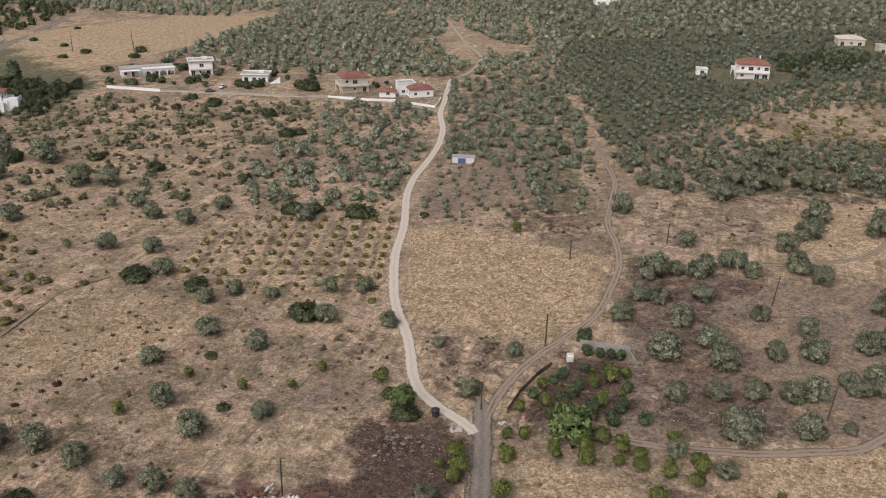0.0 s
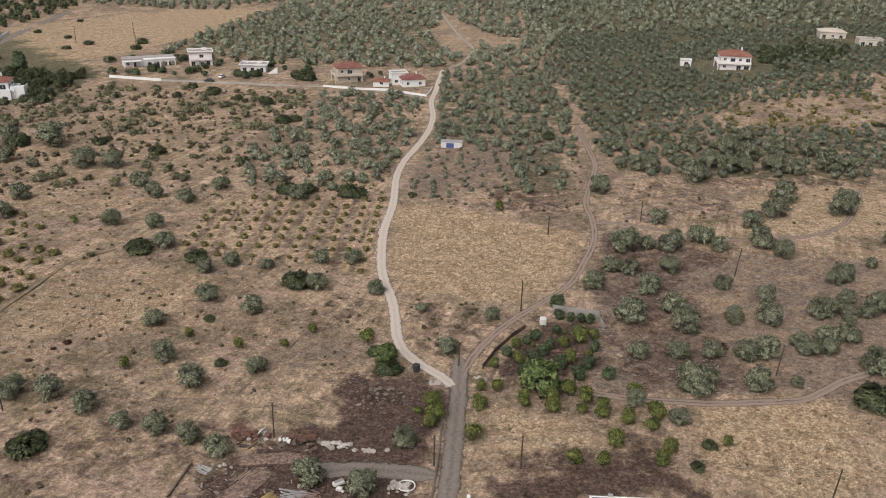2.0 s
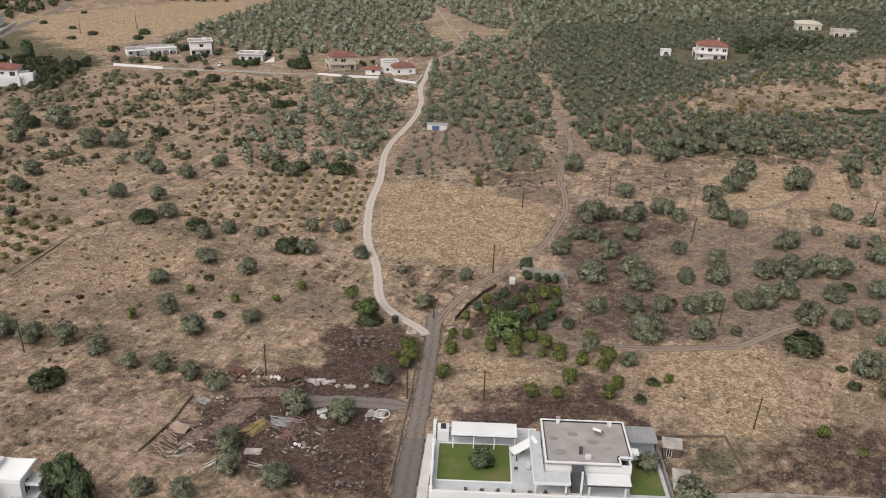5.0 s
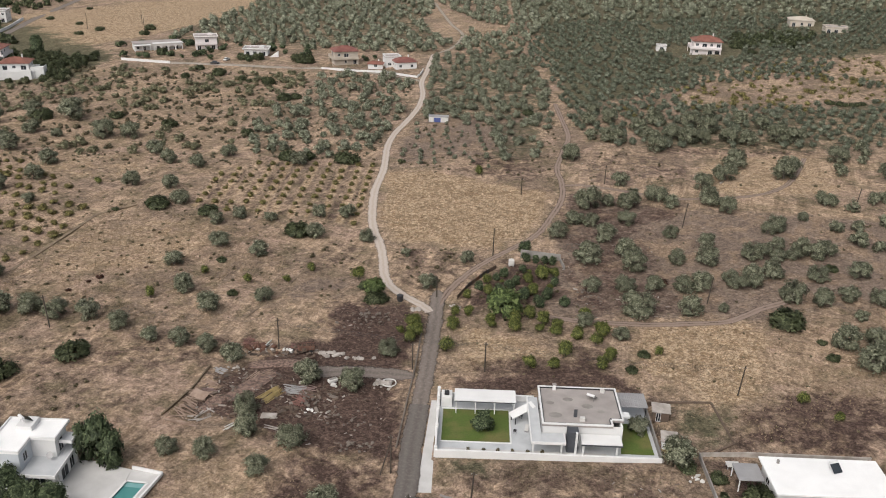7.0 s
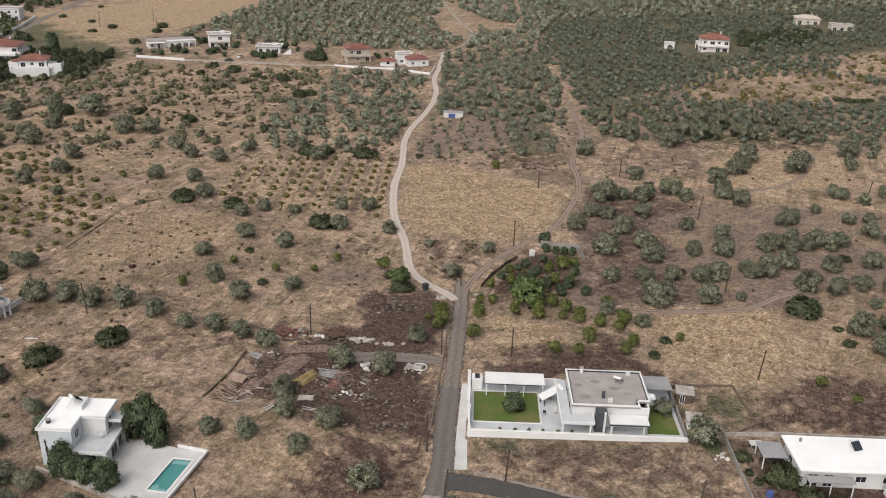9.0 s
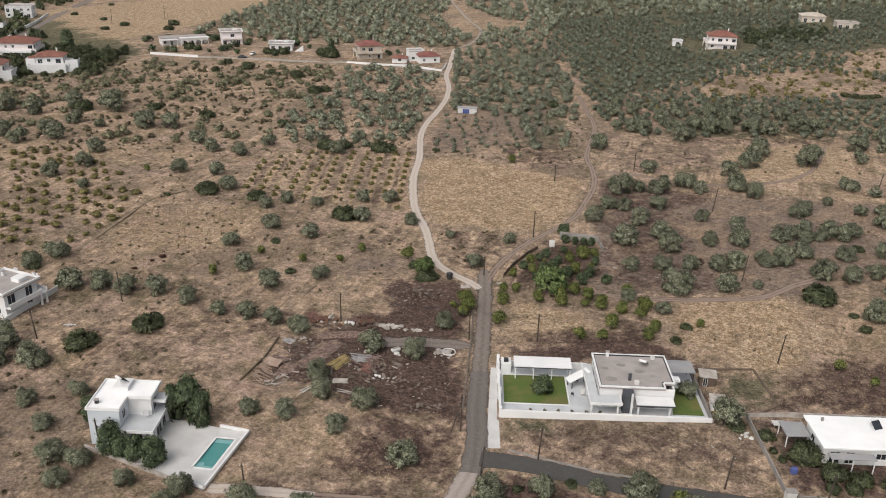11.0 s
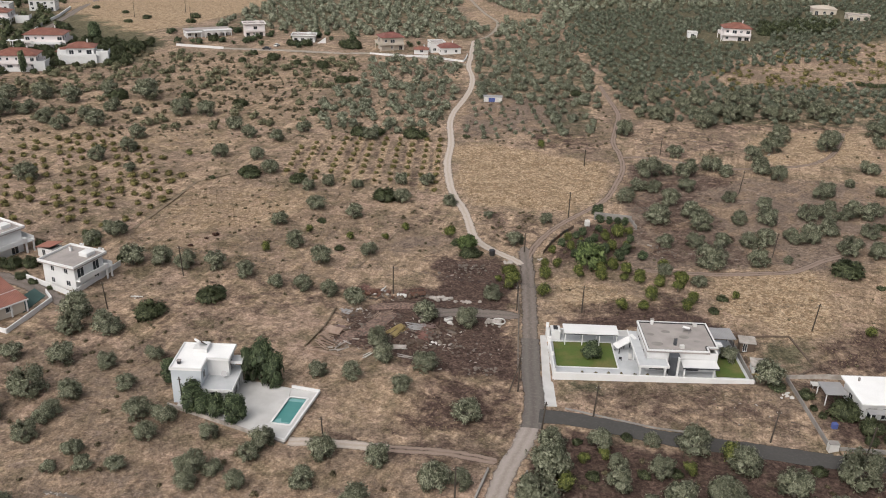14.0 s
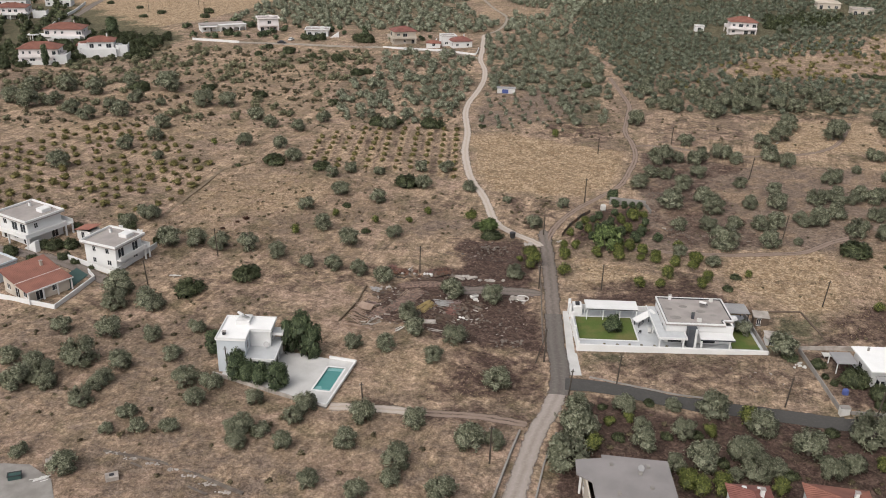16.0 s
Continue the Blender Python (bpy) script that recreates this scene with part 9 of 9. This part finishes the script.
part("slab", prism([(7.0, -62.6), (9.2, -62.6), (9.25, -38.4), (8.2, -38.4)], float(height(8, -50)) - 0.5, float(height(8, -50)) + 0.14), M_POOLDECK, a)
for x, y, w, d, high, roof_m, body_m, label in (
        (46.3, -42.2, 2.6, 2.2, 1.9, M_WHITESTONE, M_OLDTIMBER, "old timber shed under a pale slanted sheet roof"),
        (46.2, -49.6, 2.2, 2.4, 1.5, M_WHITESTONE, M_WHITE, "low white block shed with a pale roof")):
    s = thing("yard_shed", pose(x, y, ground_at(x, y), 0, 0, -8), label, "shed", "yard sheds")
    shell(s, -w / 2, -d / 2, w, d, 0, high, body_m, [(0, 0.5, 1.3, 0.05, high - 0.2, "door")])
    roof = boxes((-w / 2 - 0.25, w / 2 + 0.25, -d / 2 - 0.25, d / 2 + 0.25, 0, 0.08), bevel=0.01)
    roof.transform(pose(0, 0, high + 0.12, 5, 0, 0))
    part("roof", roof, roof_m, s)
plank_pile("timber_pile", 45.6, -45.6, 70, 3.2, 12, 1.8, M_OLDTIMBER, "old brown boards stacked beside the shed", 41, 6)
plank_pile("timber_pile", 46.0, -51.4, -60, 3.0, 6, 1.0, M_BAMBOO, "yellowish poles leaning in the yard", 42, 5)
p = thing("paved_yard", pose(0, 0, float(height(-79, -102)) - 0.12), "grey paved yard with dusty edges", "yard")
part("paving", prism([(-91, -92), (-75, -92), (-70.5, -95), (-67.5, -100.5), (-67.5, -111), (-91, -111)], -0.5, 0.1), M_CONCRETE, p)
heap("scrap_heap", -71.6, -91.4, 2.6, 1.4, 26, M_DEBRIS, "heap of dark and pale household scrap by the paved yard", "scrap heap", 43, (0.3, 0.9), 0.8)
plank_pile("timber_pile", -72.2, -95.2, 30, 2.6, 5, 1.2, M_PLASTIC, "pale boards dumped on the paved yard", 44, 6)
b = thing("water_trough", pose(-75.6, -95.2, float(height(-79, -102)) + 0.0, 0, 0, 20), "dark green metal water trough", "trough")
part("tub", boxes((-0.9, 0.9, -0.5, 0.5, 0.0, 0.7), bevel=0.06), M_GREENNET, b)
part("rim", boxes((-0.96, 0.96, -0.56, -0.44, 0.703, 0.78), (-0.96, 0.96, 0.44, 0.56, 0.703, 0.78), (-0.96, -0.84, -0.437, 0.437, 0.703, 0.78), (0.84, 0.96, -0.437, 0.437, 0.703, 0.78)), M_DARKMETAL, b)
c = thing("cistern", pose(-61.8, -94.6, ground_at(-61.8, -94.6) - 0.1, 0, 0, 25), "pale concrete cistern block with a dark hatch", "cistern")
part("block", boxes((-0.9, 0.9, -0.7, 0.7, 0, 0.75), bevel=0.04), M_WHITESTONE, c)
part("hatch", boxes((-0.35, 0.35, -0.3, 0.3, 0.753, 0.8), bevel=0.01), M_DARKMETAL, c)
garden_wall("terrace_edge", [(-65.5, -88.3), (-61, -89.2), (-56.7, -90.2), (-50.0, -92.9), (-42.5, -96.5)], 0.1, 0.5, M_STONE, "pale stony edge of a low terrace", 0.3)
garden_wall("terrace_edge", [(-60.5, -90.8), (-54.5, -93.6), (-47.5, -97.0)], 0.08, 0.4, M_STONE, "pale stony edge of a low terrace", 0.3)
for k in range(7):
    heap("stone_row", -63.5 + 3.1 * k, -88.7 - 1.05 * k - 0.12 * k * k * 0.3, 2.0, 0.5, 16, M_WHITESTONE, "row of pale loose stones along a low terrace", "stones", 50 + k, (0.2, 0.55), 0.25)
